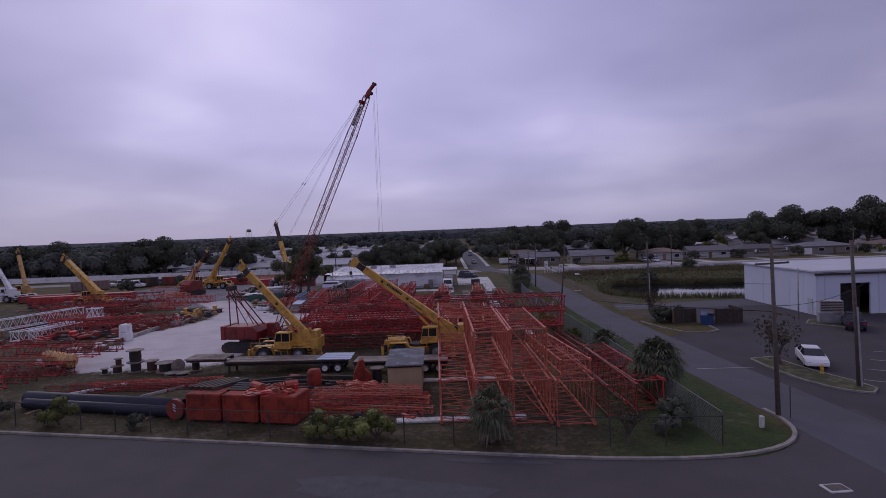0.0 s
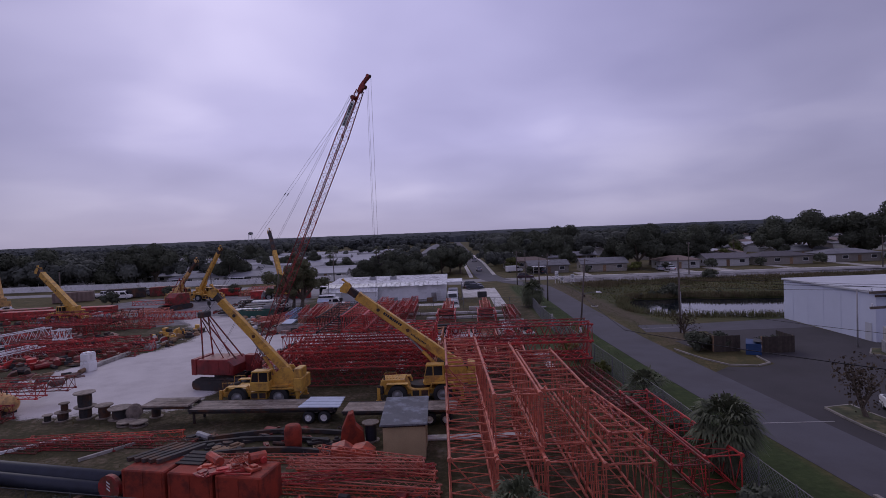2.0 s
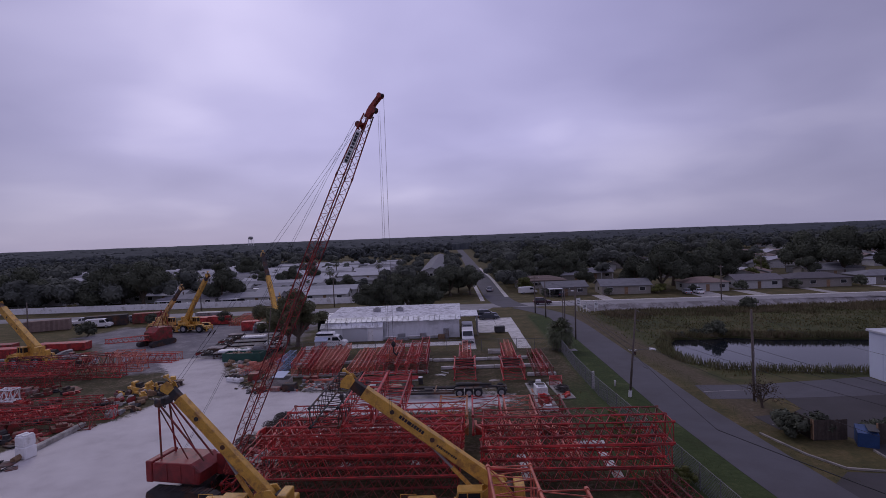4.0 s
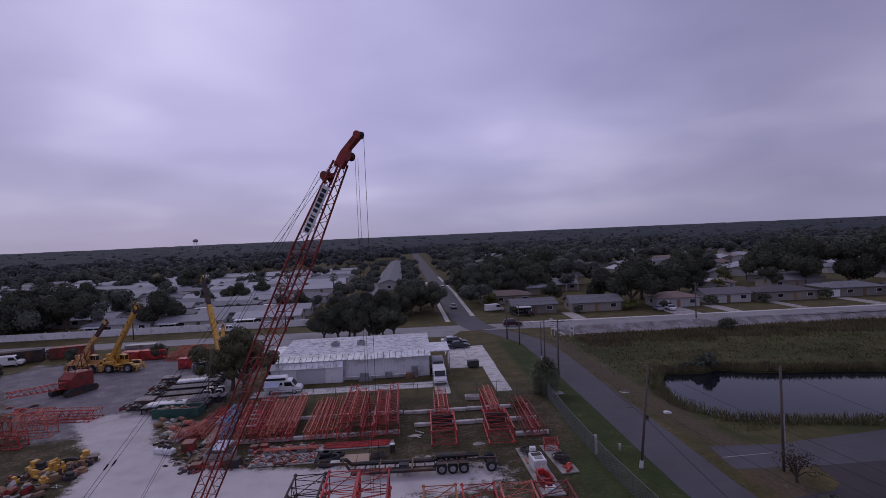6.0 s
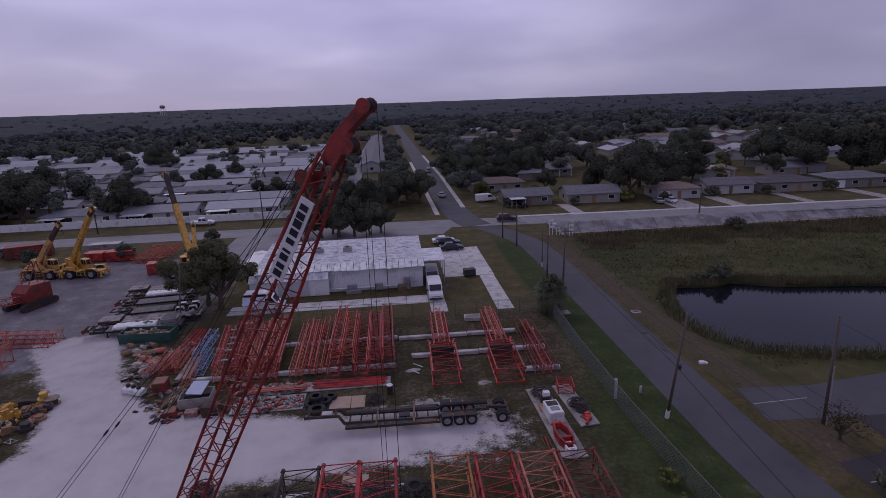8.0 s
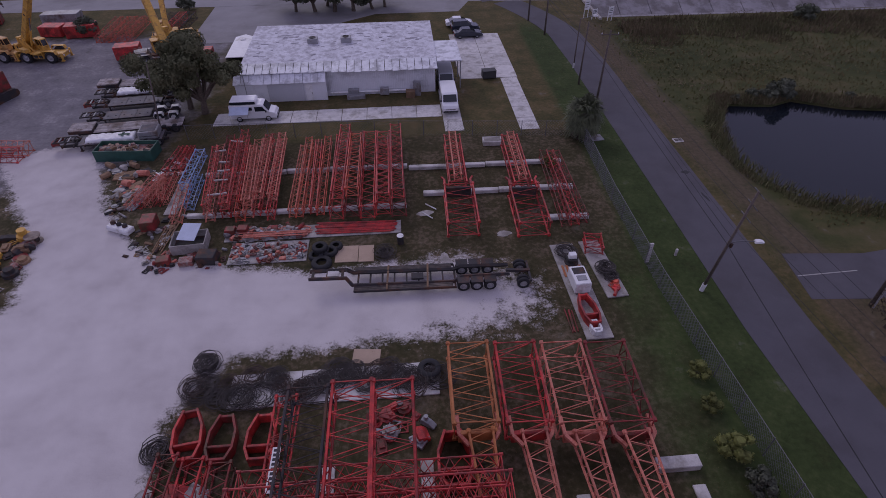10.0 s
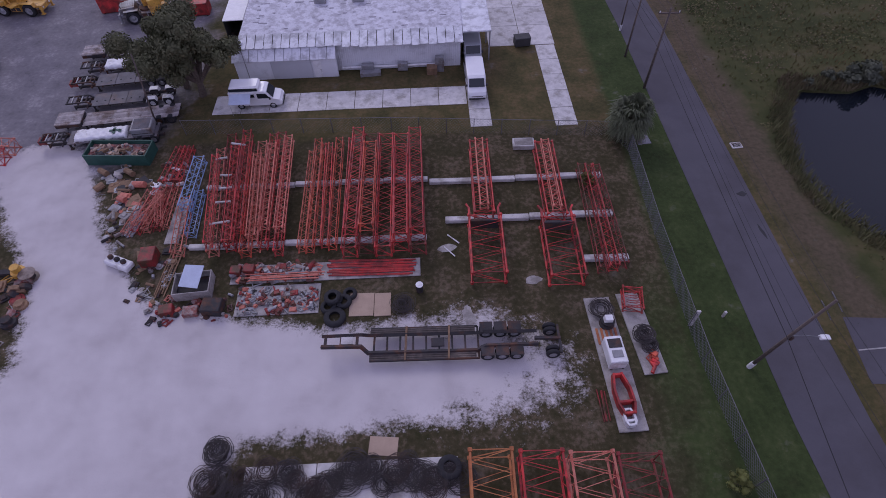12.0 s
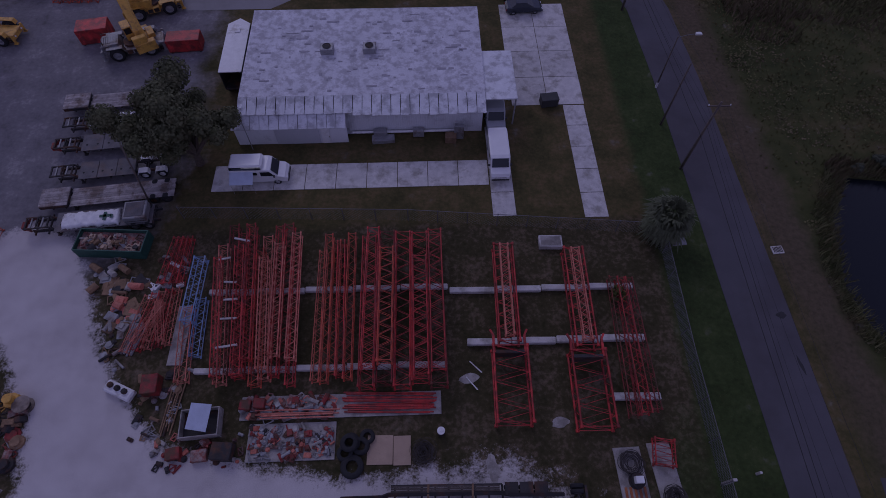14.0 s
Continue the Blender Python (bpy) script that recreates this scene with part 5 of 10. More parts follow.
    b = Bag(); b.box(-0.3, -0.14, -0.75, 0.3, 0.14, 0.0, 0.08); b.tube((0, 0, -0.75), (0, 0, -1.0), 0.06, 6); b.tube((0, 0, -1.0), (0.22, 0, -1.2), 0.06, 6); b.tube((0.22, 0, -1.2), (0.3, 0, -1.0), 0.05, 6)
    part("hook_block", b, M_STEEL_DK, e, "heavy dark hook block", False, Matrix.Translation((low.x, low.y, 1.6)))


crawler_crane()


def small_crawler(x, y, a):
    e = thing("crawler_crane", rot(x, y, 0, a), "dark red crawler crane with a lowered lattice jib", "crane")
    crawler(e, -2.9, 2.9, 1.6, 1.0, M_STEEL_DK)
    b = Bag(); b.prism([(-2.6, 1.0), (-2.6, 3.3), (0.4, 3.5), (1.6, 2.6), (1.6, 1.0)], -1.4, 1.4, 0.08); part("machinery_house", b, M_DKRED, e)
    for i in range(3):
        b = Bag(); b.box(-2.2 + i * 0.9, -1.44, 1.4, -1.6 + i * 0.9, -1.41, 2.9); part("side_window", b, G_DARK, e)
    b = Bag()
    for s in (-0.7, 0.7):
        b.tube((-2.3, s, 3.3), (-1.8, s * 0.6, 6.6), 0.09, 6); b.tube((0.4, s, 3.3), (-1.8, s * 0.6, 6.6), 0.08, 6)
    part("gantry", b, M_DKRED, e)
    me = lattice_meshes(9.0, 1.1, 1.0, 9, 0.06, 0.026, M_RED, 0.7)
    for n, q in me:
        part(n, q, None, e, "", False, pose(1.4, 0, 1.2, 0, -6, 0))


small_crawler(-60.5, 127.0, 250)

# ---- white workshop building ----
def wall_panel(b, x0, x1, y, z0, z1, n, proud=0.03):
    """Corrugated wall in the plane y, facing -y."""
    w = (x1 - x0) / n
    line = [(x0 + (i + f) * w, y - d) for i in range(n) for f, d in ((0, 0), (0.55, 0), (0.6, proud), (0.95, proud))] + [(x1, y)]
    k = len(line)
    b.add([(px, py, z0) for px, py in line] + [(px, py, z1) for px, py in line], [(i, i + 1, k + i + 1, k + i) for i in range(k - 1)])
    return b


def workshop():
    e = thing("workshop_building", rot(0, 0), "long white corrugated workshop with a patched flat roof", "building")
    X0, X1, Y0, Y1, ZE = -26.6, -1.6, 124.5, 139.2, 3.5
    b = Bag(); b.box(X0, Y0, 0, X1, Y0 + 0.2, ZE); wall_panel(b, -15.9, X1, Y0 - 0.004, 0.05, ZE - 0.02, 60); part("wall", b, M_WALL_W, e)
    b = Bag(); b.box(X0, Y1 - 0.2, 0, X1, Y1, ZE + 0.6); part("wall", b, M_WALL_W, e)
    for x in (X0, X1 - 0.2):
        b = Bag(); b.box(x, Y0 + 0.21, 0, x + 0.2, Y1 - 0.21, ZE + 0.4); part("wall", b, M_WALL_W, e)
    b = Bag(); b.add([(X0 - 0.3, 126.1, ZE + 0.55), (X1 + 0.3, 126.1, ZE + 0.55), (X1 + 0.3, Y1 + 0.3, ZE + 1.0), (X0 - 0.3, Y1 + 0.3, ZE + 1.0),
                      (X0 - 0.3, 126.1, ZE + 0.3), (X1 + 0.3, 126.1, ZE + 0.3), (X1 + 0.3, Y1 + 0.3, ZE + 0.6), (X0 - 0.3, Y1 + 0.3, ZE + 0.6)],
                     [(0, 1, 2, 3), (4, 7, 6, 5), (0, 4, 5, 1), (1, 5, 6, 2), (2, 6, 7, 3), (3, 7, 4, 0)])
    roof = part("roof", b, M_ROOF_W, e, "flat roof with peeling white coating")
    rr = random.Random(21)
    mat("bare_roof_felt", (0.36, 0.35, 0.38), 0.85, vary=0.25)
    for i in range(90):
        x, y = rr.uniform(X0 + 0.5, X1 - 2), rr.uniform(126.6, 138.4)
        w, d = rr.uniform(0.15, 0.9) * rr.choice((0.6, 1.0, 1.6)), rr.uniform(0.08, 0.3)
        z = ZE + 0.55 + (y - 126.1) / 13.4 * 0.45
        b = Bag(); b.box(x, y, z + 0.012, x + w, y + d, z + 0.03 + 0.01); part("roof_patch", b, MATS["bare_roof_felt"], roof)
    # sloping ribbed edge along the front, panel by panel
    n = 26
    w = (X1 + 0.3 - X0 + 0.3) / n
    for i in range(n):
        xa = X0 - 0.3 + i * w
        sag = rr.uniform(-0.05, 0.05)
        yo = 123.7 + rr.uniform(-0.10, 0.10) if xa > -15.9 else 124.1
        b = Bag(); b.add([(xa + 0.02, yo, ZE + sag), (xa + w - 0.05, yo, ZE + sag), (xa + w - 0.05, 126.05, ZE + 0.62), (xa + 0.02, 126.05, ZE + 0.62),
                          (xa + 0.02, yo, ZE - 0.05 + sag), (xa + w - 0.1, yo, ZE - 0.05 + sag), (xa + w - 0.1, 126.05, ZE + 0.5), (xa + 0.02, 126.05, ZE + 0.5)],
                         [(0, 1, 2, 3), (4, 7, 6, 5), (0, 4, 5, 1), (1, 5, 6, 2), (2, 6, 7, 3), (3, 7, 4, 0)])
        b.box(xa + w - 0.12, yo + 0.02, ZE + sag, xa + w + 0.0, yo + 0.1, ZE + 0.1 + sag)
        p = part("roof_panel", b, M_ROOF_M, roof)
    # lean-to with a lower eave on the west part
    b = Bag(); b.box(X0 - 0.9, 123.3, 0, -15.9, 123.5, 2.6); wall_panel(b, -23.2, -18.6, 123.29, 0.1, 2.55, 16, 0.02); part("wall", b, M_WALL_W, e)
    for i in range(12):
        xa = X0 - 1.0 + i * 0.98
        b = Bag(); b.add([(xa, 122.9, 2.62), (xa + 0.93, 122.9, 2.62), (xa + 0.93, 124.25, 3.38), (xa, 124.25, 3.38), (xa, 122.9, 2.56), (xa + 0.93, 122.9, 2.56), (xa + 0.93, 124.25, 3.32), (xa, 124.25, 3.32)],
                         [(0, 1, 2, 3), (4, 7, 6, 5), (0, 4, 5, 1), (1, 5, 6, 2), (2, 6, 7, 3), (3, 7, 4, 0)])
        part("lean_to_panel", b, M_ROOF_M, e)
    for x0, x1, m_ in ((-23.4, -18.8, M_WALL_G), (-18.6, -17.7, M_WHITE)):
        b = Bag(); b.box(x0, 123.2, 0.05, x1, 123.265, 2.3 if x1 > -18 else 2.5, 0.02); d = part("door", b, m_, e, "grey sliding door" if m_ is M_WALL_G else "white personnel door")
    b = Bag(); b.box(-17.85, 123.14, 1.0, -17.78, 123.2, 1.15); part("door_handle", b, M_STEEL, d)
    for x in (-18.1, -13.5):
        b = Bag(); b.box(x - 0.7, 132, ZE + 0.7, x + 0.7, 133.2, ZE + 1.45, 0.06); u = part("roof_unit", b, M_STEEL, e, "grey rooftop air unit")
        b = Bag(); b.lathe([(0.001, 0.02), (0.42, 0.02), (0.45, 0.06)], 14, "z", (x, 132.6, ZE + 1.45)); part("fan_cover", b, M_STEEL_DK, u)
    # open canopy on the east side
    b = Bag(); b.box(-1.3, 125.2, 3.75, 2.0, 132.6, 3.92, 0.03); part("canopy_roof", b, M_ROOF_M, e, "smooth pale blue canopy roof")
    for x, y in ((1.85, 125.4), (1.85, 129), (1.85, 132.4), (-1.2, 132.4)):
        b = Bag(); b.box(x - 0.07, y - 0.07, 0, x + 0.07, y + 0.07, 3.75); part("canopy_post", b, M_STEEL, e)
    for k, (x, w) in enumerate(((-13.2, 1.1), (-9.0, 0.9))):
        b = Bag(); b.box(x, 123.6, 0.15, x + w * 1.3, 124.2, 1.1, 0.05); part("wall_unit", b, M_STEEL, e, "grey air conditioner against the wall")
    b = Bag(); b.tube((-26, 122.6, 0), (-26, 122.6, 5.2), 0.05, 8); b.box(-26.15, 122.5, 5.2, -25.85, 122.7, 5.35); part("flood_light_pole", b, M_STEEL, e)
    b = Bag(); b.tube((-15.5, 124.15, 0.55), (-4.5, 124.15, 0.55), 0.13, 10); part("wall_pipe", b, M_WHITE, e)


workshop()
tr = thing("box_trailer", rot(-28.8, 134.8, 0, 1), "dark box trailer with a white roof and open rear", "trailer")
b = Bag(); b.box(-1.2, -4.0, 0.75, 1.2, 4.0, 0.9, 0.02); part("trailer_floor", b, M_STEEL_DK, tr)
for sx in (-1, 1):
    b = Bag(); b.box(min(sx * 1.2, sx * 1.14), -4.0, 0.9, max(sx * 1.2, sx * 1.14), 4.0, 3.22); part("side_wall", b, M_FENCE_DK, tr)
b = Bag(); b.add([(-1.2, 4.0, 0.9), (0, 4.9, 0.9), (1.2, 4.0, 0.9), (-1.2, 4.0, 3.22), (0, 4.9, 3.22), (1.2, 4.0, 3.22)], [(0, 1, 4, 3), (1, 2, 5, 4), (2, 0, 3, 5)]); part("nose_wall", b, M_FENCE_DK, tr)
b = Bag(); b.add([(-1.25, -4.05, 3.23), (1.25, -4.05, 3.23), (1.25, 4.0, 3.23), (0, 4.95, 3.23), (-1.25, 4.0, 3.23), (-1.25, -4.05, 3.32), (1.25, -4.05, 3.32), (1.25, 4.0, 3.32), (0, 4.95, 3.32), (-1.25, 4.0, 3.32)],
                 [(4, 3, 2, 1, 0), (5, 6, 7, 8, 9), (0, 1, 6, 5), (1, 2, 7, 6), (2, 3, 8, 7), (3, 4, 9, 8), (4, 0, 5, 9)]); tr_roof = part("roof", b, M_WHITE, tr, "white sheet roof")
b = Bag(); b.box(-0.3, 2.4, 3.32, 0.3, 3.0, 3.42, 0.03); part("roof_vent", b, M_WHITE, tr_roof)
for yy in (-3.2, -2.2):
    for s in (-1, 1):
        wheel(tr, s * 1.0, yy, 0.5, 0.28).matrix_basis = pose(s * 1.0, yy, 0.5, 0, 0, 90)
b = Bag(); b.box(-0.1, 3.6, 0, 0.1, 3.8, 0.75); part("landing_leg", b, M_STEEL_DK, tr)
for x, y, w, d, h, m_, lab, cat in ((-5.0, 123.2, 1.2, 0.9, 0.9, M_TIMBER, "wooden crate leaning on the workshop wall", "crate"), (-4.1, 123.6, 1.0, 0.5, 1.9, M_STEEL, "grey metal rack by the workshop wall", "rack"),
                                    (-12.2, 123.4, 2.4, 0.9, 0.5, M_STEEL, "stack of grey metal sheets by the wall", "sheet stack")):
    block_thing(lab.split()[-1] if cat == "x" else cat.replace(" ", "_"), x - w / 2, y - d / 2, x + w / 2, y + d / 2, 0, h, m_, lab, cat, RND.uniform(-12, 12))
b = Bag(); b.box(-0.95, -0.6, 0.12, 0.95, 0.6, 1.1, 0.06)
bn = thing("waste_bin", rot(6.2, 128.2, 0, 6), "black wheeled waste bin on the driveway", "bin")
part("body", b, M_FENCE_DK, bn)
b = Bag(); b.box(-0.98, -0.63, 1.1, 0.98, 0.63, 1.2, 0.04); part("lid", b, M_FENCE_DK, bn)
for sx in (-0.8, 0.8):
    for sy in (-0.45, 0.45):
        b = Bag(); b.lathe([(0.001, -0.04), (0.07, -0.04), (0.07, 0.04), (0.001, 0.04)], 10, "y", (sx, sy, 0.07)); part("castor", b, M_BLACK, bn)

# drives of the workshop: separate concrete slabs
def drive(x0, y0, x1, y1, nx_, ny_, label):
    rr = random.Random(int(x0 * 10 + y0))
    top = thing("driveway_slabs", rot(0, 0), label, "driveway", kind="structure")
    for i in range(nx_):
        for j in range(ny_):
            xa, xb = x0 + (x1 - x0) * i / nx_, x0 + (x1 - x0) * (i + 1) / nx_
            ya, yb = y0 + (y1 - y0) * j / ny_, y0 + (y1 - y0) * (j + 1) / ny_
            z = 0.05 + rr.uniform(-0.012, 0.012)
            b = Bag(); b.box(xa + 0.03, ya + 0.03, -0.05, xb - 0.03, yb - 0.03, z, 0.015); part("slab", b, M_CONC_W, top)


drive(-29.5, 117.1, -1.3, 120.4, 9, 1, "pale cracked concrete drive in front of the workshop")
drive(-1.25, 113.2, 1.1, 125.0, 1, 4, "pale concrete drive strip to the canopy")
drive(7.8, 112.8, 10.2, 128.0, 1, 5, "pale concrete drive strip beside the lawn")
drive(2.1, 128.1, 10.3, 146.0, 2, 4, "pale concrete yard beside the workshop")


# ---- vehicles ----
def vehicle(x, y, a, kind, paint, label, group=""):
    """A road vehicle pointing along its own +x: body, glass, wheels, lamps."""
    if kind == "car":
        L, W, H, body, glass, wr, wb = 4.6, 1.8, 1.45, [(-2.3, 0.35), (-2.32, 0.85), (-2.1, 0.98), (-1.2, 1.02), (1.0, 0.98), (2.0, 0.82), (2.28, 0.62), (2.3, 0.32)], [(-1.75, 0.98), (-1.05, 1.40), (0.25, 1.42), (1.15, 0.97)], 0.33, 1.38
    elif kind == "suv":
        L, W, H, body, glass, wr, wb = 4.7, 1.9, 1.75, [(-2.35, 0.4), (-2.36, 1.1), (-2.2, 1.18), (1.0, 1.12), (2.1, 1.0), (2.35, 0.7), (2.35, 0.38)], [(-2.15, 1.15), (-1.95, 1.70), (0.2, 1.74), (1.1, 1.1)], 0.38, 1.42
    elif kind == "pickup":
        L, W, H, body, glass, wr, wb = 5.4, 1.95, 1.8, [(-2.7, 0.5), (-2.7, 1.15), (1.2, 1.15), (2.4, 1.05), (2.7, 0.8), (2.7, 0.45)], [(-0.9, 1.13), (-0.75, 1.76), (0.5, 1.78), (1.25, 1.12)], 0.4, 1.7
    else:
        L, W, H, body, glass, wr, wb = 5.6, 2.0, 2.2, [(-2.8, 0.4), (-2.8, 2.05), (-2.65, 2.2), (1.0, 2.22), (1.35, 2.1), (1.9, 1.28), (2.6, 1.12), (2.8, 0.85), (2.8, 0.38)], None, 0.38, 1.75
    e = thing({"car": "car", "suv": "car", "pickup": "pickup_truck", "van": "van"}[kind], rot(x, y, 0.0, a), label, "van" if kind == "van" else "car", group)
    b = Bag(); b.prism(body, -W / 2, W / 2, 0.12); bd = part("body", b, paint, e)
    if glass:
        n = len(glass)
        b = Bag()
        iw = W / 2 - 0.08
        tw = W / 2 - 0.30
        vs = []
        for s in (-1, 1):
            for i, (gx_, gz_) in enumerate(glass):
                vs.append((gx_, s * (tw if 0 < i < n - 1 else iw), gz_))
        b.add(vs, [(0, 1, 2, 3), (7, 6, 5, 4), (0, 4, 5, 1), (2, 6, 7, 3)]); part("window_glass", b, G_CAR, e)
        b = Bag(); (x1, z1), (x2, z2) = glass[1], glass[2]
        b.box(x1 - 0.05, -tw - 0.02, z1 - 0.02, x2 + 0.05, tw + 0.02, z2 + 0.06, 0.03); part("roof", b, paint, e)
        for gx_ in ((glass[1][0] + glass[2][0]) / 2,):
            for s in (-1, 1):
                b = Bag(); b.beam((gx_, s * (iw + 0.01), glass[0][1]), (gx_, s * (tw + 0.02), glass[1][1]), 0.09, 0.03); part("door_pillar", b, paint, e)
    else:
        b = Bag(); b.add([(1.38, -0.82, 2.06), (1.38, 0.82, 2.06), (1.91, 0.86, 1.32), (1.91, -0.86, 1.32)], [(0, 1, 2, 3)])
        p = part("windscreen", b, G_CAR, e, "", False, Matrix.Translation((0.03, 0, 0.025)))
        for s in (-1, 1):
            b = Bag(); b.add([(0.3, s * (W / 2 + 0.006), 1.35), (1.65, s * (W / 2 + 0.006), 1.35), (1.25, s * (W / 2 + 0.006), 1.95), (0.3, s * (W / 2 + 0.006), 1.95)], [(0, 1, 2, 3)]); part("side_window", b, G_CAR, e)
            b = Bag(); b.box(1.55, s * 1.0 - (0.0 if s > 0 else 0.22), 1.25, 1.7, s * 1.0 + (0.22 if s > 0 else 0.0), 1.5, 0.03); part("mirror", b, M_FENCE_DK, e)
            if "camper" in label or "bus" in label:
                b = Bag(); b.box(-1.3, s * (W / 2 + 0.004) - 0.004, 1.5, 0.0, s * (W / 2 + 0.004) + 0.004, 1.9); part("side_window", b, G_CAR, e)
        if "camper" in label:
            b = Bag(); b.box(-2.6, -0.9, 2.2, 0.6, 0.9, 2.75, 0.18); part("raised_roof", b, paint, e)
            b = Bag(); b.box(-2.55, -1.005, 2.3, 0.5, -0.9, 2.6); part("side_window", b, G_CAR, e)
            b = Bag(); b.add([(-2.6, -1.0, 2.05), (-0.3, -1.0, 2.05), (-0.3, -2.2, 1.55), (-2.6, -2.2, 1.55), (-2.6, -1.0, 2.02), (-0.3, -1.0, 2.02), (-0.3, -2.2, 1.52), (-2.6, -2.2, 1.52)],
                             [(0, 1, 2, 3), (7, 6, 5, 4), (0, 4, 5, 1), (1, 5, 6, 2), (2, 6, 7, 3), (3, 7, 4, 0)]); part("awning", b, M_CANVAS, e, "pale blue awning folded out")
            for ax in (-2.5, -0.4):
                b = Bag(); b.tube((ax, -2.15, 0), (ax, -2.15, 1.53), 0.02, 6); part("awning_pole", b, M_STEEL, e)
        b = Bag(); b.box(2.0, -0.62, 1.0, 2.82, 0.62, 1.06); part("grille", b, M_FENCE_DK, e, "", False, Matrix.Translation((0, 0, -0.3)))
    for sx in (-wb, wb):
        for s in (-1, 1):
            wheel(e, sx, s * (W / 2 - 0.12), wr, 0.24)
    for s in (-1, 1):
        f = body[-2]
        b = Bag(); b.box(f[0] - 0.10, s * (W / 2 - 0.3) - 0.17, f[1] - 0.1, f[0] + 0.02, s * (W / 2 - 0.3) + 0.17, f[1] + 0.06, 0.02); part("headlight", b, M_LAMP, e)
        r = body[1]
        b = Bag(); b.box(r[0] - 0.02, s * (W / 2 - 0.26) - 0.14, r[1] - 0.34, r[0] + 0.06, s * (W / 2 - 0.26) + 0.14, r[1] - 0.1, 0.02); part("tail_light", b, M_TAIL, e)
    b = Bag(); b.box(body[-1][0] - 0.08, -W / 2 + 0.1, 0.33, body[-1][0] + 0.06, W / 2 - 0.1, 0.55, 0.03); part("front_bumper", b, M_FENCE_DK if kind in ("van", "pickup") else paint, e)
    return e


vehicle(32.4, 48.4, -112, "car", M_WHITE_CAR, "white saloon car parked by the lawn island")
vehicle(-24.5, 118.9, 0, "van", M_WHITE_CAR, "white camper van with a folded-out awning")
vehicle(-0.2, 120.2, -90, "van", M_WHITE_CAR, "white van parked at the canopy")
vehicle(-0.1, 126.6, -90, "van", M_SILVER, "grey minibus standing under the canopy")
vehicle(5.2, 144.8, 3, "car", M_DARKCAR, "dark saloon car on the concrete yard")
vehicle(5.0, 147.6, 3, "suv", M_DARKCAR, "dark car parked beside another")
vehicle(4.3, 150.2, 3, "car", M_WHITE_CAR, "white car parked behind dark cars")
vehicle(20.8, 166.8, -2, "suv", M_MAROON, "dark maroon car on the through road")
vehicle(9.2, 204, 92, "car", M_SILVER, "silver car driving on the street")
vehicle(20.5, 193, 12, "van", M_WHITE_CAR, "white van parked in a front yard")
vehicle(28.5, 183.0, 95, "suv", M_DARKCAR, "dark car in a driveway")
for x, y, a, k, m_, lab in ((63.6, 178.6, 80, "car", M_SILVER, "silver car parked in a driveway"), (66.8, 178.4, 85, "car", M_WHITE_CAR, "white car parked in a driveway"), (9.8, 262, 92, "suv", M_SILVER, "silver car parked along the street"),
                            (-52, 181, 5, "pickup", M_WHITE_CAR, "white pickup truck near the park wall"), (46.8, 63.2, 60, "pickup", M_DARKCAR, "dark pickup truck before the warehouse"), (-96, 158, 20, "pickup", M_WHITE_CAR, "white pickup truck at the yard's end"),
                            (-88, 152, 15, "van", M_WHITE_CAR, "white van at the yard's end"), (-83, 160, 5, "suv", M_SILVER, "silver car at the yard's end")):
    vehicle(x, y, a, k, m_, lab)


# ---- white warehouse on the east lot ----
def warehouse():
    e = thing("warehouse", rot(0, 0), "large pale blue white metal warehouse", "building")
    X0, Y0, X1, Y1, H = 48.3, 72.0, 92.0, 89.5, 5.6
    for s, (x0, y0, x1, y1) in enumerate(((X0, Y0, X0 + 0.25, Y1), (X0 + 0.26, Y1 - 0.25, X1 - 0.26, Y1), (X1 - 0.25, Y0, X1, Y1))):
        b = Bag(); b.box(x0, y0, 0, x1, y1, H); part("wall", b, M_WALL_B, e)
    b = Bag()
    for xa, xb in ((X0 + 0.26, 51.5), (55.4, 62), (66, X1 - 0.26)):
        b.box(xa, Y0, 0, xb, Y0 + 0.25, H)
    b.box(51.5, Y0, 4.1, 55.4, Y0 + 0.25, H); b.box(62, Y0, 4.1, 66, Y0 + 0.25, H)
    part("wall", b, M_WALL_B, e)
    for k in range(12):
        x = 49.5 + k * 3.5
        if 51 < x < 56 or 61.5 < x < 66.5:
            continue
        b = Bag(); b.box(x - 0.04, Y0 - 0.03, 0, x + 0.04, Y0 - 0.004, H); part("wall_seam", b, M_WALL_G, e)
    for k in range(5):
        y = 74.5 + k * 3.2
        b = Bag(); b.box(X0 - 0.02, y - 0.02, 0, X0 - 0.004, y + 0.02, H); part("wall_seam", b, M_WALL_B, e)
    b = Bag(); b.box(X0 - 0.25, Y0 - 0.25, H + 0.002, X1 + 0.25, Y1 + 0.25, H + 0.3, 0.05); part("roof", b, M_WALL_G, e)
    b = Bag(); b.box(X0 - 0.3, Y0 - 0.34, H - 0.35, X1 + 0.25, Y0 - 0.26, H - 0.1); part("gutter", b, M_STEEL_DK, e)
    # a dark sheet inside each opening stands for the unlit interior
    for x in (51.5, 62.0):
        b = Bag(); b.box(x + 0.05, Y0 + 1.8, 0, x + 3.85, Y0 + 1.9, 4.1); part("loading_door", b, M_STEEL_DK, e, "dark sheet that imitates the shaded inside of an open loading bay")
    b = Bag(); b.box(X0 - 0.06, 72.6, 0, X0 - 0.01, 73.6, 2.1); part("side_door", b, M_WALL_G, e)


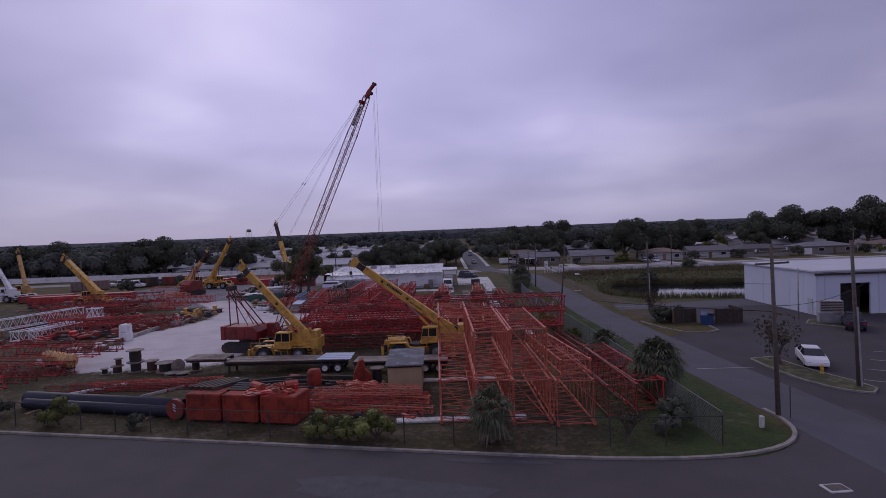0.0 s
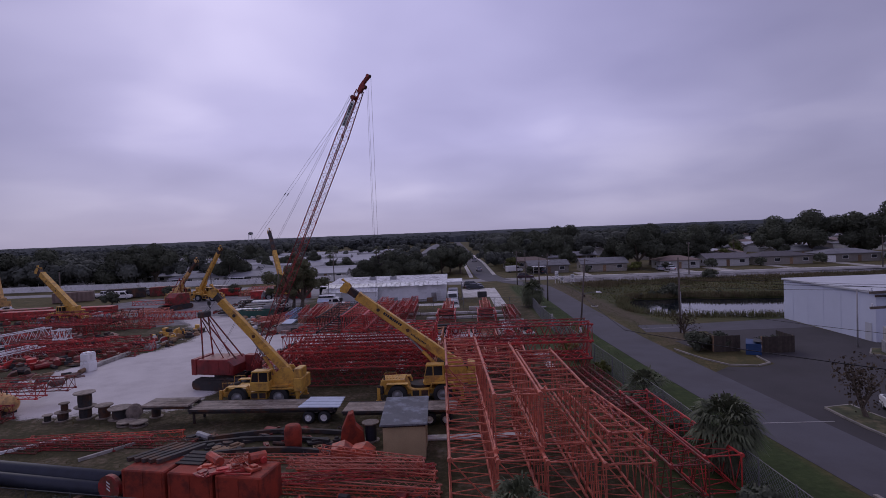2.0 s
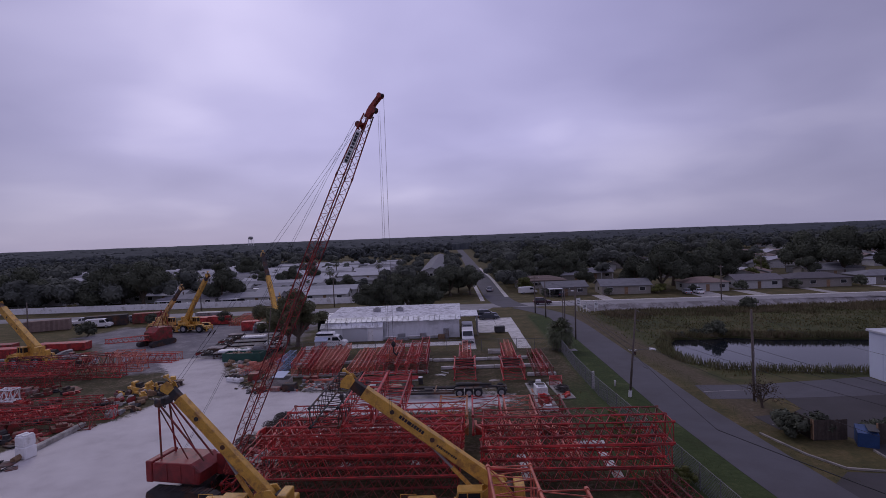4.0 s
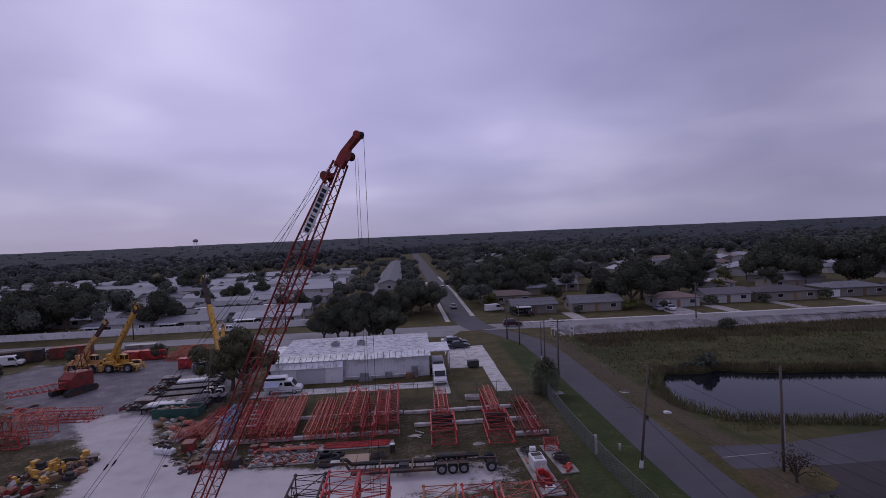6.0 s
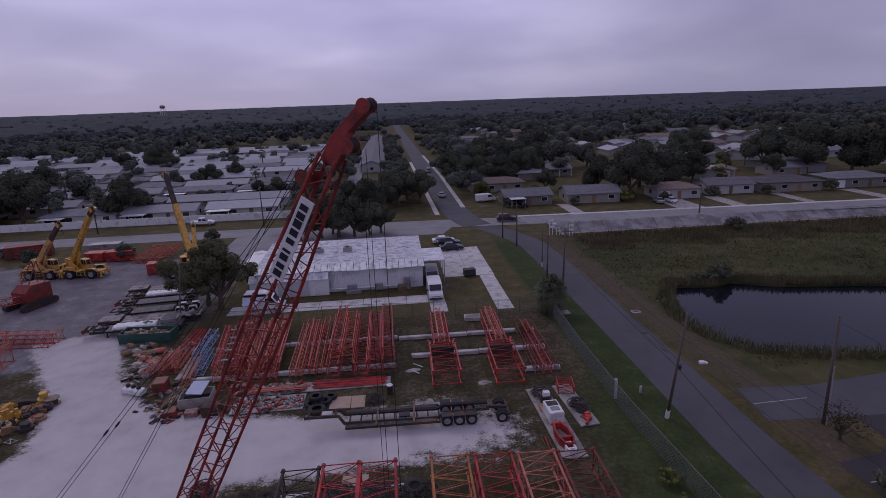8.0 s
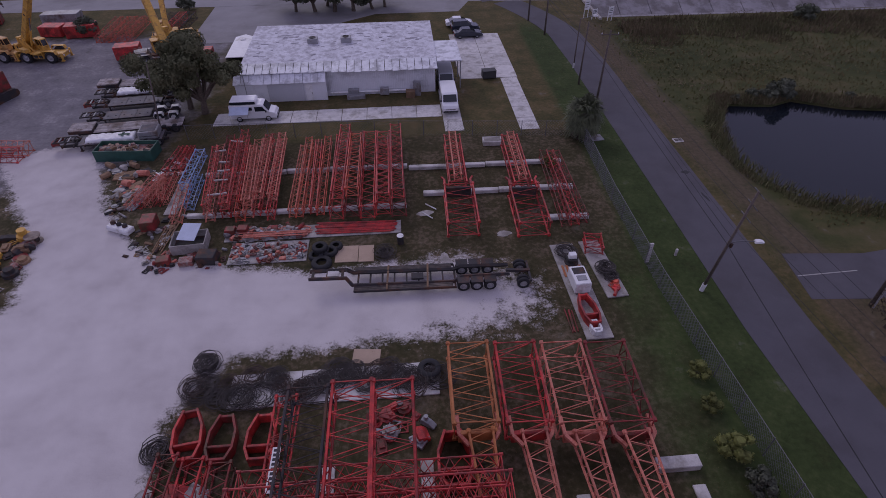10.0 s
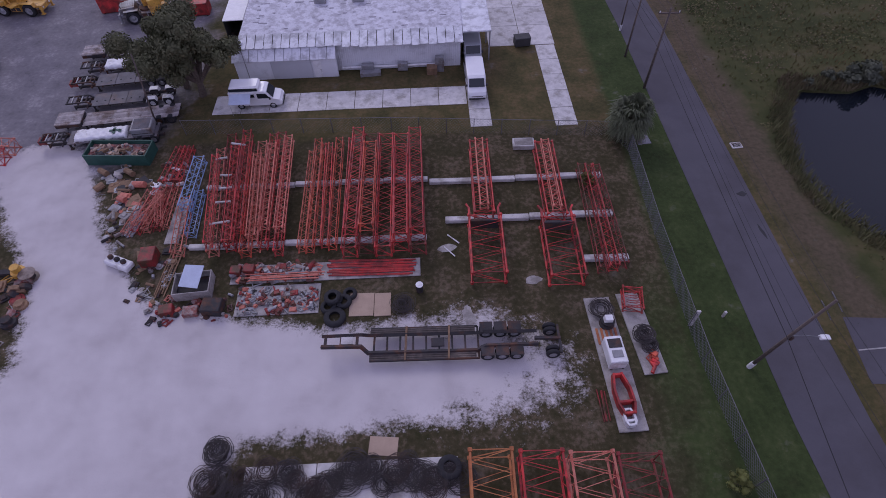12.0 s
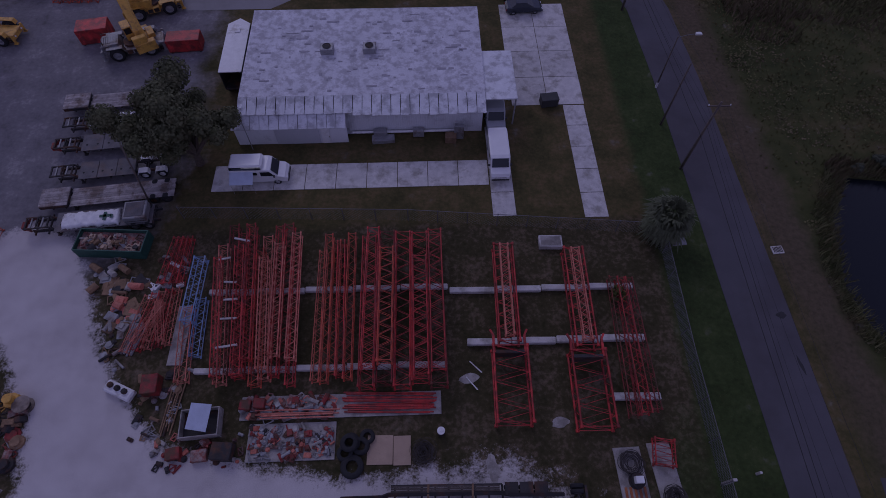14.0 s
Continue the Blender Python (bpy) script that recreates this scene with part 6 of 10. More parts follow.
warehouse()
b = Bag(); b.box(-1.3, -0.6, 0, 1.3, 0.6, 1.3, 0.05)
un = thing("cooling_unit", rot(46.3, 66.3, 0.13, -20), "grey louvred cooling unit on a slab", "cooling unit")
part("cabinet", b, M_STEEL, un)
b = Bag(); b.box(-1.2, -0.5, 1.3, 1.2, 0.5, 2.7, 0.05); part("louvre_box", b, M_POLE_C, un)
for i in range(6):
    b = Bag(); b.box(-1.1, -0.54, 1.45 + i * 0.2, 1.1, -0.505, 1.55 + i * 0.2); part("louvre", b, M_STEEL_DK, un)

# dumpster with its wooden screen
M_TIMBER_DK = mat("dark_fence_boards", (0.055, 0.042, 0.034), 0.9, vary=0.35, scale=3, rand=0.2)
for k, (x0, y0, x1, y1) in enumerate(((28.8, 69.9, 31.8, 70.05), (28.8, 70.1, 28.95, 72.6), (33.4, 68.6, 37.0, 68.75), (36.9, 68.8, 37.05, 72.0))):
    e = thing("screen_fence", rot(0, 0), "brown weathered board screen round the bins", "fence", "bin screen")
    L = max(x1 - x0, y1 - y0)
    n = int(L / 0.2)
    for i in range(n):
        b = Bag()
        if x1 - x0 > y1 - y0:
            b.box(x0 + i * 0.2, y0, 0.05, x0 + i * 0.2 + 0.185, y0 + 0.04, 1.85 + RND.uniform(-0.02, 0.02))
        else:
            b.box(x0, y0 + i * 0.2, 0.05, x0 + 0.04, y0 + i * 0.2 + 0.185, 1.85 + RND.uniform(-0.02, 0.02))
        part("board", b, M_TIMBER_DK, e)
    b = Bag()
    b.beam((x0, y0, 0.1), (x0, y0, 1.9), 0.1); part("post", b, M_TIMBER, e)
dm = thing("dumpster", rot(32.7, 68.9, 0, 62), "blue steel dumpster with raised lid", "dumpster")
b = Bag(); b.prism([(-0.9, 0.0), (-0.95, 1.2), (0.95, 1.4), (0.9, 0.0)], -0.75, 0.75); part("body", b, M_BLUE_BIN, dm)
b = Bag(); b.box(-0.95, -0.78, 1.42, 0.95, 0.0, 1.47); part("lid", b, M_FENCE_DK, dm)
for i, w in enumerate((0.3, 0.2, 0.35)):
    b = Bag(); b.box(-0.6 + i * 0.42, -0.775, 0.75, -0.6 + i * 0.42 + w * 0.8, -0.755, 0.95); part("label_bar", b, M_SIGNW, dm)


# ---- chain-link fences ----
def chain_fence(line, h, label, step=3.0, posts=M_FENCE_DK, cell=0.32, wire=0.007, infill=M_FENCE):
    e = thing("fence", rot(0, 0), label, "fence")
    for (x0, y0), (x1, y1) in zip(line, line[1:]):
        L = math.hypot(x1 - x0, y1 - y0)
        n = max(1, round(L / step))
        d = Vector(((x1 - x0) / L, (y1 - y0) / L, 0))
        o = Vector((x0, y0, 0))
        for i in range(n):
            b = Bag(); b.tube(o + d * L * i / n, o + d * L * i / n + Vector((0, 0, h + 0.06)), 0.04, 7); part("post", b, posts, e)
        b = Bag(); b.tube(o + Vector((0, 0, h)), o + d * L + Vector((0, 0, h)), 0.028, 6); part("top_rail", b, infill, e)
        b = Bag()
        k = 0.0
        while k < L + h:
            for sgn in (1, -1):
                a0, a1 = (k - h, k) if sgn > 0 else (k, k - h)
                lo, hi = 0.04, h
                p, q = a0, a1
                t0, t1 = 0.0, 1.0
                for val in (0.0, L):
                    if abs(q - p) > 1e-9:
                        t = (val - p) / (q - p)
                        if (val == 0.0) == (q > p):
                            t0 = max(t0, t)
                        else:
                            t1 = min(t1, t)
                if t1 - t0 > 0.02:
                    A = o + d * (p + (q - p) * t0) + Vector((0, 0, lo + (hi - lo) * t0))
                    B_ = o + d * (p + (q - p) * t1) + Vector((0, 0, lo + (hi - lo) * t1))
                    b.tube(A, B_, wire, 3, caps=False)
            k += cell
        w = part("wire_mesh", b, infill, e)
        w["kind"] = "stuff"
    b = Bag(); b.tube((*line[-1], 0), (*line[-1], h + 0.06), 0.04, 7); part("post", b, posts, e)
    return e


chain_fence([(-75, 47.6), (-40, 40.6), (-17.5, 35.9), (-2.6, 33.2), (9.7, 31.6), (16.1, 31.2)], 1.75, "dark chain-link fence along the street side of the yard", infill=M_FENCE_DK, cell=0.45, wire=0.006)
chain_fence([(16.1, 31.2), (15.7, 50), (14.8, 70), (14.0, 85), (14.0, 97.5), (14.4, 108.5), (13.3, 110.8)], 2.0, "galvanised chain-link fence beside the side road", posts=M_FENCE, cell=0.3, wire=0.012)
chain_fence([(13.3, 110.8), (-9.6, 113.0), (-31.5, 114.0)], 1.9, "chain-link fence between the boom yard and the workshop lawn", posts=M_FENCE, cell=0.36)
b = Bag(); b.box(-0.3, -0.03, 0, 0.3, 0.03, 0.0)
block_thing("gate_leaf", 14.05, 88.1, 14.35, 88.3, 0.0, 2.1, M_CONC_W, "pale plank leaning on the fence", "plank", 0)

# ---- utility poles, lamps and wires ----
def pole(x, y, h, label, tilt=(0, 0), arms=0, r=0.16, material=M_POLE, armdir=90, insul=3, conduit=False):
    e = thing("utility_pole", pose(x, y, 0, tilt[0], tilt[1], 0), label, "utility pole")
    b = Bag(); b.tube((0, 0, 0), (0, 0, h), r, 10, r * 0.65); part("shaft", b, material, e, "", True)
    for k in range(arms):
        z = h - 0.5 - k * 0.75
        dx, dy = math.cos(radians(armdir)), math.sin(radians(armdir))
        b = Bag(); b.beam((-dx * 1.1, -dy * 1.1, z), (dx * 1.1, dy * 1.1, z), 0.10, 0.12); a_ = part("cross_arm", b, M_POLE, e)
        for i in range(insul):
            t = -1 + 2 * i / (insul - 1)
            b = Bag(); b.lathe([(0.04, 0), (0.06, 0.06), (0.03, 0.1), (0.05, 0.16), (0.001, 0.18)], 8, "z", (dx * t, dy * t, z + 0.06)); part("insulator", b, M_LAMP, a_)
    if conduit:
        b = Bag(); b.tube((0.05, -r - 0.05, 0), (0.05, -r * 0.8 - 0.05, h * 0.55), 0.07, 7); part("conduit", b, M_POLE_C, e, "pale cable cover on the pole")
    return e


pole(21.9, 35.6, 11.4, "tall weathered wooden utility pole by the corner", (0, -1.5), 2, armdir=0)
pole(31.3, 41.2, 11.2, "tall leaning utility pole with a pale cable cover", (0, -2.5), 0, r=0.17, conduit=True)
pole(30.0, 81.5, 10.0, "tall grey utility pole on the lawn", (0, -1), 0, r=0.17, conduit=True)
pole(18.8, 118.6, 9.4, "wooden utility pole beside the side road", (0, 1.0), 1, armdir=0)
pole(18.2, 124.8, 8.4, "slim wooden utility pole beside the side road", (0, 0.5), 0, r=0.13)
pole(16.6, 151.5, 8.8, "wooden utility pole near the crossing", (0, 0), 1, armdir=0)
pole(17.9, 144.5, 8.4, "wooden utility pole near the crossing", (0, 0), 0)
pole(66.0, 163.5, 9.0, "wooden utility pole beside the canal road", (0, 0), 1)
pole(118.0, 161.5, 9.0, "wooden utility pole beside the canal road", (0, 0), 1)
pole(-36.5, 176.5, 9.5, "wooden utility pole by the park wall", (0, 0), 1)
pole(-75.0, 177.5, 9.5, "wooden utility pole by the park wall", (0, 0), 1)
pole(-86.5, 128, 9.0, "wooden utility pole at the yard's edge", (0, 0), 0)
pole(-35.0, 115.5, 8.5, "slim wooden pole leaning by the old trailers", (-4, 6), 0, r=0.1)
pole(44.9, 70.2, 6.5, "thin grey lamp pole before the warehouse", (0, 0), 0, r=0.1, material=M_POLE_C)


def street_lamp(x, y, h, a, label):
    e = thing("street_lamp", rot(x, y, 0, a), label, "street lamp")
    b = Bag(); b.tube((0, 0, 0), (0, 0, h), 0.10, 9, 0.07); part("pole", b, M_POLE, e, "", True)
    b = Bag(); b.tube((0, 0, 0), (0, 0, 0.75), 0.125, 9, 0.12); part("pole_base", b, M_WHITE, e, "white painted pole foot")
    b = Bag(); b.path([(0, 0, h - 0.15), (0.8, 0, h + 0.12), (1.75, 0, h + 0.28)], 0.035, 6); part("arm", b, M_FENCE, e)
    b = Bag(); b.prism([(1.7, h + 0.2), (1.75, h + 0.38), (2.15, h + 0.40), (2.4, h + 0.30), (2.35, h + 0.2)], -0.16, 0.16, 0.04); part("lamp_head", b, M_WHITE, e, "pale lamp head")
    return e




def lamp_pole(x, y, h, label):
    """Tall leaning pole: three dead-end insulator pairs with jumper loops, and a lamp arm."""
    e = thing("utility_pole", pose(x, y, 0, 3.4, 4.2, 0), label, "utility pole")
    b = Bag(); b.tube((0, 0, 0), (0, 0, h), 0.14, 10, 0.09); part("shaft", b, M_POLE, e, "", True)
    b = Bag(); b.tube((0, 0, 0), (0, 0, 0.75), 0.19, 10, 0.185); part("pole_foot", b, M_WHITE, e, "white painted pole foot")
    for z in (h - 2.3, h - 1.2, h - 0.15):
        for s in (-1, 1):
            b = Bag(); b.tube((0.14, s * 0.1, z), (0.14, s * 0.7, z), 0.022, 6)
            for k in range(4):
                b.tube((0.14, s * (0.22 + k * 0.11), z), (0.14, s * (0.27 + k * 0.11), z), 0.042, 8)
            part("insulator", b, M_FENCE, e, "pale insulator string")
        b = Bag(); b.path([(0.14 + 0.34 * math.sin(math.pi * i / 8), -0.7 + 1.4 * i / 8, z - 0.28 * math.sin(math.pi * i / 8)) for i in range(9)], 0.014, 4); part("jumper_loop", b, M_CABLE, e)
    b = Bag(); b.path([(0.1, 0, 5.35), (0.8, -0.1, 5.6), (1.75, -0.3, 5.75)], 0.035, 6); part("lamp_arm", b, M_FENCE, e)
    b = Bag(); b.prism([(1.7, 5.66), (1.75, 5.84), (2.15, 5.86), (2.45, 5.76), (2.4, 5.66)], -0.5, -0.16, 0.04); part("lamp_head", b, M_WHITE, e, "pale lamp head")
    b = Bag(); b.box(0.12, -0.16, 4.9, 0.34, 0.16, 5.3, 0.03); part("splice_box", b, M_STEEL_DK, e)
    return e


lamp_pole(17.4, 84.4, 10.2, "tall leaning wooden pole with insulators and a lamp arm")
street_lamp(19.0, 130.5, 7.0, 0, "street lamp beside the side road")


def wires(name, pts, sag, r, label):
    b = Bag()
    for p, q in zip(pts, pts[1:]):
        p, q = Vector(p), Vector(q)
        b.path([p.lerp(q, t / 8) - Vector((0, 0, sag * 4 * (t / 8) * (1 - t / 8))) for t in range(9)], r, 3)
    return tagged(part(name, b, M_CABLE), label, "overhead cable")


for k, (dx, z) in enumerate(((-1.0, 11.0), (0, 11.1), (1.0, 11.0), (0.0, 8.8))):
    zp = (7.85, 8.95, 10.0, 6.4)[k]
    wires("overhead_cable", [(21.5 + dx, 35.6, z), (17.5 + zp * 0.073, 84.4 - zp * 0.06, zp), (18.7 + dx * 0.9, 118.6, z * 0.82), (16.6 + dx * 0.9, 151.5, z * 0.77)], 0.5, 0.014, "thin cable strung between utility poles")
wires("thick_cable", [(21.7, 35.6, 7.0), (16.3, 61, 4.6), (17.5, 84.1, 5.4), (18.4, 118.6, 5.7), (18.1, 124.8, 5.8), (16.6, 151.5, 6.2)], 0.12, 0.032, "thick black bundled cable strung low along the road")
wires("thick_cable", [(17.7, 84.1, 5.9), (18.9, 118.6, 6.3), (16.7, 151.5, 6.6)], 0.25, 0.026, "black bundled cable ending at the lamp pole")
wires("overhead_cable", [(21.5, 35.6, 7.4), (31.8, 41.2, 7.9)], 0.5, 0.02, "thick black cable strung across the lot")
wires("overhead_cable", [(31.8, 41.2, 10.4), (30.3, 81.5, 9.2)], 1.0, 0.014, "thin black cable strung between utility poles")
for z in (8.8, 8.2):
    wires("overhead_cable", [(16.6, 151.5, z), (66, 163.5, z), (118, 161.5, z), (230, 157, z)], 1.0, 0.012, "thin black cable strung along the canal road")
# insulated cross arms seen over the field
for x, y, w, lab in ((19.8, 33.8, 0.25, "small white utility marker post on the corner lawn"), (17.0, 88.8, 0.2, "small white marker post on the verge")):
    e = block_thing("marker_post", x - w / 2, y - w / 2, x + w / 2, y + w / 2, 0, 0.75, M_CONC_W, lab, "marker post", 10, 0.03)
e = thing("fire_hydrant", rot(30.9, 44.8, 0.13), "small yellow fire hydrant on the lawn island", "hydrant")
b = Bag(); b.lathe([(0.16, 0), (0.16, 0.06), (0.11, 0.08), (0.11, 0.55), (0.15, 0.58), (0.13, 0.68), (0.05, 0.76), (0.001, 0.78)], 12); part("barrel", b, M_CRANE_Y, e)
for s in (-1, 1):
    b = Bag(); b.tube((0, s * 0.08, 0.42), (0, s * 0.2, 0.42), 0.06, 8); part("nozzle", b, M_CRANE_Y, e)
b = Bag(); b.tube((22.5, 35.3, 0), (22.5, 35.3, 2.1), 0.03, 6); tagged(part("sign_post", b, M_STEEL_DK), "thin dark metal sign post at the corner", "sign post")
b = Bag()
# white boards by the canal head
for k, (x, y, h) in enumerate(((26.9, 151.8, 3.2), (28.2, 151.2, 1.7), (30.6, 150.0, 2.4))):
    e = thing("sign_board", rot(x, y, 0, 20), "white sign board on posts by the canal", "sign", "canal boards")
    b = Bag(); b.box(-0.5, -0.03, h * 0.45, 0.5, 0.03, h); part("board", b, M_SIGNW, e)
    for s in (-0.42, 0.42):
        b = Bag(); b.box(s - 0.05, 0.031, 0, s + 0.05, 0.12, h); part("post", b, M_WHITE, e)
    for i in range(3):
        b = Bag(); b.box(-0.4, -0.045, h * 0.58 + i * h * 0.12, 0.25 + 0.1 * (i % 2), -0.032, h * 0.58 + i * h * 0.12 + 0.1); part("lettering_bar", b, M_SIGNB, e)

# ---- houses ----
def gable(b, x0, x1, y0, y1, z, h, o, t=0.15):
    """A gable roof with the ridge along x, overhang o."""
    ym = (y0 + y1) / 2
    xa, xb, ya, yb = x0 - o, x1 + o, y0 - o, y1 + o
    drop = h * o / ((y1 - y0) / 2)
    top = [(xa, ya, z - drop), (xb, ya, z - drop), (xa, ym, z + h), (xb, ym, z + h), (xa, yb, z - drop), (xb, yb, z - drop)]
    b.add(top + [(x, y, q - t) for x, y, q in top],
          [(0, 1, 3, 2), (2, 3, 5, 4), (7, 6, 8, 9), (9, 8, 10, 11), (0, 6, 7, 1), (4, 5, 11, 10), (0, 2, 8, 6), (2, 4, 10, 8), (1, 7, 9, 3), (3, 9, 11, 5)])
    return b


def hip(b, x0, x1, y0, y1, z, h, o, t=0.15):
    xa, xb, ya, yb = x0 - o, x1 + o, y0 - o, y1 + o
    ym, r = (ya + yb) / 2, (yb - ya) / 2
    top = [(xa, ya, z), (xb, ya, z), (xb, yb, z), (xa, yb, z), (xa + r, ym, z + h), (xb - r, ym, z + h)]
    b.add(top + [(x, y, z - t) for x, y, q in top[:4]], [(0, 1, 5, 4), (1, 2, 5), (2, 3, 4, 5), (3, 0, 4), (0, 6, 7, 1), (1, 7, 8, 2), (2, 8, 9, 3), (3, 9, 6, 0), (9, 8, 7, 6)])
    return b


def house(x, y, a, w, d, h, wall_m, roof_m, label, style="hip", garage=False, carport=False, category="house", group="", rise=1.3, porch=False, plain=False):
    """A one-storey house, its front along -y, round its own middle."""
    e = thing("house", rot(x, y, 0, a), label, category, group)
    x0, x1, y0, y1 = -w / 2, w / 2, -d / 2, d / 2
    b = Bag(); b.box(x0, y0, 0, x1, y1, h); walls = part("wall", b, wall_m, e)
    b = Bag(); (hip if style == "hip" else gable)(b, x0, x1, y0, y1, h + 0.02, rise, 0.5); part("roof", b, roof_m, e)
    if style == "gable":
        for xx in (x0, x1 - 0.15):
            b = Bag(); b.add([(xx, y0, h), (xx, y1, h), (xx, 0, h + rise - 0.1), (xx + 0.15, y0, h), (xx + 0.15, y1, h), (xx + 0.15, 0, h + rise - 0.1)], [(0, 1, 2), (3, 5, 4), (0, 3, 4, 1), (1, 4, 5, 2), (2, 5, 3, 0)]); part("gable_wall", b, wall_m, e)
    n = 2 if plain else max(2, int(w / 4.0))
    for i in range(n):
        xc = x0 + w * (i + 0.5) / n
        if garage and i == 0:
            b = Bag(); b.box(xc - 1.3, y0 - 0.06, 0.02, xc + 1.3, y0 - 0.004, 2.15, 0.02); part("garage_door", b, M_WHITE, e)
            continue
        if i == n // 2:
            b = Bag(); b.box(xc - 0.5, y0 - 0.06, 0.02, xc + 0.5, y0 - 0.004, 2.1, 0.02); dd = part("door", b, M_TIMBER, e)
            continue
        b = Bag(); b.box(xc - 0.85, y0 - 0.05, 0.95, xc + 0.85, y0 - 0.004, 2.1); wnd = part("window", b, M_WHITE, e)
        b = Bag(); b.box(xc - 0.77, y0 - 0.075, 1.03, xc + 0.77, y0 - 0.052, 2.02); part("pane", b, G_DARK, wnd)
    for s, xx in () if plain else ((-1, x0), (1, x1)):
        b = Bag(); b.box(min(xx + s * 0.004, xx + s * 0.05), -0.6, 1.0, max(xx + s * 0.004, xx + s * 0.05), 0.6, 2.0); part("window", b, G_DARK, e)
    if carport:
        b = Bag(); b.box(x0 + 0.6, y0 - 3.2, h - 0.35, x0 + 0.6 + w * 0.32, y0 - 0.01, h - 0.25, 0.02); part("carport_roof", b, M_ROOF_M, e)
        for px in (x0 + 0.8, x0 + 0.4 + w * 0.32):
            b = Bag(); b.box(px - 0.05, y0 - 3.0, 0, px + 0.05, y0 - 2.9, h - 0.35); part("carport_post", b, M_WHITE, e)
        b = Bag(); b.box(x0 + 0.8, y0 - 0.05, 0.3, x0 + 0.3 + w * 0.32, y0 - 0.006, 2.0); part("screen_porch", b, G_DARK, e)
    if porch:
        for i in range(5):
            b = Bag(); b.box(x0 + 0.5 + i * (w - 1) / 4 - 0.08, y0 - 1.7, 0, x0 + 0.5 + i * (w - 1) / 4 + 0.08, y0 - 1.55, h - 0.15); part("porch_post", b, M_WHITE, e)
        b = Bag(); b.box(x0, y0 - 1.9, h - 0.15, x1, y0 - 0.52, h - 0.02); part("porch_roof", b, roof_m, e)
    return e


# the houses along the through road
for x, y, a, w, d, wm, rm, lab, kw in (
        (30.4, 188.5, 2, 12.5, 9, M_STUCCO, M_ROOF_G, "low house with a grey roof and a carport", dict(style="gable", carport=True)),
        (48.0, 187.5, -2, 14, 9, M_STUCCO, M_ROOF_G, "low house with a pale grey shingle roof", dict(style="gable", rise=1.5)),
        (71.5, 187.0, -3, 12, 9, M_STUCCO_W, M_ROOF_BR, "white house with a brown roof and a garage", dict(garage=True)),
        (88.0, 190.0, -3, 13, 9, M_STUCCO_W, M_ROOF_DK, "white house with a dark gabled roof", dict(style="gable")),
        (105.0, 189.0, -4, 17, 10, M_STUCCO, M_ROOF_DK, "long house with a dark grey hipped roof", dict()),
        (127.0, 190.0, -4, 17, 10, M_STUCCO, M_ROOF_G, "long house with a grey hipped roof", dict(garage=True)),
        (150.0, 188.5, -4, 15, 10, M_STUCCO_W, M_ROOF_BR, "house with a brown hipped roof", dict(garage=True)),
        (172.0, 187.0, -5, 16, 10, M_STUCCO, M_ROOF_G, "low house with a grey hipped roof", dict()),
        (194.0, 186.0, -5, 15, 10, M_STUCCO_W, M_ROOF_DK, "low house with a dark hipped roof", dict(garage=True)),
        (27.0, 212.0, 0, 16, 9, M_STUCCO, M_ROOF_BR, "brown-roofed house behind the corner plot", dict()),
        (50.0, 240.0, 0, 18, 10, M_STUCCO, M_ROOF_G, "grey-roofed house with white porch columns", dict(style="gable", porch=True))):
    house(x, y, a, w, d, 2.7, wm, rm, lab, **kw)
for x, w in ((37.8, 3.4), (64.5, 7.0), (78.5, 4.0), (97.5, 3.2), (118.5, 4.0), (139, 3.5), (160, 3.5), (183, 3.5)):
    slab("driveway", [(x, 170.2 - 0.035 * (x - 30)), (x + w, 170.2 - 0.035 * (x - 30)), (x + w, 183.5), (x, 183.5)], 0.02, M_CONC, "pale concrete driveway to a house", "driveway", 0.05)
ribbon("pavement_canal", [(22, 171.6), (60, 169.9), (110, 168.4), (240, 164)], 1.3, 0.05, M_CONC_W, "narrow pale pavement along the houses", "pavement")
ribbon("pavement_north", [(13.2, 186), (13.5, 250), (12, 330)], 1.2, 0.05, M_CONC_W, "narrow pale pavement along the street", "pavement")
ribbon("pavement_west", [(5.6, 178), (5.4, 200), (4.4, 300)], 1.2, 0.05, M_CONC_W, "narrow pale pavement along the street", "pavement")

# the park of low homes behind its white wall
x = -150.0
wall_w = thing("wall_park", rot(0, 0), "long white rendered boundary wall of the home park", "wall", kind="structure")
while x < -30:
    b = Bag(); b.box(x, 184.6, 0, x + 5.86, 184.85, 1.8); b.box(x + 5.87, 184.5, 0, x + 6.13, 184.95, 1.95); part("wall_panel", b, M_WHITE, wall_w)
    x += 6.14
rr = random.Random(11)
PARK = []
for row in range(13):
    y = 193 + row * 15.2 + (row // 2) * 2.5
    x = -34 - rr.uniform(0, 3)
    while x > -165 - row * 9:
        w = rr.uniform(15, 21)
        PARK.append((x - w / 2, y + rr.uniform(-1, 1), w, row > 3))
        x -= w + rr.uniform(1.2, 4.0)
proto = {}
for x, y, w, far_row in PARK:
    if rr.random() < 0.07 or (y < 200 and x < -100):
        continue
    k = (round(w / 2) * 2, rr.randrange(3), far_row)
    if k not in proto:
        proto[k] = house(x, y, 0, k[0], rr.choice((7.4, 8.2)), 2.5, M_STUCCO_W, M_ROOF_MH if k[1] else M_ROOF_G, "low white home with a pale grey roof", "gable" if k[1] else "hip", carport=k[1] != 2 and not far_row, plain=far_row, group="home park", rise=1.15, category="house")
    else:
        copy_thing(proto[k], rot(x, y, 0, rr.uniform(-1, 1)))
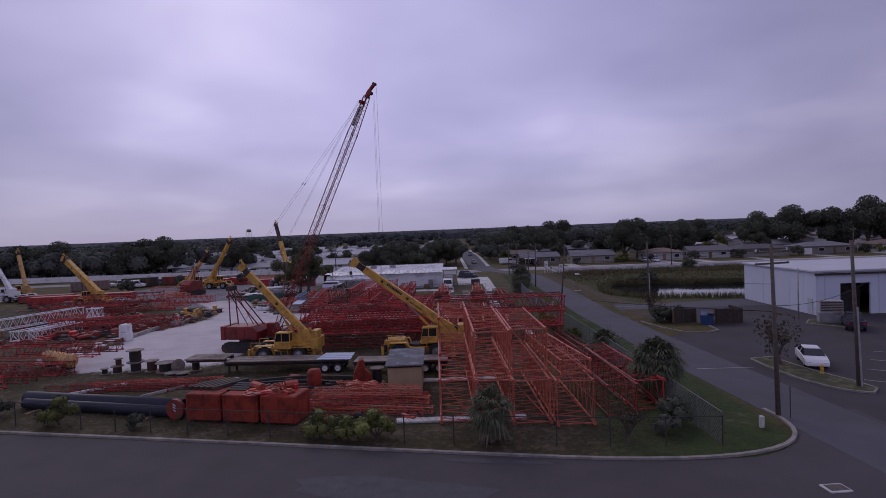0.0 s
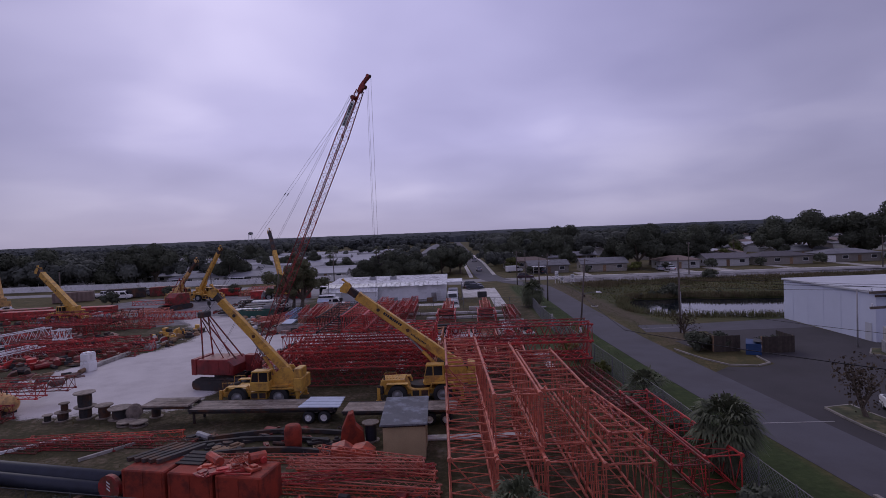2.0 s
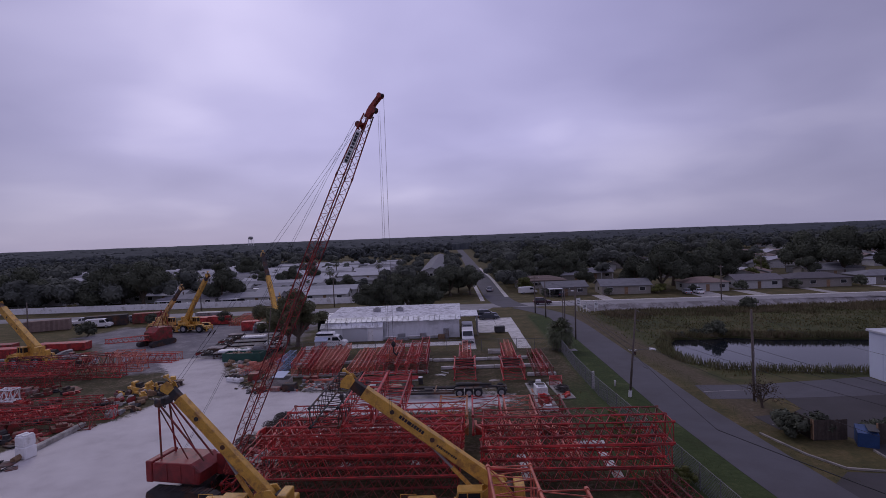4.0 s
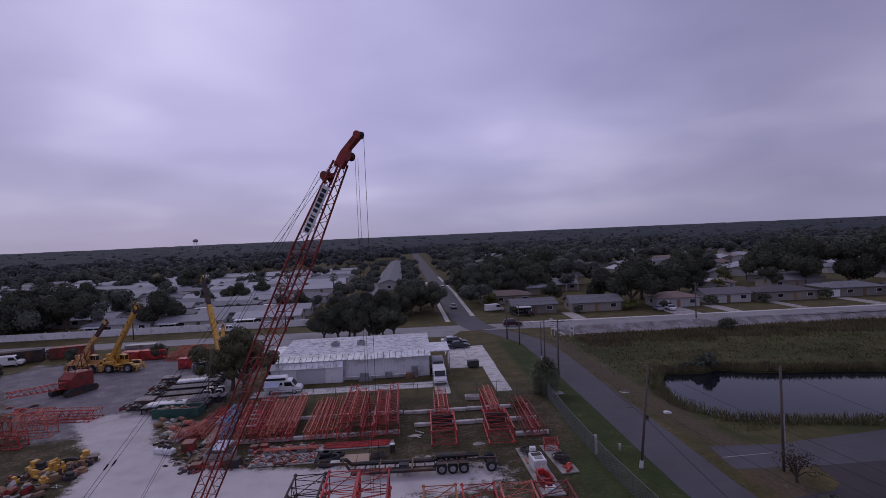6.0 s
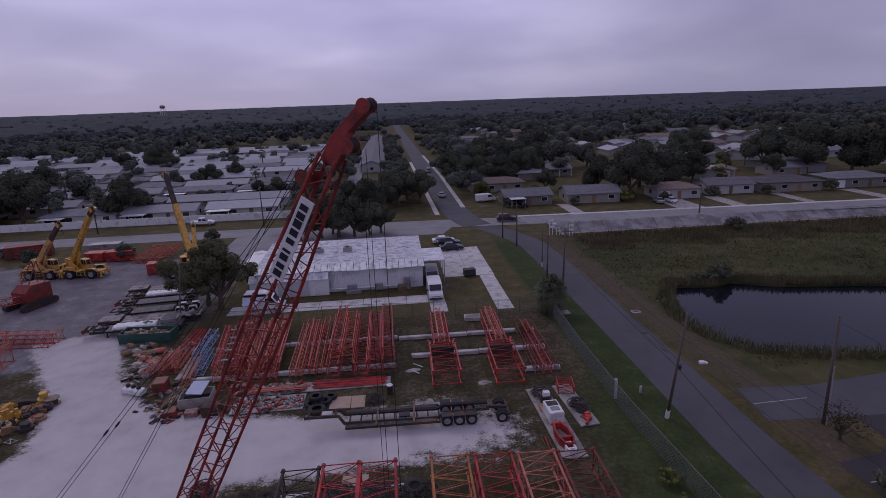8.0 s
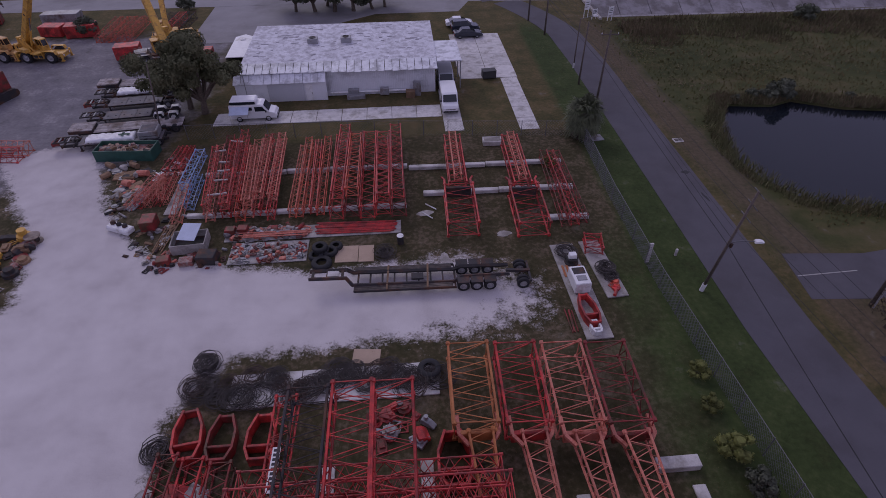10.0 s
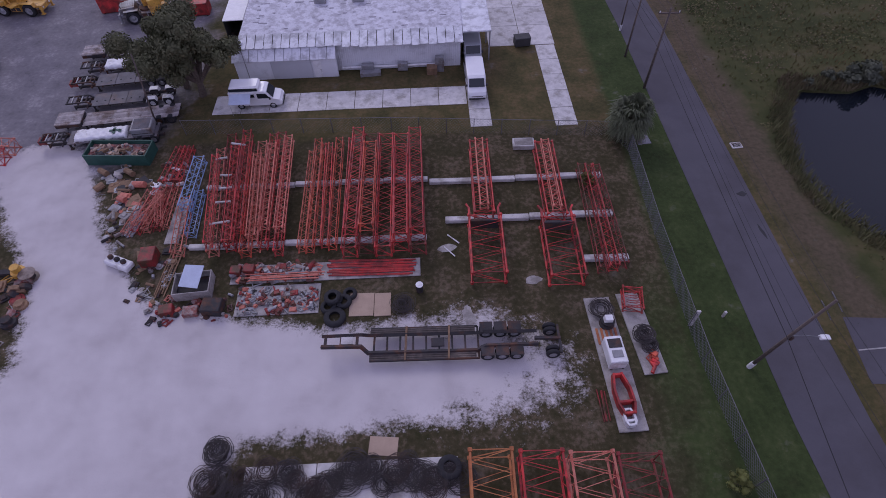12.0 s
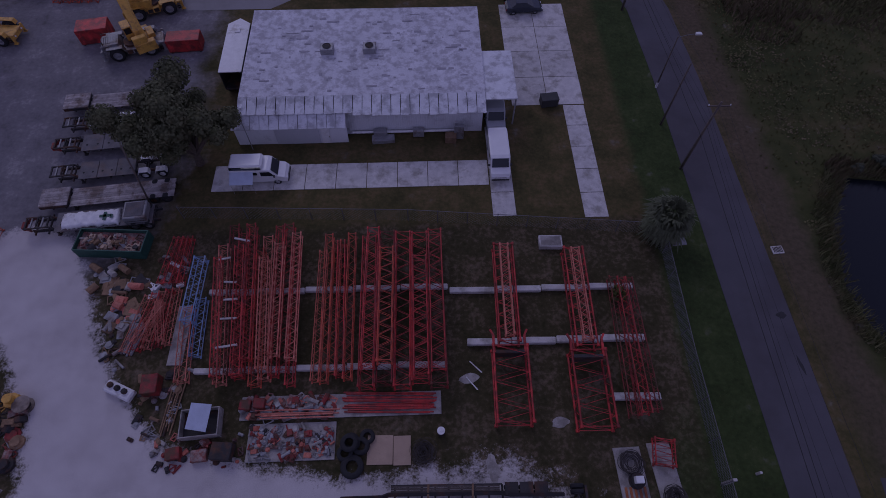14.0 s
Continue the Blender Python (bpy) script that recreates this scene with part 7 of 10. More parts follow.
house(21.0, 276, 0, 3.4, 5.0, 2.6, M_WHITE, M_WHITE, "small white gabled shed beside the street", "gable", plain=True, category="shed")
house(-12.6, 360, 90, 180, 9.5, 3.0, M_STUCCO_W, M_ROOF_G, "very long grey-roofed carport block seen end on", "gable", rise=1.7, category="building")

# homes among the eastern trees
SUBURB = []
for k in range(150):
    x, y = (rr.uniform(22, 420), rr.uniform(222, 560)) if k % 2 else (rr.uniform(78, 290), rr.uniform(208, 350))
    if 0 < x < 20:
        continue
    SUBURB.append((x, y))
    w = rr.uniform(11, 17)
    key = ("e", rr.randrange(6))
    if key not in proto:
        proto[key] = house(x, y, 0, w, 9, 2.7, rr.choice((M_STUCCO, M_STUCCO_W)), (M_ROOF_G, M_ROOF_DK, M_ROOF_MH, M_ROOF_BR, M_ROOF_G, M_ROOF_MH)[key[1]], "low suburban house half hidden by trees", rr.choice(("hip", "gable")), group="suburb", plain=True)
    else:
        copy_thing(proto[key], rot(x, y, 0, rr.choice((0, 90, 0, 45))))
for k in range(14):
    x, y = rr.uniform(-420, 420), rr.uniform(500, 640)
    copy_thing(proto[("e", k % 6)] if ("e", k % 6) in proto else list(proto.values())[0], rot(x, y, 0, rr.choice((0, 90))))
e = thing("water_tower", rot(-640, 1750), "far grey water tower over the trees", "water tower")
b = Bag(); b.lathe([(0.001, 26), (5, 27), (7.5, 29.5), (7.5, 32.5), (5, 35.5), (0.001, 36.3)], 16); part("tank", b, M_STEEL, e, "", True)
for i in range(4):
    t = i * math.pi / 2
    b = Bag(); b.tube((8 * math.cos(t), 8 * math.sin(t), 0), (7 * math.cos(t), 7 * math.sin(t), 29), 0.6, 6); part("leg", b, M_WHITE, e)


# ---- trees ----
def lumps(C, Rd, squash, scale, g):
    """A rough twelve-sided body inside each lump of leaves, so that a crown is not see-through."""
    t = np.array([-1.0, 0.0, 1.0])
    a, b = np.meshgrid(t, t, indexing="ij")
    one = np.ones_like(a)
    sides = [np.stack(k, -1).reshape(9, 3) for k in ((a, b, one), (b, a, -one), (one, a, b), (-one, b, a), (b, one, a), (a, -one, b))]
    unit = np.concatenate(sides)
    unit = unit / np.linalg.norm(unit, axis=1)[:, None]
    quad = np.array([(0, 3, 4, 1), (1, 4, 5, 2), (3, 6, 7, 4), (4, 7, 8, 5)])
    faces = np.concatenate([quad + 9 * k for k in range(6)])
    n = len(C)
    V = C[:, None, :] + unit[None] * (Rd * scale)[:, None, None] * np.array([1, 1, squash]) * g.uniform(0.85, 1.1, (n, 1, 3))
    F = (faces[None] + 54 * np.arange(n)[:, None, None]).reshape(-1, 4)
    return V.reshape(-1, 3), F


def leaf_mesh(name, centres, radii, per, size, material, seed, squash=0.85, up=0.35, rough=0.55, shell=0.62, core=0.78):
    """Many small leaf clumps, each a bent quad, on and in a set of lumps."""
    g = np.random.default_rng(seed)
    C = np.asarray(centres, float); Rd = np.asarray(radii, float)
    pick = g.choice(len(C), size=per, p=Rd ** 2 / (Rd ** 2).sum())
    d = g.normal(size=(per, 3)); d /= np.linalg.norm(d, axis=1)[:, None]
    r = Rd[pick] * (shell + (1.04 - shell) * g.random(per) ** 0.6)
    P = C[pick] + d * r[:, None] * np.array([1, 1, squash])
    nrm = d + g.normal(scale=rough, size=(per, 3)); nrm[:, 2] += up; nrm /= np.linalg.norm(nrm, axis=1)[:, None]
    a = np.cross(nrm, g.normal(size=(per, 3))); a /= np.linalg.norm(a, axis=1)[:, None]
    bb = np.cross(nrm, a)
    s = size * (0.6 + 0.8 * g.random(per))[:, None]
    k = nrm * s * 0.25
    V = np.stack([P - a * s - k, P - bb * s * 0.7, P + a * s - k, P + bb * s * 0.7], 1).reshape(-1, 3)
    F = np.arange(per * 4).reshape(-1, 4)
    if core:
        V2, F2 = lumps(C, Rd, squash, core, g)
        V, F = np.concatenate([V, V2]), np.concatenate([F, F2 + len(V)])
    me = fill(bpy.data.meshes.new(name), V, F)
    me.materials.append(material)
    return me


def tree_parts(seed, h, spread, leaves, size, material, trunk_h=None, loose=False):
    """Trunk with limbs, and the lumps of its crown."""
    r = random.Random(seed)
    th = trunk_h or h * 0.18
    b = Bag()
    lean = Vector((r.uniform(-0.3, 0.3), r.uniform(-0.3, 0.3), 0))
    top = Vector((0, 0, th)) + lean
    b.tube((0, 0, -0.05), top, 0.045 * h, 8, 0.032 * h)
    cs, rs = [], []
    n = 17 if loose else r.randrange(6, 9)
    for i in range(n):
        t = 2 * math.pi * i / n + r.uniform(-0.4, 0.4)
        out = spread * (r.uniform(0.15, 0.92) if loose else r.uniform(0.35, 0.72))
        tip = Vector((out * math.cos(t), out * math.sin(t), h * r.uniform(0.36 if loose else 0.30, 0.98 if loose and out < spread * 0.6 else 0.82)))
        mid_ = top.lerp(tip, 0.5) + Vector((0, 0, 0.06 * h))
        b.tube(top - Vector((0, 0, 0.1)), mid_, 0.022 * h, 6, 0.014 * h); b.tube(mid_, tip, 0.014 * h, 5, 0.005 * h)
        cs.append(tip); rs.append(spread * (r.uniform(0.17, 0.29) if loose else r.uniform(0.26, 0.42)))
        if r.random() < 0.8:
            q = mid_ + Vector((r.uniform(-1, 1), r.uniform(-1, 1), r.uniform(0.2, 0.8))) * spread * 0.3
            b.tube(mid_, q, 0.01 * h, 5, 0.004 * h); cs.append(q); rs.append(spread * (r.uniform(0.12, 0.22) if loose else r.uniform(0.2, 0.34)))
    cs.append(Vector((0, 0, h * 0.82))); rs.append(spread * (0.26 if loose else 0.42))
    trunk = b.mesh("trunk", M_BARK)
    crown = leaf_mesh("crown", [tuple(c) for c in cs], rs, leaves, size, material, seed, core=0.0 if h < 4 and leaves < 700 else 0.72)
    return trunk, crown


TREES = {}
M_LEAF_T = mat("dry_brown_leaves", (0.085, 0.065, 0.045), 0.9, vary=0.4, scale=0.9, fine=5, bump=0, spec=0.15)
M_LEAF_OAK = mat("live_oak_leaves", (0.118, 0.124, 0.068), 0.85, vary=0.45, scale=0.9, fine=5, bump=0, tint=(0.125, 0.122, 0.066), amount=0.4, spec=0.2)


def tree(kind, x, y, s=1.0, label="", group=""):
    if kind not in TREES:
        spec = {"oak": (1, 8.5, 5.6, 8500, 0.19, M_LEAF), "oak_b": (2, 7.6, 5.0, 7500, 0.19, M_LEAF), "oak_c": (3, 9.5, 5.2, 8000, 0.19, M_LEAF), "olive": (4, 6.0, 3.8, 2600, 0.20, M_LEAF_L),
                "shrub": (5, 2.2, 1.7, 760, 0.10, M_LEAF_L), "dark_shrub": (6, 2.0, 1.6, 1000, 0.13, M_LEAF), "thin": (7, 3.6, 2.2, 620, 0.09, M_LEAF_T), "near_oak": (8, 10.4, 6.4, 15000, 0.15, M_LEAF_OAK)}[kind]
        TREES[kind] = tree_parts(spec[0], spec[1], spec[2], spec[3], spec[4], spec[5], 0.25 if "shrub" in kind else None, kind == "near_oak")
    tk, cr = TREES[kind]
    e = thing("tree" if "shrub" not in kind else "shrub", Matrix.LocRotScale((x, y, 0), Euler((0, 0, RND.uniform(0, 6.28))), (s, s, s * RND.uniform(0.92, 1.08))), label or "broad dark green oak tree", "tree" if "shrub" not in kind else "shrub", group)
    part("trunk", tk, None, e); part("crown", cr, None, e)
    return e


tree("near_oak", -31.2, 120.8, 0.98, "broad dark oak leaning over the old trailers")
tree("near_oak", -33.4, 122.4, 0.82, "smaller dark oak beside the old trailers")
for x, y, s in ((-24.5, 165.3, 0.84), (-21.0, 165.0, 0.95), (-17.4, 164.6, 0.98), (-14.0, 164.6, 0.96), (-10.6, 165.4, 0.88), (-19, 168, 0.9), (-8.3, 166.5, 0.7)):
    tree(("oak", "oak_b", "oak_c")[int(-x) % 3], x, y - 4.5, s, "dark clipped oak in a row behind the workshop", "oaks behind the workshop")
for x, y, s in ((-12, 190, 0.92), (-17, 196, 0.85), (-3.5, 194, 1.15), (2.6, 195, 1.0), (-7, 203, 0.9), (-20.5, 190, 0.6), (-8, 191, 0.8), (-1, 203, 0.9), (-14, 205, 0.7)):
    tree(("oak", "oak_c", "oak_b")[int(x * 3) % 3], x, y, s, "large dark oak beside the street", "street oaks")
for x, y, s, k in ((-75, 193, 1.3, "oak"), (-101, 194, 1.5, "oak_c"), (-112, 190, 1.6, "oak_b"), (-140, 196, 1.6, "oak"), (-156, 198, 1.6, "oak_b"), (-110, 198, 1.5, "oak"), (-120, 205, 1.5, "oak_b"), (-124, 246, 1.2, "oak_c"), (-81, 246, 0.75, "oak"), (-73, 244, 0.75, "oak_b"), (-112, 311, 1.3, "oak"), (-126, 313, 1.1, "oak_b"), (-104, 306, 1.0, "oak_c"), (-41, 220, 0.75, "oak"), (-47, 222, 0.7, "oak_b"), (-72, 258, 0.9, "oak"), (-64, 262, 0.8, "oak_c"),
                   (60.5, 188, 1.5, "oak"), (69, 202, 1.6, "oak_c"), (80, 205, 1.55, "oak_b"), (57, 203, 1.35, "oak_b"), (74, 196, 1.15, "oak"), (88, 206, 1.1, "oak_c"), (30, 257, 1.6, "oak"), (38, 262, 1.7, "oak_b"), (46, 252, 1.65, "oak_c"), (43, 233, 1.3, "oak_b"), (20.5, 226, 1.0, "oak_c"), (27, 246, 1.4, "oak"), (54, 262, 1.6, "oak"), (73, 258, 1.1, "oak_b"), (18, 252, 1.2, "oak_b"), (104, 247, 1.35, "oak_c"), (114, 252, 1.45, "oak"), (21, 200, 0.8, "olive"), (24, 225, 1.0, "oak"), (33, 228, 1.1, "oak_b"), (41, 205, 0.7, "oak_c"), (38, 232, 1.1, "oak"), (17, 232, 1.0, "oak_c"), (97, 206, 0.8, "olive"),
                   (133, 215, 1.9, "oak"), (145, 210, 2.0, "oak_b"), (156, 206, 1.9, "oak_c"), (144, 238, 1.7, "oak"), (127, 228, 1.7, "oak_c"), (166, 211, 2.0, "oak"), (178, 206, 1.8, "oak_b"), (192, 210, 1.8, "oak_c"), (206, 205, 1.7, "oak"), (120, 213, 0.9, "oak_b"), (113, 230, 1.0, "olive"), (88, 215, 0.7, "oak"), (186, 206, 1.3, "oak_b"), (-28, 205, 0.6, "oak"), (-30, 238, 0.6, "oak_c"),
                   (35.8, 198.5, 0.5, "olive"), (58.5, 185, 0.45, "olive")):
    tree(k, x, y, s, group="suburb trees")
for x, y, s, k in ((-57.5, 152, 1.5, "dark_shrub"), (-83, 140, 1.5, "dark_shrub"), (-75, 152, 1.4, "dark_shrub"), (-44.5, 163.8, 1.2, "dark_shrub")):
    tree(k, x, y, s, "dark rounded shrub behind the cranes")
for x, y, s, k in ((13.4, 76.3, 0.55, "shrub"), (13.1, 73.6, 0.5, "shrub"), (13.0, 70.3, 0.75, "shrub"), (13.3, 68.0, 0.7, "dark_shrub"), (14.6, 62.5, 0.6, "shrub"), (-4.6, 33.9, 0.95, "shrub"), (-8.2, 34.7, 0.85, "shrub"), (-28.4, 38.9, 0.9, "shrub"), (-6.3, 34.2, 0.7, "shrub"),
                   (14.9, 35.0, 0.8, "dark_shrub"), (13.6, 33.4, 0.6, "dark_shrub"), (-22, 37.5, 0.5, "dark_shrub"), (9.2, 104.2, 0.55, "shrub"), (-34.8, 41.0, 0.7, "dark_shrub"), (15.2, 46, 0.6, "dark_shrub")):
    tree(k, x, y, s, "scrubby green bush growing through the fence", "fence bushes")
for x, y, s in ((27.9, 71.0, 1.05), (27.9, 72.6, 0.9), (30.2, 71.4, 1.0), (34.6, 70.4, 0.75), (36.0, 70.6, 0.75)):
    tree("dark_shrub", x, y, s, "dark bush growing beside the bin screen", "bushes by the bins")
for x, y, s, k in ((42, 181.5, 1.0, "dark_shrub"), (56.5, 182, 1.2, "shrub"), (66.5, 181, 1.2, "dark_shrub"), (81.5, 183.5, 1.4, "dark_shrub"), (96, 182, 1.3, "dark_shrub"), (115.5, 183, 1.6, "dark_shrub"), (136.5, 182, 1.5, "dark_shrub"), (143, 184, 1.3, "shrub"), (161, 182, 1.7, "dark_shrub"), (24.5, 184, 1.2, "dark_shrub")):
    tree(k, x, y, s, "dark rounded shrub in a front garden", "garden shrubs")
tree("thin", 29.6, 48.2, 1.25, "thin small tree with sparse leaves on the lawn island")
tree("thin", 29.6, 79.3, 1.0, "sparse small tree on the lawn between bays")
tree("thin", 10.9, 31.9, 0.75, "thin bare sapling at the fence")


# ---- palms ----
def palm(x, y, h, R, n, label, droop=1.0, trunk_r=0.22):
    e = thing("palm", rot(x, y), label, "palm tree")
    r = random.Random(int(x * 13 + y))
    b = Bag(); b.tube((0, 0, -0.05), (0.1, 0, h), trunk_r * 1.25, 9, trunk_r)
    for i in range(int(h / 0.22)):
        t = i * 2.4
        b.tube((trunk_r * math.cos(t), trunk_r * math.sin(t), 0.15 + i * 0.22), (trunk_r * 1.7 * math.cos(t), trunk_r * 1.7 * math.sin(t), 0.35 + i * 0.22), 0.05, 4)
    part("trunk", b, M_BARK, e)
    for i in range(n):
        t = i * 2.399 + r.uniform(-0.2, 0.2)
        k_ = (i + 0.5) / n
        el = math.radians(82 - 128 * k_ ** 0.9 * droop + r.uniform(-8, 8))
        L = R * r.uniform(0.78, 1.1)
        b = Bag()
        # an arching stem, then a fan of narrow drooping blades
        p0 = Vector((0.1, 0, h - 0.25 * k_)); d = Vector((math.cos(t) * math.cos(el), math.sin(t) * math.cos(el), math.sin(el)))
        pm = p0 + d * L * 0.28
        d1 = (d - Vector((0, 0, 0.35))).normalized()
        p1 = pm + d1 * L * 0.2
        b.tube(p0, pm, 0.028, 4, 0.02); b.tube(pm, p1, 0.02, 4, 0.014)
        side = d1.cross(Vector((0, 0, 1))); side = side.normalized() if side.length > 1e-3 else Vector((1, 0, 0))
        up_ = side.cross(d1)
        for k in range(15):
            q = math.radians(-84 + 12 * k + r.uniform(-4, 4))
            dd = (d1 * math.cos(q) + side * math.sin(q) + up_ * r.uniform(-0.12, 0.2)).normalized()
            bl = L * r.uniform(0.44, 0.58) * (1 - 0.25 * abs(math.sin(q)))
            m_ = p1 + dd * bl * 0.55
            tip = m_ + (dd * 0.45 - Vector((0, 0, r.uniform(0.25, 0.55)))) * bl
            wv = dd.cross(up_).normalized() * 0.046 * L / 1.5
            b.add([p1, m_ + wv, tip, m_ - wv], [(0, 1, 2, 3)])
        part("frond", b, M_FROND if i < n * 0.82 else M_FROND_D, e)
    return e


palm(15.7, 40.6, 2.7, 2.5, 100, "bushy sabal palm at the fence beside the road", 1.15)
palm(2.7, 33.0, 2.1, 1.8, 70, "short sabal palm with dead fronds at the fence", 1.1)
palm(14.6, 110.6, 2.9, 2.9, 96, "bushy sabal palm at the fence corner", 1.15)
palm(15.4, 53.6, 0.9, 2.7, 30, "low spiky palm behind the fence", 0.7)
for x, y, h in ((-82, 194, 7.5), (-50, 232, 7), (-101, 215, 8), (-62, 300, 7), (-36, 268, 7), (104, 214, 8), (128, 240, 8)):
    palm(x, y, h, 2.6, 22, "tall slim palm between the homes", 1.0, 0.17)


# ---- woods far off ----
# leaf colour made paler and bluer to imitate haze between the houses
M_LEAF_E = mat("hazy_suburb_tree_leaves", (0.098, 0.106, 0.092), 0.85, vary=0.3, scale=0.12, fine=0.9, bump=0, tint=(0.114, 0.122, 0.102), amount=0.4, tscale=0.05, spec=0.15)


def woods(name, spots, leaves, seed, label, lo=7, hi=12, size=1.2, material=M_LEAF_FAR, up=0.5, core=0.86):
    """A far wood: each tree a dozen overlapping lumps of leaf clumps."""
    g = np.random.default_rng(seed)
    cs, rs = [], []
    for x, y in spots:
        h = g.uniform(lo, hi)
        s = h * g.uniform(0.36, 0.55)
        for k in range(4):
            cs.append((x + g.normal() * s * 0.45, y + g.normal() * s * 0.45, h * g.uniform(0.42, 0.8)))
            rs.append(s * g.uniform(0.45, 0.75))
    me = leaf_mesh(name, cs, rs, leaves, size, material, seed, 0.8, up, 0.25, 0.9, core)
    return tagged(new(name, me), label, "woodland", kind="stuff")


def scatter(seed, n, test):
    g = np.random.default_rng(seed)
    out = []
    while len(out) < n:
        p = test(g)
        if p is not None:
            out.append(p)
    return out


def east_wood(g):
    x, y = g.uniform(20, 520), g.uniform(205, 620)
    if y < 222 and x < 130 and g.random() < 0.75:
        return None
    if y < 330 and 78 < x < 250 and g.random() < 0.72:
        return None
    if any(abs(x - hx) < 8.5 and -15 < y - hy < 6 for hx, hy in SUBURB):
        return None
    clear = math.sin(x * 0.045 + 1.2 * math.sin(y * 0.021)) * math.sin(y * 0.05 + 0.8 * math.sin(x * 0.017))
    return (x, y) if g.random() < 0.25 + 0.9 * max(0.0, clear + 0.25) else None


woods("woodland_east", scatter(1, 760, east_wood), 300000, 31, "dense dark woodland among the eastern suburb", 5.0, 12.5, 0.46, M_LEAF_E, 0.7)
woods("woodland_park", scatter(2, 75, lambda g: (g.uniform(-190, -30), g.uniform(205, 520))), 12000, 32, "scattered dark trees among the home park", 4, 7.5, 0.5, M_LEAF_E)


def street_wood(g):
    x, y = g.choice((g.uniform(-6.5, 0.5), g.uniform(-28, -19), g.uniform(14, 25))), g.uniform(206, 440)
    return (x, y)


woods("woodland_street", scatter(5, 95, street_wood), 30000, 37, "dark yard trees lining the long straight street", 3.5, 7.0, 0.42, M_LEAF_E)
woods("woodland_belt", scatter(8, 44, lambda g: (g.uniform(-270, -92), g.uniform(192, 236))), 22000, 38, "dark belt of yard trees among the western homes", 7, 10.5, 0.5, M_LEAF_E)
woods("woodland_rear", scatter(9, 110, lambda g: (g.uniform(-330, -110), g.uniform(330, 470))), 30000, 39, "dark trees behind the home park", 7, 11, 0.7, M_LEAF_E)
woods("woodland_west", scatter(3, 330, lambda g: (g.uniform(-420, -190), g.uniform(120, 300))), 60000, 33, "dark belt of trees west of the yard", 7, 12, 0.7, M_LEAF_E)


woods("woodland_wall", scatter(12, 46, lambda g: (g.uniform(-215, -101), g.uniform(188, 200))), 42000, 41, "tall dark trees behind the park wall", 8.5, 12, 0.42, M_LEAF_E)


def far(g):
    d = g.uniform(470, 760); t = g.uniform(-1.05, 1.05)
    x, y = d * math.sin(t), d * math.cos(t)
    return None if (abs(x - 7) < 9) else (x, y)


# distance haze is in the leaf colour here, not in the air
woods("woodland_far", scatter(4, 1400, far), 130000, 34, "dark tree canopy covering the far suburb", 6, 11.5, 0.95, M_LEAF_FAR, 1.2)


# beyond half a kilometre the crowns close to one uneven canopy
def canopy():
    g = np.random.default_rng(35)
    R_ = np.geomspace(700, 4400, 150)
    T = np.linspace(-1.15, 1.15, 900)
    rr_, tt = np.meshgrid(R_ * 1.0, T, indexing="ij")
    rr_ = rr_ * (1 + g.uniform(-0.004, 0.004, rr_.shape))
    rough = g.uniform(0, 1, rr_.shape)
    wide = np.repeat(np.repeat(g.uniform(0, 1, (38, 225)), 4, 0), 4, 1)[:150, :900]
    wide = (wide + np.roll(wide, 1, 0) + np.roll(wide, 2, 1) + np.roll(wide, -2, 1) + np.roll(wide, -1, 0)) / 5
    z = 4.0 + 0.9 * rough + 4.5 * wide
    z[0] = 0.0
    V = np.stack([rr_ * np.sin(tt), rr_ * np.cos(tt), z], -1).reshape(-1, 3)
    k = np.arange(150 * 900).reshape(150, 900)
    F = np.stack([k[:-1, :-1], k[1:, :-1], k[1:, 1:], k[:-1, 1:]], -1).reshape(-1, 4)
    me = fill(bpy.data.meshes.new("woodland_horizon"), V, F)
    me.polygons.foreach_set("use_smooth", np.ones(len(F), bool))
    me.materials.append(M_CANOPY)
    return tagged(new("woodland_horizon", me), "flat tree canopy reaching to the horizon", "woodland", kind="stuff")


canopy()


def distant(g):
    d = 700 * 4.6 ** g.uniform(0, 1); t = g.uniform(-1.05, 1.05)
    return (d * math.sin(t), d * math.cos(t))


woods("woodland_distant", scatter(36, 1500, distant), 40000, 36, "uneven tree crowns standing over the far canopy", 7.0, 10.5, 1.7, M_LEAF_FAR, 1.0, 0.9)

# ---- reeds and long grass round the pond, and grass on the verges ----
def blades(name, spots, h, w, material, seed, label):
    g = np.random.default_rng(seed)
    P = np.asarray(spots, float)
    n = len(P)
    t = g.uniform(0, 2 * np.pi, n)
    a = np.stack([np.cos(t), np.sin(t), np.zeros(n)], 1) * (w * g.uniform(0.6, 1.4, n))[:, None]
    lean = np.stack([g.normal(scale=0.25, size=n), g.normal(scale=0.25, size=n), np.ones(n)], 1) * (h * g.uniform(0.5, 1.25, n))[:, None]
    base = np.concatenate([P, np.zeros((n, 1)) - 0.03], 1)
    V = np.stack([base - a, base + a, base + lean + a * 0.25, base + lean - a * 0.25], 1).reshape(-1, 3)
    me = fill(bpy.data.meshes.new(name), V, np.arange(n * 4).reshape(-1, 4))
    me.materials.append(material)
    return tagged(new(name, me), label, "grass", kind="stuff")


def blade_spots(seed, n, lo, hi, test):
    g = np.random.default_rng(seed)
    X, Y = g.uniform(lo[0], hi[0], n), g.uniform(lo[1], hi[1], n)
    k = test(X, Y, g)
    return np.stack([X[k], Y[k]], 1)


M_REED_F = mat("field_grass_blades", (0.125, 0.128, 0.050), 0.95, vary=0.3, scale=0.15, fine=2, bump=0, tint=(0.165, 0.130, 0.062), amount=0.5, tscale=0.06, spec=0.1)


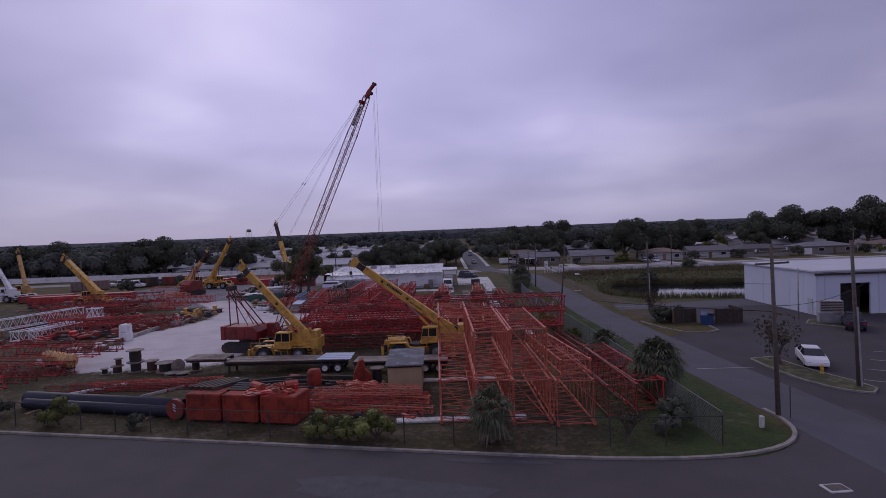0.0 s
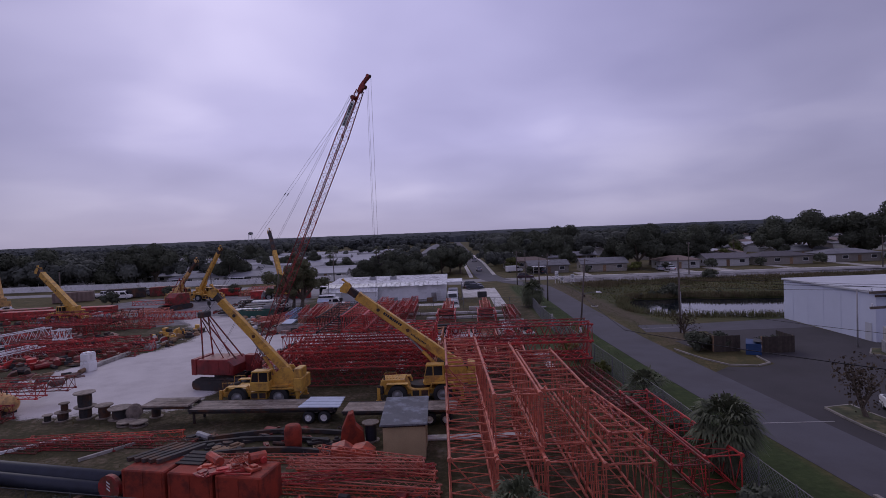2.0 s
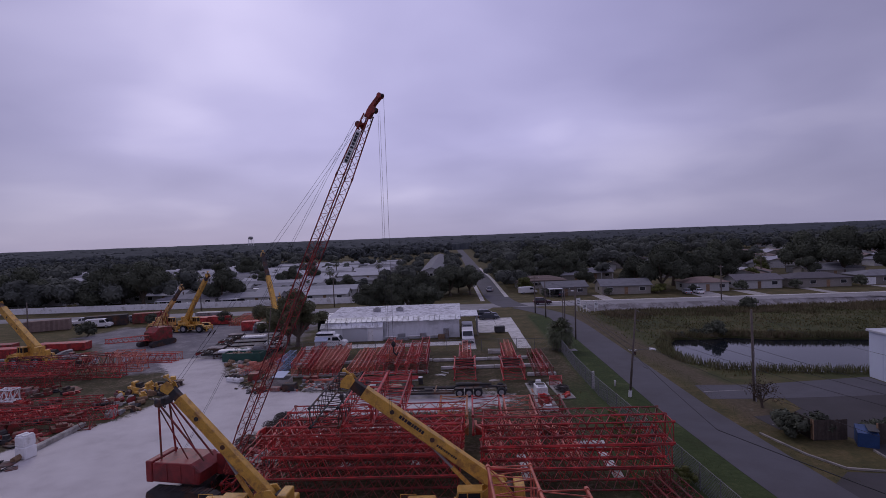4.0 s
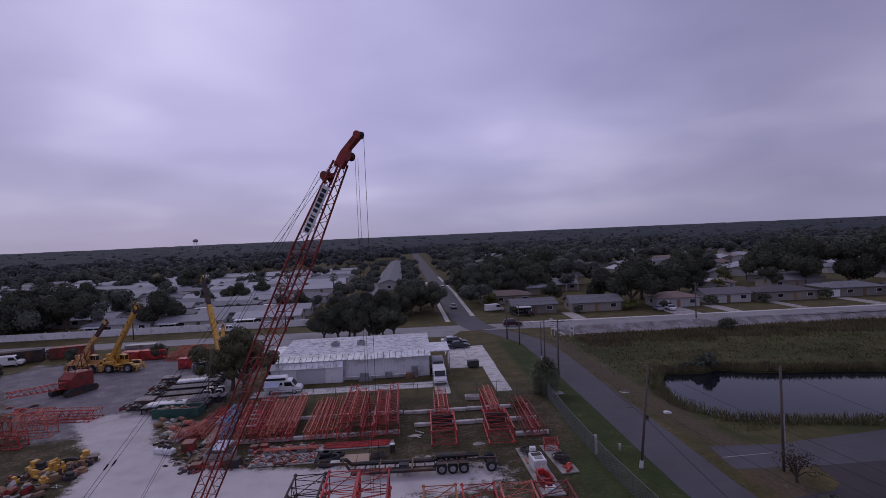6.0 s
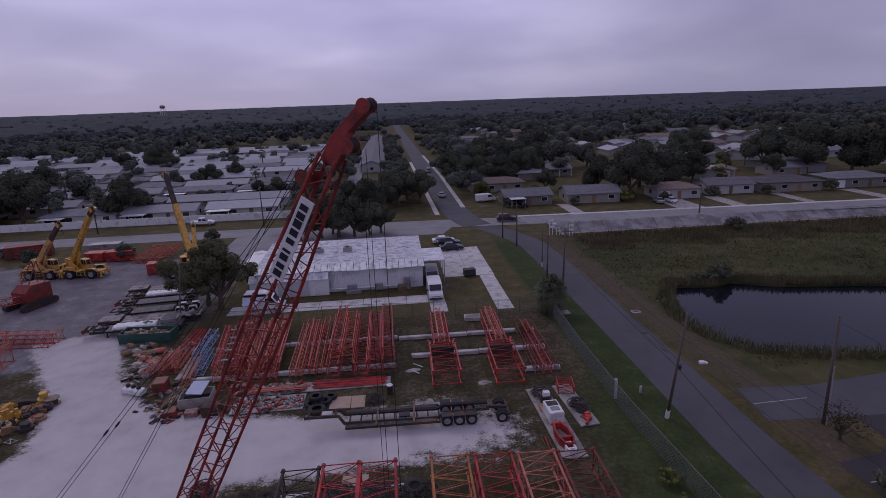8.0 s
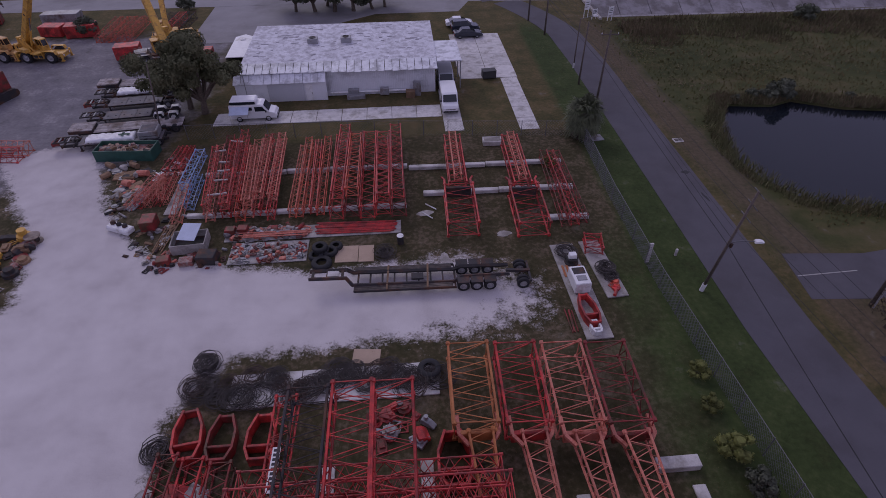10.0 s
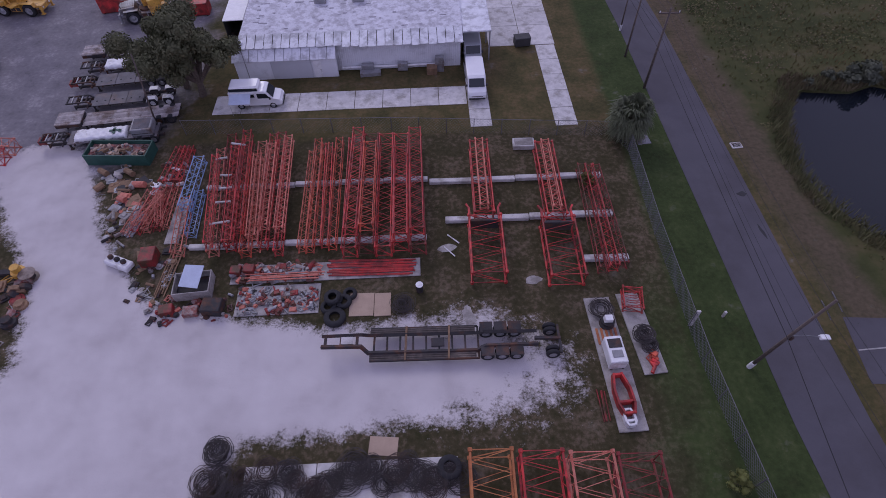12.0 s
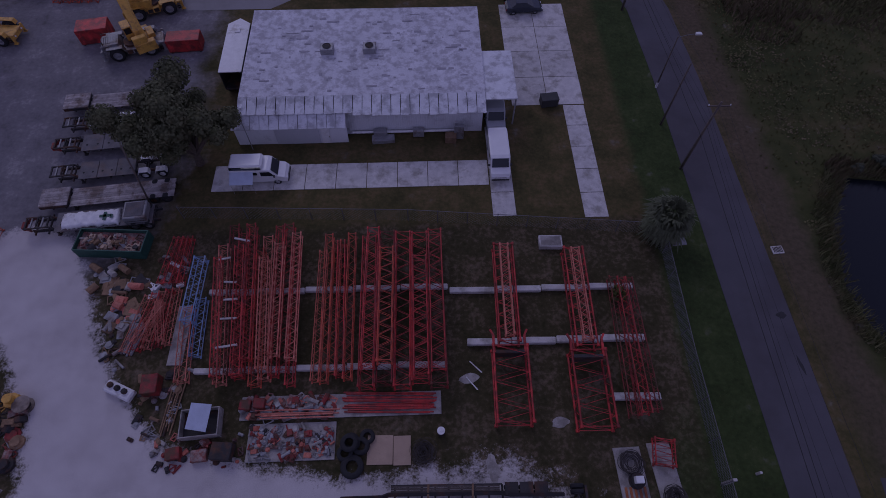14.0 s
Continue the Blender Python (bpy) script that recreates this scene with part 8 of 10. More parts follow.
def marsh_test(X, Y, g):
    d = inside(POND, X, Y)
    dens = np.where(d > -4.5, 0.9, np.where(Y > 113, 0.7, 0.28)) * np.where(d > 0.1, 0, 1)
    edge_w = np.clip((X - 26.5 - (Y < 118) * 2.5) / 4, 0, 1)
    patchy = 0.5 + 0.5 * np.sin(X * 0.23 + 1.3 * np.sin(Y * 0.31)) * np.sin(Y * 0.27 + X * 0.05)
    return (g.random(len(X)) < dens * edge_w * (0.25 + 0.75 * patchy)) & (Y > 91.5)


blades("reed_bed", blade_spots(6, 60000, (26.5, 91), (200, 151), marsh_test), 0.30, 0.10, M_REED_F, 6, "brown green reeds and long grass on the wet field")


def field_scrub(name, seed, n, material, label):
    """Low uneven clumps of marsh growth, closer together towards the pond."""
    g = np.random.default_rng(seed)
    X, Y = 29 + 140 * g.random(n) ** 1.5, g.uniform(96, 149.5, n)
    d = inside(POND, X, Y)
    wave = np.sin(X * 0.21 + seed) * np.sin(Y * 0.33 + 0.7 * seed)
    k = (d < -1.2) & (Y > 112 - (X < 33) * 9) & (g.random(n) < 0.55 + 0.45 * wave) & (X > 29.5)
    R = np.where(d[k] > -5, g.uniform(0.5, 1.3, k.sum()), g.uniform(1.0, 3.4, k.sum()))
    me = leaf_mesh(name, [(x, y, 0.0) for x, y in zip(X[k], Y[k])], list(R), int(90 * k.sum()), 0.13, material, seed, squash=0.22, up=1.4, core=0.0)
    return tagged(new(name, me), label, "scrub", kind="stuff")


def edge_test(X, Y, g):
    wave = 0.5 + 0.5 * np.sin(X * 0.35 + 1.7 * np.sin(Y * 0.4))
    return (X > 31) & (Y > 137 + 5 * wave) & (g.random(len(X)) < 0.35 + 0.65 * wave)


M_SCRUB_G = mat("olive_marsh_scrub", (0.108, 0.112, 0.048), 0.95, vary=0.35, scale=0.3, fine=3, bump=0, tint=(0.135, 0.118, 0.060), amount=0.5, tscale=0.08, spec=0.1)
M_SCRUB_B = mat("brown_marsh_scrub", (0.160, 0.130, 0.078), 0.95, vary=0.35, scale=0.3, fine=3, bump=0, tint=(0.120, 0.112, 0.058), amount=0.5, tscale=0.1, spec=0.1)
field_scrub("marsh_scrub", 61, 1000, M_SCRUB_G, "olive clumps of scrub over the wet field")
field_scrub("dry_scrub", 62, 420, M_SCRUB_B, "dry brown clumps of scrub over the wet field")


M_REED_D = mat("green_bank_reeds", (0.150, 0.150, 0.072), 0.9, vary=0.5, scale=0.5, fine=4, bump=0, tint=(0.135, 0.115, 0.060), amount=0.4, tscale=0.4, spec=0.15)


def bank_test(X, Y, g):
    d = inside(POND, X, Y)
    return (d > -2.0) & (d < 0.25) & (g.random(len(X)) < np.where(Y > 112, 0.9, 0.75))


blades("pond_reeds", blade_spots(7, 60000, (29, 88), (90, 121), bank_test), 0.85, 0.06, M_REED_D, 7, "narrow belt of green reeds along the pond bank")


blades("edge_reeds", blade_spots(27, 30000, (31, 136), (170, 150), edge_test), 0.75, 0.11, M_SCRUB_B, 27, "tall dry reeds along the field's far edge")


def thicket_test(X, Y, g):
    d = inside(POND, X, Y)
    wave = 0.5 + 0.5 * np.sin(X * 0.9 + 2 * np.sin(Y * 0.7))
    return (d > -2.2) & (d < 0.1) & (Y > 110) & (X > 34) & (X < 82) & (g.random(len(X)) < 0.25 + 0.75 * wave)


blades("bank_thicket", blade_spots(17, 60000, (33, 107), (82, 122), thicket_test), 0.8, 0.08, M_SCRUB_B, 17, "dark tangled bank growth between the pond and the field")
for x, y, s in ((37.0, 117.6, 0.5), (41.2, 118.0, 0.7), (44.2, 118.4, 0.6), (52.0, 116.8, 0.5)):
    tree("dark_shrub", x, y, s, "dark low bush on the pond bank", "pond bushes")
tree("dark_shrub", 43.0, 117.6, 1.25, "dark willow bush on the pond bank")
tree("dark_shrub", 39.6, 118.6, 0.6, "dark willow bush on the pond bank")
tree("dark_shrub", 64.0, 147.0, 1.4, "dark bush in the wet field")


def verge_test(X, Y, g):
    return ((X > 14.2) & (X < 18.6) | (X > 24.9) & (X < 27.5) & (Y > 62)) & (g.random(len(X)) < 0.8)


blades("verge_grass", blade_spots(8, 46000, (14.2, 30), (27.5, 150), verge_test), 0.10, 0.018, M_GRASS_T, 8, "short green grass on the road verge")


def yardgrass_test(X, Y, g):
    white = inside(WHITE_YARD, X, Y)
    patchy = np.sin(X * 0.55 + 2 * np.sin(Y * 0.4)) * np.sin(Y * 0.6)
    return (white < -0.5) & (X < 14) & (Y > 32.5 - 0.19 * X) & (g.random(len(X)) < 0.45 + 0.4 * patchy)


blades("yard_weeds", blade_spots(9, 70000, (-40, 31), (14, 124), yardgrass_test), 0.12, 0.02, M_REED, 9, "patchy weeds and dry grass on the yard dirt")

# ---- trailers ----
def flatbed(x, y, a, L, w, deck_m, label, neck=2.6, deck_z=1.25, axles=2, drop=True, beams=False):
    """A low trailer along its own x: raised neck at -x, deck of planks, frame rails, axles at +x."""
    e = thing("flatbed_trailer", rot(x, y, 0, a), label, "trailer")
    x0, x1 = -L / 2, L / 2
    for s in (-1, 1):
        b = Bag(); b.beam((x0 + neck, s * w * 0.28, deck_z - 0.28), (x1, s * w * 0.28, deck_z - 0.28), 0.16, 0.36); part("frame_rail", b, M_STEEL_DK, e)
        b = Bag(); b.beam((x0 + neck, s * w * 0.49, deck_z - 0.06), (x1, s * w * 0.49, deck_z - 0.06), 0.06, 0.16); part("side_rail", b, M_STEEL_DK, e)
    n = 8
    for i in range(n):
        yy = -w * 0.47 + w * 0.94 * i / n
        b = Bag(); b.box(x0 + neck + 0.02, yy + 0.01, deck_z - 0.1, x1, yy + w * 0.94 / n - 0.02, deck_z + RND.uniform(-0.01, 0.01)); part("deck_plank", b, deck_m, e)
    if neck > 0:
        zn = deck_z + (0.35 if drop else 0.0)
        for i in range(4):
            yy = -w * 0.45 + w * 0.9 * i / 4
            b = Bag(); b.box(x0, yy + 0.02, zn - 0.12, x0 + neck - 0.05, yy + w * 0.9 / 4 - 0.03, zn); part("neck_plate", b, deck_m, e)
        for s in (-1, 1):
            b = Bag(); b.beam((x0, s * w * 0.3, zn - 0.25), (x0 + neck, s * w * 0.3, zn - 0.25), 0.14, 0.26); b.beam((x0 + neck - 0.06, s * w * 0.3, zn - 0.12), (x0 + neck - 0.05, s * w * 0.3, deck_z - 0.45), 0.2, 0.2); part("neck_rail", b, M_STEEL_DK, e)
            b = Bag(); b.box(x0 + neck + 0.2, s * w * 0.33 - 0.07, 0.02, x0 + neck + 0.36, s * w * 0.33 + 0.07, deck_z - 0.1); part("landing_leg", b, M_STEEL_DK, e)
    for k in range(axles):
        for s in (-1, 1):
            wheel(e, x1 - 0.8 - k * 1.25, s * (w / 2 - 0.22), 0.48, 0.42, M_WHITE)
    return e


flatbed(-17.4, 52.5, -3, 15.8, 2.5, M_WOOD, "long flatbed trailer with a grey plank deck and raised neck", neck=4.0)
flatbed(-4.3, 51.0, -3, 8.8, 2.5, M_WOOD, "flatbed trailer with a dark plank deck behind the shed", neck=0, deck_z=1.2)
e = thing("sheet_bundle", rot(-10.6, 52.3, 1.262, -6), "stack of bright metal sheets lying on a trailer", "sheet stack")
for i in range(4):
    b = Bag(); b.box(-1.7 + 0.05 * i, -1.3 + i * 0.62, 0.0 + 0.02 * i, 1.6 - 0.07 * i, -0.72 + i * 0.62, 0.06 + 0.02 * i); part("sheet", b, M_CANVAS, e)


M_DECK = mat("oily_dark_planks", (0.075, 0.062, 0.055), 0.8, vary=0.4, scale=3, tint=(0.15, 0.12, 0.10), amount=0.3)


def lowboy():
    """The long dark lowboy trailer with four axle lines, its neck to the west."""
    e = thing("lowboy_trailer", rot(-5.4, 87.4, 0, -1.2), "long dark steel lowboy trailer with dual wheels", "trailer")
    for s in (-1, 1):
        b = Bag(); b.path([(-9.2, s * 0.45, 1.35), (-6.2, s * 0.5, 1.35), (-5.7, s * 0.75, 0.75), (2.6, s * 0.75, 0.65), (3.2, s * 0.6, 1.05), (7.2, s * 0.55, 1.05)], 0.17, 4); part("frame_rail", b, M_STEEL_DK, e)
        for k in range(3):
            b = Bag(); b.box(-5.6, s * (0.95 + k * 0.17) - 0.07, 0.62, 2.5, s * (0.95 + k * 0.17) + 0.07, 0.72 + RND.uniform(-0.01, 0.01)); part("deck_plank", b, M_DECK, e)
        b = Bag(); b.beam((-5.6, s * 1.38, 0.62), (2.7, s * 1.38, 0.62), 0.08, 0.22); part("side_rail", b, M_STEEL_DK, e)
    for i in range(9):
        b = Bag(); b.beam((-5.3 + i, -1.36, 0.55), (-5.3 + i, 1.36, 0.55), 0.14, 0.16); part("cross_member", b, M_STEEL_DK, e)
    for xx in (-8.9, -7.7, -6.5):
        b = Bag(); b.beam((xx, -0.55, 1.35), (xx, 0.55, 1.35), 0.2, 0.16); part("neck_member", b, M_STEEL_DK, e)
    b = Bag(); b.box(-7.7, -0.3, 1.36, -6.8, 0.3, 1.46); part("neck_plate", b, M_CONC_W, e, "pale plate on the neck")
    for xx in (-2.9, 0.4):
        b = Bag(); b.beam((xx, -1.42, 0.80), (xx + 0.1, 1.42, 0.80), 0.16, 0.08); part("timber_bearer", b, M_TIMBER, e)
    b = Bag(); b.box(-0.9, -0.35, 0.66, 0.1, 0.35, 0.82); part("tool_tray", b, M_STEEL_DK, e)
    for k, xx in enumerate((3.35, 4.45, 5.55)):
        for s in (-1, 1):
            for d in (0.78, 1.16):
                wheel(e, xx, s * d, 0.52, 0.3, M_RIM)
            b = Bag(); b.box(xx - 0.5, s * 1.0 - 0.45, 1.08, xx + 0.5, s * 1.0 + 0.45, 1.12, 0.01); part("mud_guard", b, M_STEEL_DK, e)
    for s in (-1, 1):
        for d in (0.78, 1.16):
            wheel(e, 8.3, s * d, 0.52, 0.3, M_RIM)
    b = Bag(); b.beam((7.0, 0, 0.95), (9.0, 0, 0.8), 0.22, 0.25); b.beam((8.9, -1.2, 0.75), (8.9, 1.2, 0.75), 0.18, 0.2); part("rear_bogie_frame", b, M_STEEL_DK, e)


lowboy()


# old trailers nose out beside the oak
M_PLATE = mat("dark_scuffed_deck_plate", (0.135, 0.128, 0.135), 0.75, vary=0.35, scale=1.2, tint=(0.16, 0.13, 0.12), amount=0.35, tscale=0.8)
M_PLANK_P = mat("pale_grey_deck_planks", (0.37, 0.335, 0.325), 0.85, vary=0.35, scale=2.5, tint=(0.17, 0.13, 0.11), amount=0.45, tscale=0.7, rand=0.25)


def old_trailer(x0, x1, y, a, label, neck=None, nose=None, deck=None, plates=None, wheels=None, w=2.2, z=0.92):
    """A disused trailer: x0..x1 along its own axis through (0, y); neck, deck and plates are spans from its nose."""
    L = x1 - x0
    e = thing("old_trailer", rot(x0, y, 0, a), label, "trailer")
    for s in (-1, 1):
        b = Bag(); b.beam((0.9, s * 0.62, z - 0.22), (L, s * 0.62, z - 0.22), 0.15, 0.3); part("frame_rail", b, M_STEEL_DK, e)
        b = Bag(); b.box(2.9, s * 0.75 - 0.07, 0.0, 3.05, s * 0.75 + 0.07, z - 0.1); b.box(2.8, s * 0.75 - 0.16, 0.0, 3.15, s * 0.75 + 0.16, 0.06); part("landing_leg", b, M_STEEL_DK, e)
    for i in range(int(L / 1.2)):
        b = Bag(); b.beam((1.2 + 1.2 * i, -w / 2, z - 0.18), (1.2 + 1.2 * i, w / 2, z - 0.18), 0.1, 0.16); part("cross_member", b, M_STEEL_DK, e)
    if nose:
        b = Bag(); b.beam((0.9, -0.75, z + 0.1), (0.0, -0.25, z - 0.1), 0.16, 0.3); b.beam((0.9, 0.75, z + 0.1), (0.0, 0.25, z - 0.1), 0.16, 0.3); b.box(-0.15, -0.4, z - 0.35, 0.12, 0.4, z + 0.15, 0.04); part("nose", b, nose, e, "rusty red nose frame")
    if neck == "ladder":
        for s in (-1, 1):
            b = Bag(); b.path([(0.2, s * 0.62, z + 0.25), (2.4, s * 0.62, z + 0.28), (2.8, s * 0.62, z - 0.1)], 0.09, 4); part("neck_rail", b, M_STEEL_DK, e)
        for i in range(5):
            b = Bag(); b.beam((0.3 + 0.5 * i, -0.6, z + 0.26), (0.3 + 0.5 * i, 0.6, z + 0.26), 0.12, 0.12); part("neck_rung", b, M_STEEL if i % 2 else M_STEEL_DK, e)
    elif neck:
        n = 6
        for i in range(n):
            b = Bag(); b.box(0.05, -w / 2 + w * i / n + 0.01, z + 0.28, 2.7, -w / 2 + w * (i + 1) / n - 0.015, z + 0.38 + RND.uniform(-0.012, 0.012)); part("neck_plank", b, neck, e)
        b = Bag(); b.box(0.1, -w / 2, z - 0.05, 2.66, w / 2, z + 0.27); part("neck_box", b, M_STEEL_DK, e)
    if deck:
        d0, d1, m_ = deck
        n = 9
        for i in range(n):
            b = Bag(); b.box(d0 + RND.uniform(0, 0.08), -w / 2 + w * i / n + 0.008, z - 0.06, d1 - RND.uniform(0, 0.1), -w / 2 + w * (i + 1) / n - 0.012, z + RND.uniform(-0.012, 0.012)); part("deck_plank", b, m_, e)
    if plates:
        d0, d1, n = plates
        for i in range(n):
            a0, a1 = d0 + (d1 - d0) * i / n, d0 + (d1 - d0) * (i + 1) / n - 0.05
            b = Bag(); b.box(a0, -w / 2, z - 0.05, a1, w / 2, z + 0.02, 0.01); p = part("deck_plate", b, M_PLATE, e)
            for q in (0.25, 0.75):
                b = Bag(); b.lathe([(0.001, 0.0), (0.11, 0.0), (0.11, 0.012), (0.001, 0.012)], 10, "z", (a0 + (a1 - a0) * q, -w * 0.14, z + 0.021)); part("lashing_pocket", b, M_BLACK, p, "round dark lashing pocket")
    for xx, m_ in wheels or ():
        for s in (-1, 1):
            wheel(e, xx, s * (w / 2 - 0.2), 0.50, 0.5, m_)
        b = Bag(); b.tube((xx, -w / 2 + 0.2, 0.5), (xx, w / 2 - 0.2, 0.5), 0.08, 8); part("axle", b, M_STEEL_DK, e)
    return e


old_trailer(-46.0, -33.4, 113.0, 5.0, "old trailer with a rusty red nose, loaded with white sheeting", neck="ladder", nose=M_DKRED, plates=(2.9, 12.0, 4), wheels=((10.2, M_STEEL), (11.5, M_STEEL)))
old_trailer(-45.3, -32.6, 115.9, 6.0, "old trailer with a pale raised plank neck and plank deck", neck=M_PLANK_P, deck=(2.75, 12.7, M_PLANK_P), wheels=((10.6, M_STEEL_DK), (11.8, M_STEEL_DK)))
t3 = old_trailer(-45.6, -34.0, 119.2, 6.0, "old dark trailer with an open ladder neck and pale dual wheels", neck="ladder", plates=(2.9, 8.4, 3), wheels=((9.3, M_WHITE), (11.0, M_WHITE)))
for k, xx in enumerate((9.3, 11.0)):
    for sy in (-0.9, 0.9):
        b = Bag(); b.prism([(xx - 0.6, 0.75), (xx - 0.45, 1.12), (xx + 0.45, 1.12), (xx + 0.6, 0.75), (xx + 0.56, 0.75), (xx + 0.42, 1.08), (xx - 0.42, 1.08), (xx - 0.56, 0.75)], sy - 0.32, sy + 0.32); part("mud_guard", b, M_WHITE, t3, "pale rounded mudguard")
old_trailer(-46.4, -35.5, 122.9, 6.0, "old dark trailer with a rusty red nose and steel plates", neck="ladder", nose=M_DKRED, plates=(2.9, 9.4, 3), wheels=((8.9, M_RIM), (10.1, M_RIM)))
old_trailer(-46.4, -36.0, 125.9, 6.0, "old dark trailer with an open neck under white sheeting", neck="ladder", plates=(2.9, 9.4, 3), wheels=((8.6, M_RIM), (9.8, M_RIM)))
old_trailer(-47.0, -36.8, 128.9, 6.0, "old trailer decked with pale slabs", neck=M_PLANK_P, deck=(2.75, 9.6, M_PLANK_P), wheels=((8.6, M_RIM),))


def white_sheet(x, y, z, L, w, a, seed, label, mark=False):
    """Thick white sheeting draped over a load, with puckers and a ragged hem."""
    g = np.random.default_rng(seed)
    nx, ny = 34, 12
    e = thing("tarpaulin", rot(x, y, z, a), label, "tarpaulin")
    u, v = np.meshgrid(np.linspace(0, 1, nx), np.linspace(-1, 1, ny), indexing="ij")
    hem = 1 + 0.06 * np.sin(u * 37 + seed) + 0.05 * g.normal(size=u.shape)
    X = (u - 0.5) * L + (np.abs(u - 0.5) > 0.47) * g.normal(scale=0.07, size=u.shape)
    Y = v * w / 2 * np.where(np.abs(v) > 0.8, hem, 1.0)
    seam = np.abs(((u * 2 + 0.02) % 1) - 0.5) * 2
    top = 0.34 + 0.05 * np.sin(u * 41) * np.sin(v * 4 + seed) + 0.03 * g.normal(size=u.shape) - 0.07 * (seam > 0.95)
    Z = np.where((np.abs(v) > 0.97) | (u < 0.01) | (u > 0.99), 0.03, top * (1 - 0.25 * np.abs(v) ** 4))
    V = np.stack([X, Y, Z], -1).reshape(-1, 3)
    idx = np.arange(nx * ny).reshape(nx, ny)
    F = np.stack([idx[:-1, :-1], idx[1:, :-1], idx[1:, 1:], idx[:-1, 1:]], -1).reshape(-1, 4)
    me = fill(bpy.data.meshes.new("sheet"), V, F); me.materials.append(M_WHITE)
    ob = part("sheet", me, None, e)
    md = ob.modifiers.new("thick", "SOLIDIFY"); md.thickness = 0.03; md.offset = -1
    if mark:
        for x0, y0, x1, y1 in ((0.9, -0.15, 2.0, 0.15), (1.25, -0.5, 1.55, 0.45), (1.9, -0.3, 2.15, 0.1)):
            b = Bag(); b.box(x0, y0, 0.40, x1, y1, 0.43, 0.01); part("patch", b, M_GREEN_BIN, e, "dark green tape patch")
    return e


white_sheet(-39.8, 113.5, 0.94, 5.4, 1.8, 5, 3, "puckered white sheeting with a dark tape cross on a trailer", True)
white_sheet(-41.2, 126.4, 0.94, 4.6, 1.9, 6, 5, "crumpled white sheeting draped over an old trailer")
bx = thing("tool_box", rot(-35.5, 113.95, 0.945, 5), "grey steel box with a recessed lid standing on a trailer", "steel box")
b = Bag(); b.box(-1.05, -1.0, 0, 1.05, 1.0, 0.85, 0.06); part("body", b, M_STEEL, bx)
b = Bag(); b.box(-0.85, -0.8, 0.86, 0.85, 0.8, 0.90, 0.01); part("lid", b, M_PLATE, bx)
b = Bag(); b.box(-0.95, -1.03, 0.3, 0.95, -1.005, 0.36); part("strap", b, M_STEEL_DK, bx)


# ---- scrap helpers ----
def pile(name, x0, y0, x1, y1, n, zmax, mats, label, category, seed, base=0.0, lo=0.2, hi=0.9, group=""):
    """A heap of odd steel parts: each piece a part."""
    r = random.Random(seed)
    e = thing(name, rot((x0 + x1) / 2, (y0 + y1) / 2, base), label, category, group)
    for i in range(n):
        w, d, h = r.uniform(lo, hi), r.uniform(lo, hi) * 0.7, r.uniform(0.12, zmax)
        x, y = r.uniform(x0, x1) - (x0 + x1) / 2, r.uniform(y0, y1) - (y0 + y1) / 2
        b = Bag()
        k = r.randrange(5)
        if k == 0:
            b.tube((-w / 2, 0, d * 0.3), (w / 2, 0, d * 0.3), d * 0.3, 8)
        elif k == 1:
            b.lathe([(0.001, 0), (w * 0.4, 0), (w * 0.4, h * 0.5), (w * 0.25, h * 0.55), (w * 0.25, h), (0.001, h)], 10)
        elif k == 2:
            b.prism([(-w / 2, 0), (-w * 0.4, h), (w * 0.1, h * 0.8), (w / 2, h * 0.3), (w / 2, 0)], -d / 2, d / 2, 0.03)
        elif k == 3:
            b.box(-w / 2, -d / 2, 0, w / 2, d / 2, h * 0.6, 0.03); b.box(-w * 0.2, -d * 0.3, h * 0.6, w * 0.3, d * 0.3, h, 0.03)
        else:
            b.path([(-w / 2, -d / 2, 0.05), (w / 2, -d / 2, 0.05), (w / 2, d / 2, 0.05), (-w / 2, d / 2, 0.05)], 0.05, 4, True); b.beam((-w / 2, -d / 2, 0.05), (w / 2, d / 2, 0.12), 0.08)
        part("scrap_part", b, r.choice(mats), e, "", False, pose(x, y, 0, r.uniform(-6, 6), r.uniform(-6, 6), r.uniform(0, 360)))
    return e


def bars(name, x, y, z, a, L, n, w, material, label, category="steel bars", seed=1, r_=0.04, cross=True):
    """A loose bundle of long bars."""
    r = random.Random(seed)
    e = thing(name, rot(x, y, z, a), label, category)
    for i in range(n):
        yy = -w / 2 + w * i / max(1, n - 1)
        l2 = L / 2 * r.uniform(0.8, 1.0)
        b = Bag(); b.tube((-l2, yy + r.uniform(-0.1, 0.1), r_ + 0.001), (l2, yy + r.uniform(-0.1, 0.1), r_ + r.uniform(0, 0.12)), r_, 6); part("bar", b, material, e)
    return e


def coil(x, y, R, turns, material, label, seed, z=0.0, r_=0.035):
    """Loose coils of wire rope, lying."""
    r = random.Random(seed)
    e = thing("rope_coil", rot(x, y, z), label, "rope coil", "rope coils")
    for i in range(turns):
        b = Bag()
        for q in range(3):
            cx, cy, rad, ph = r.uniform(-0.22, 0.22) * R, r.uniform(-0.22, 0.22) * R, R * r.uniform(0.25, 1.1), r.uniform(0, 6.3)
            z0 = r_ * 0.7 + 0.01 + (i * 3 + q) * r_ * 0.32
            b.path([(cx + rad * (1 + r.uniform(-0.07, 0.07)) * math.cos(a), cy + rad * (1 + r.uniform(-0.07, 0.07)) * math.sin(a), z0 + 0.10 * R * (1 + math.sin(a + ph))) for a in [j * math.pi / 9 for j in range(18)]], r_ * 0.55, 4, True)
        part("turn", b, material, e)
    return e


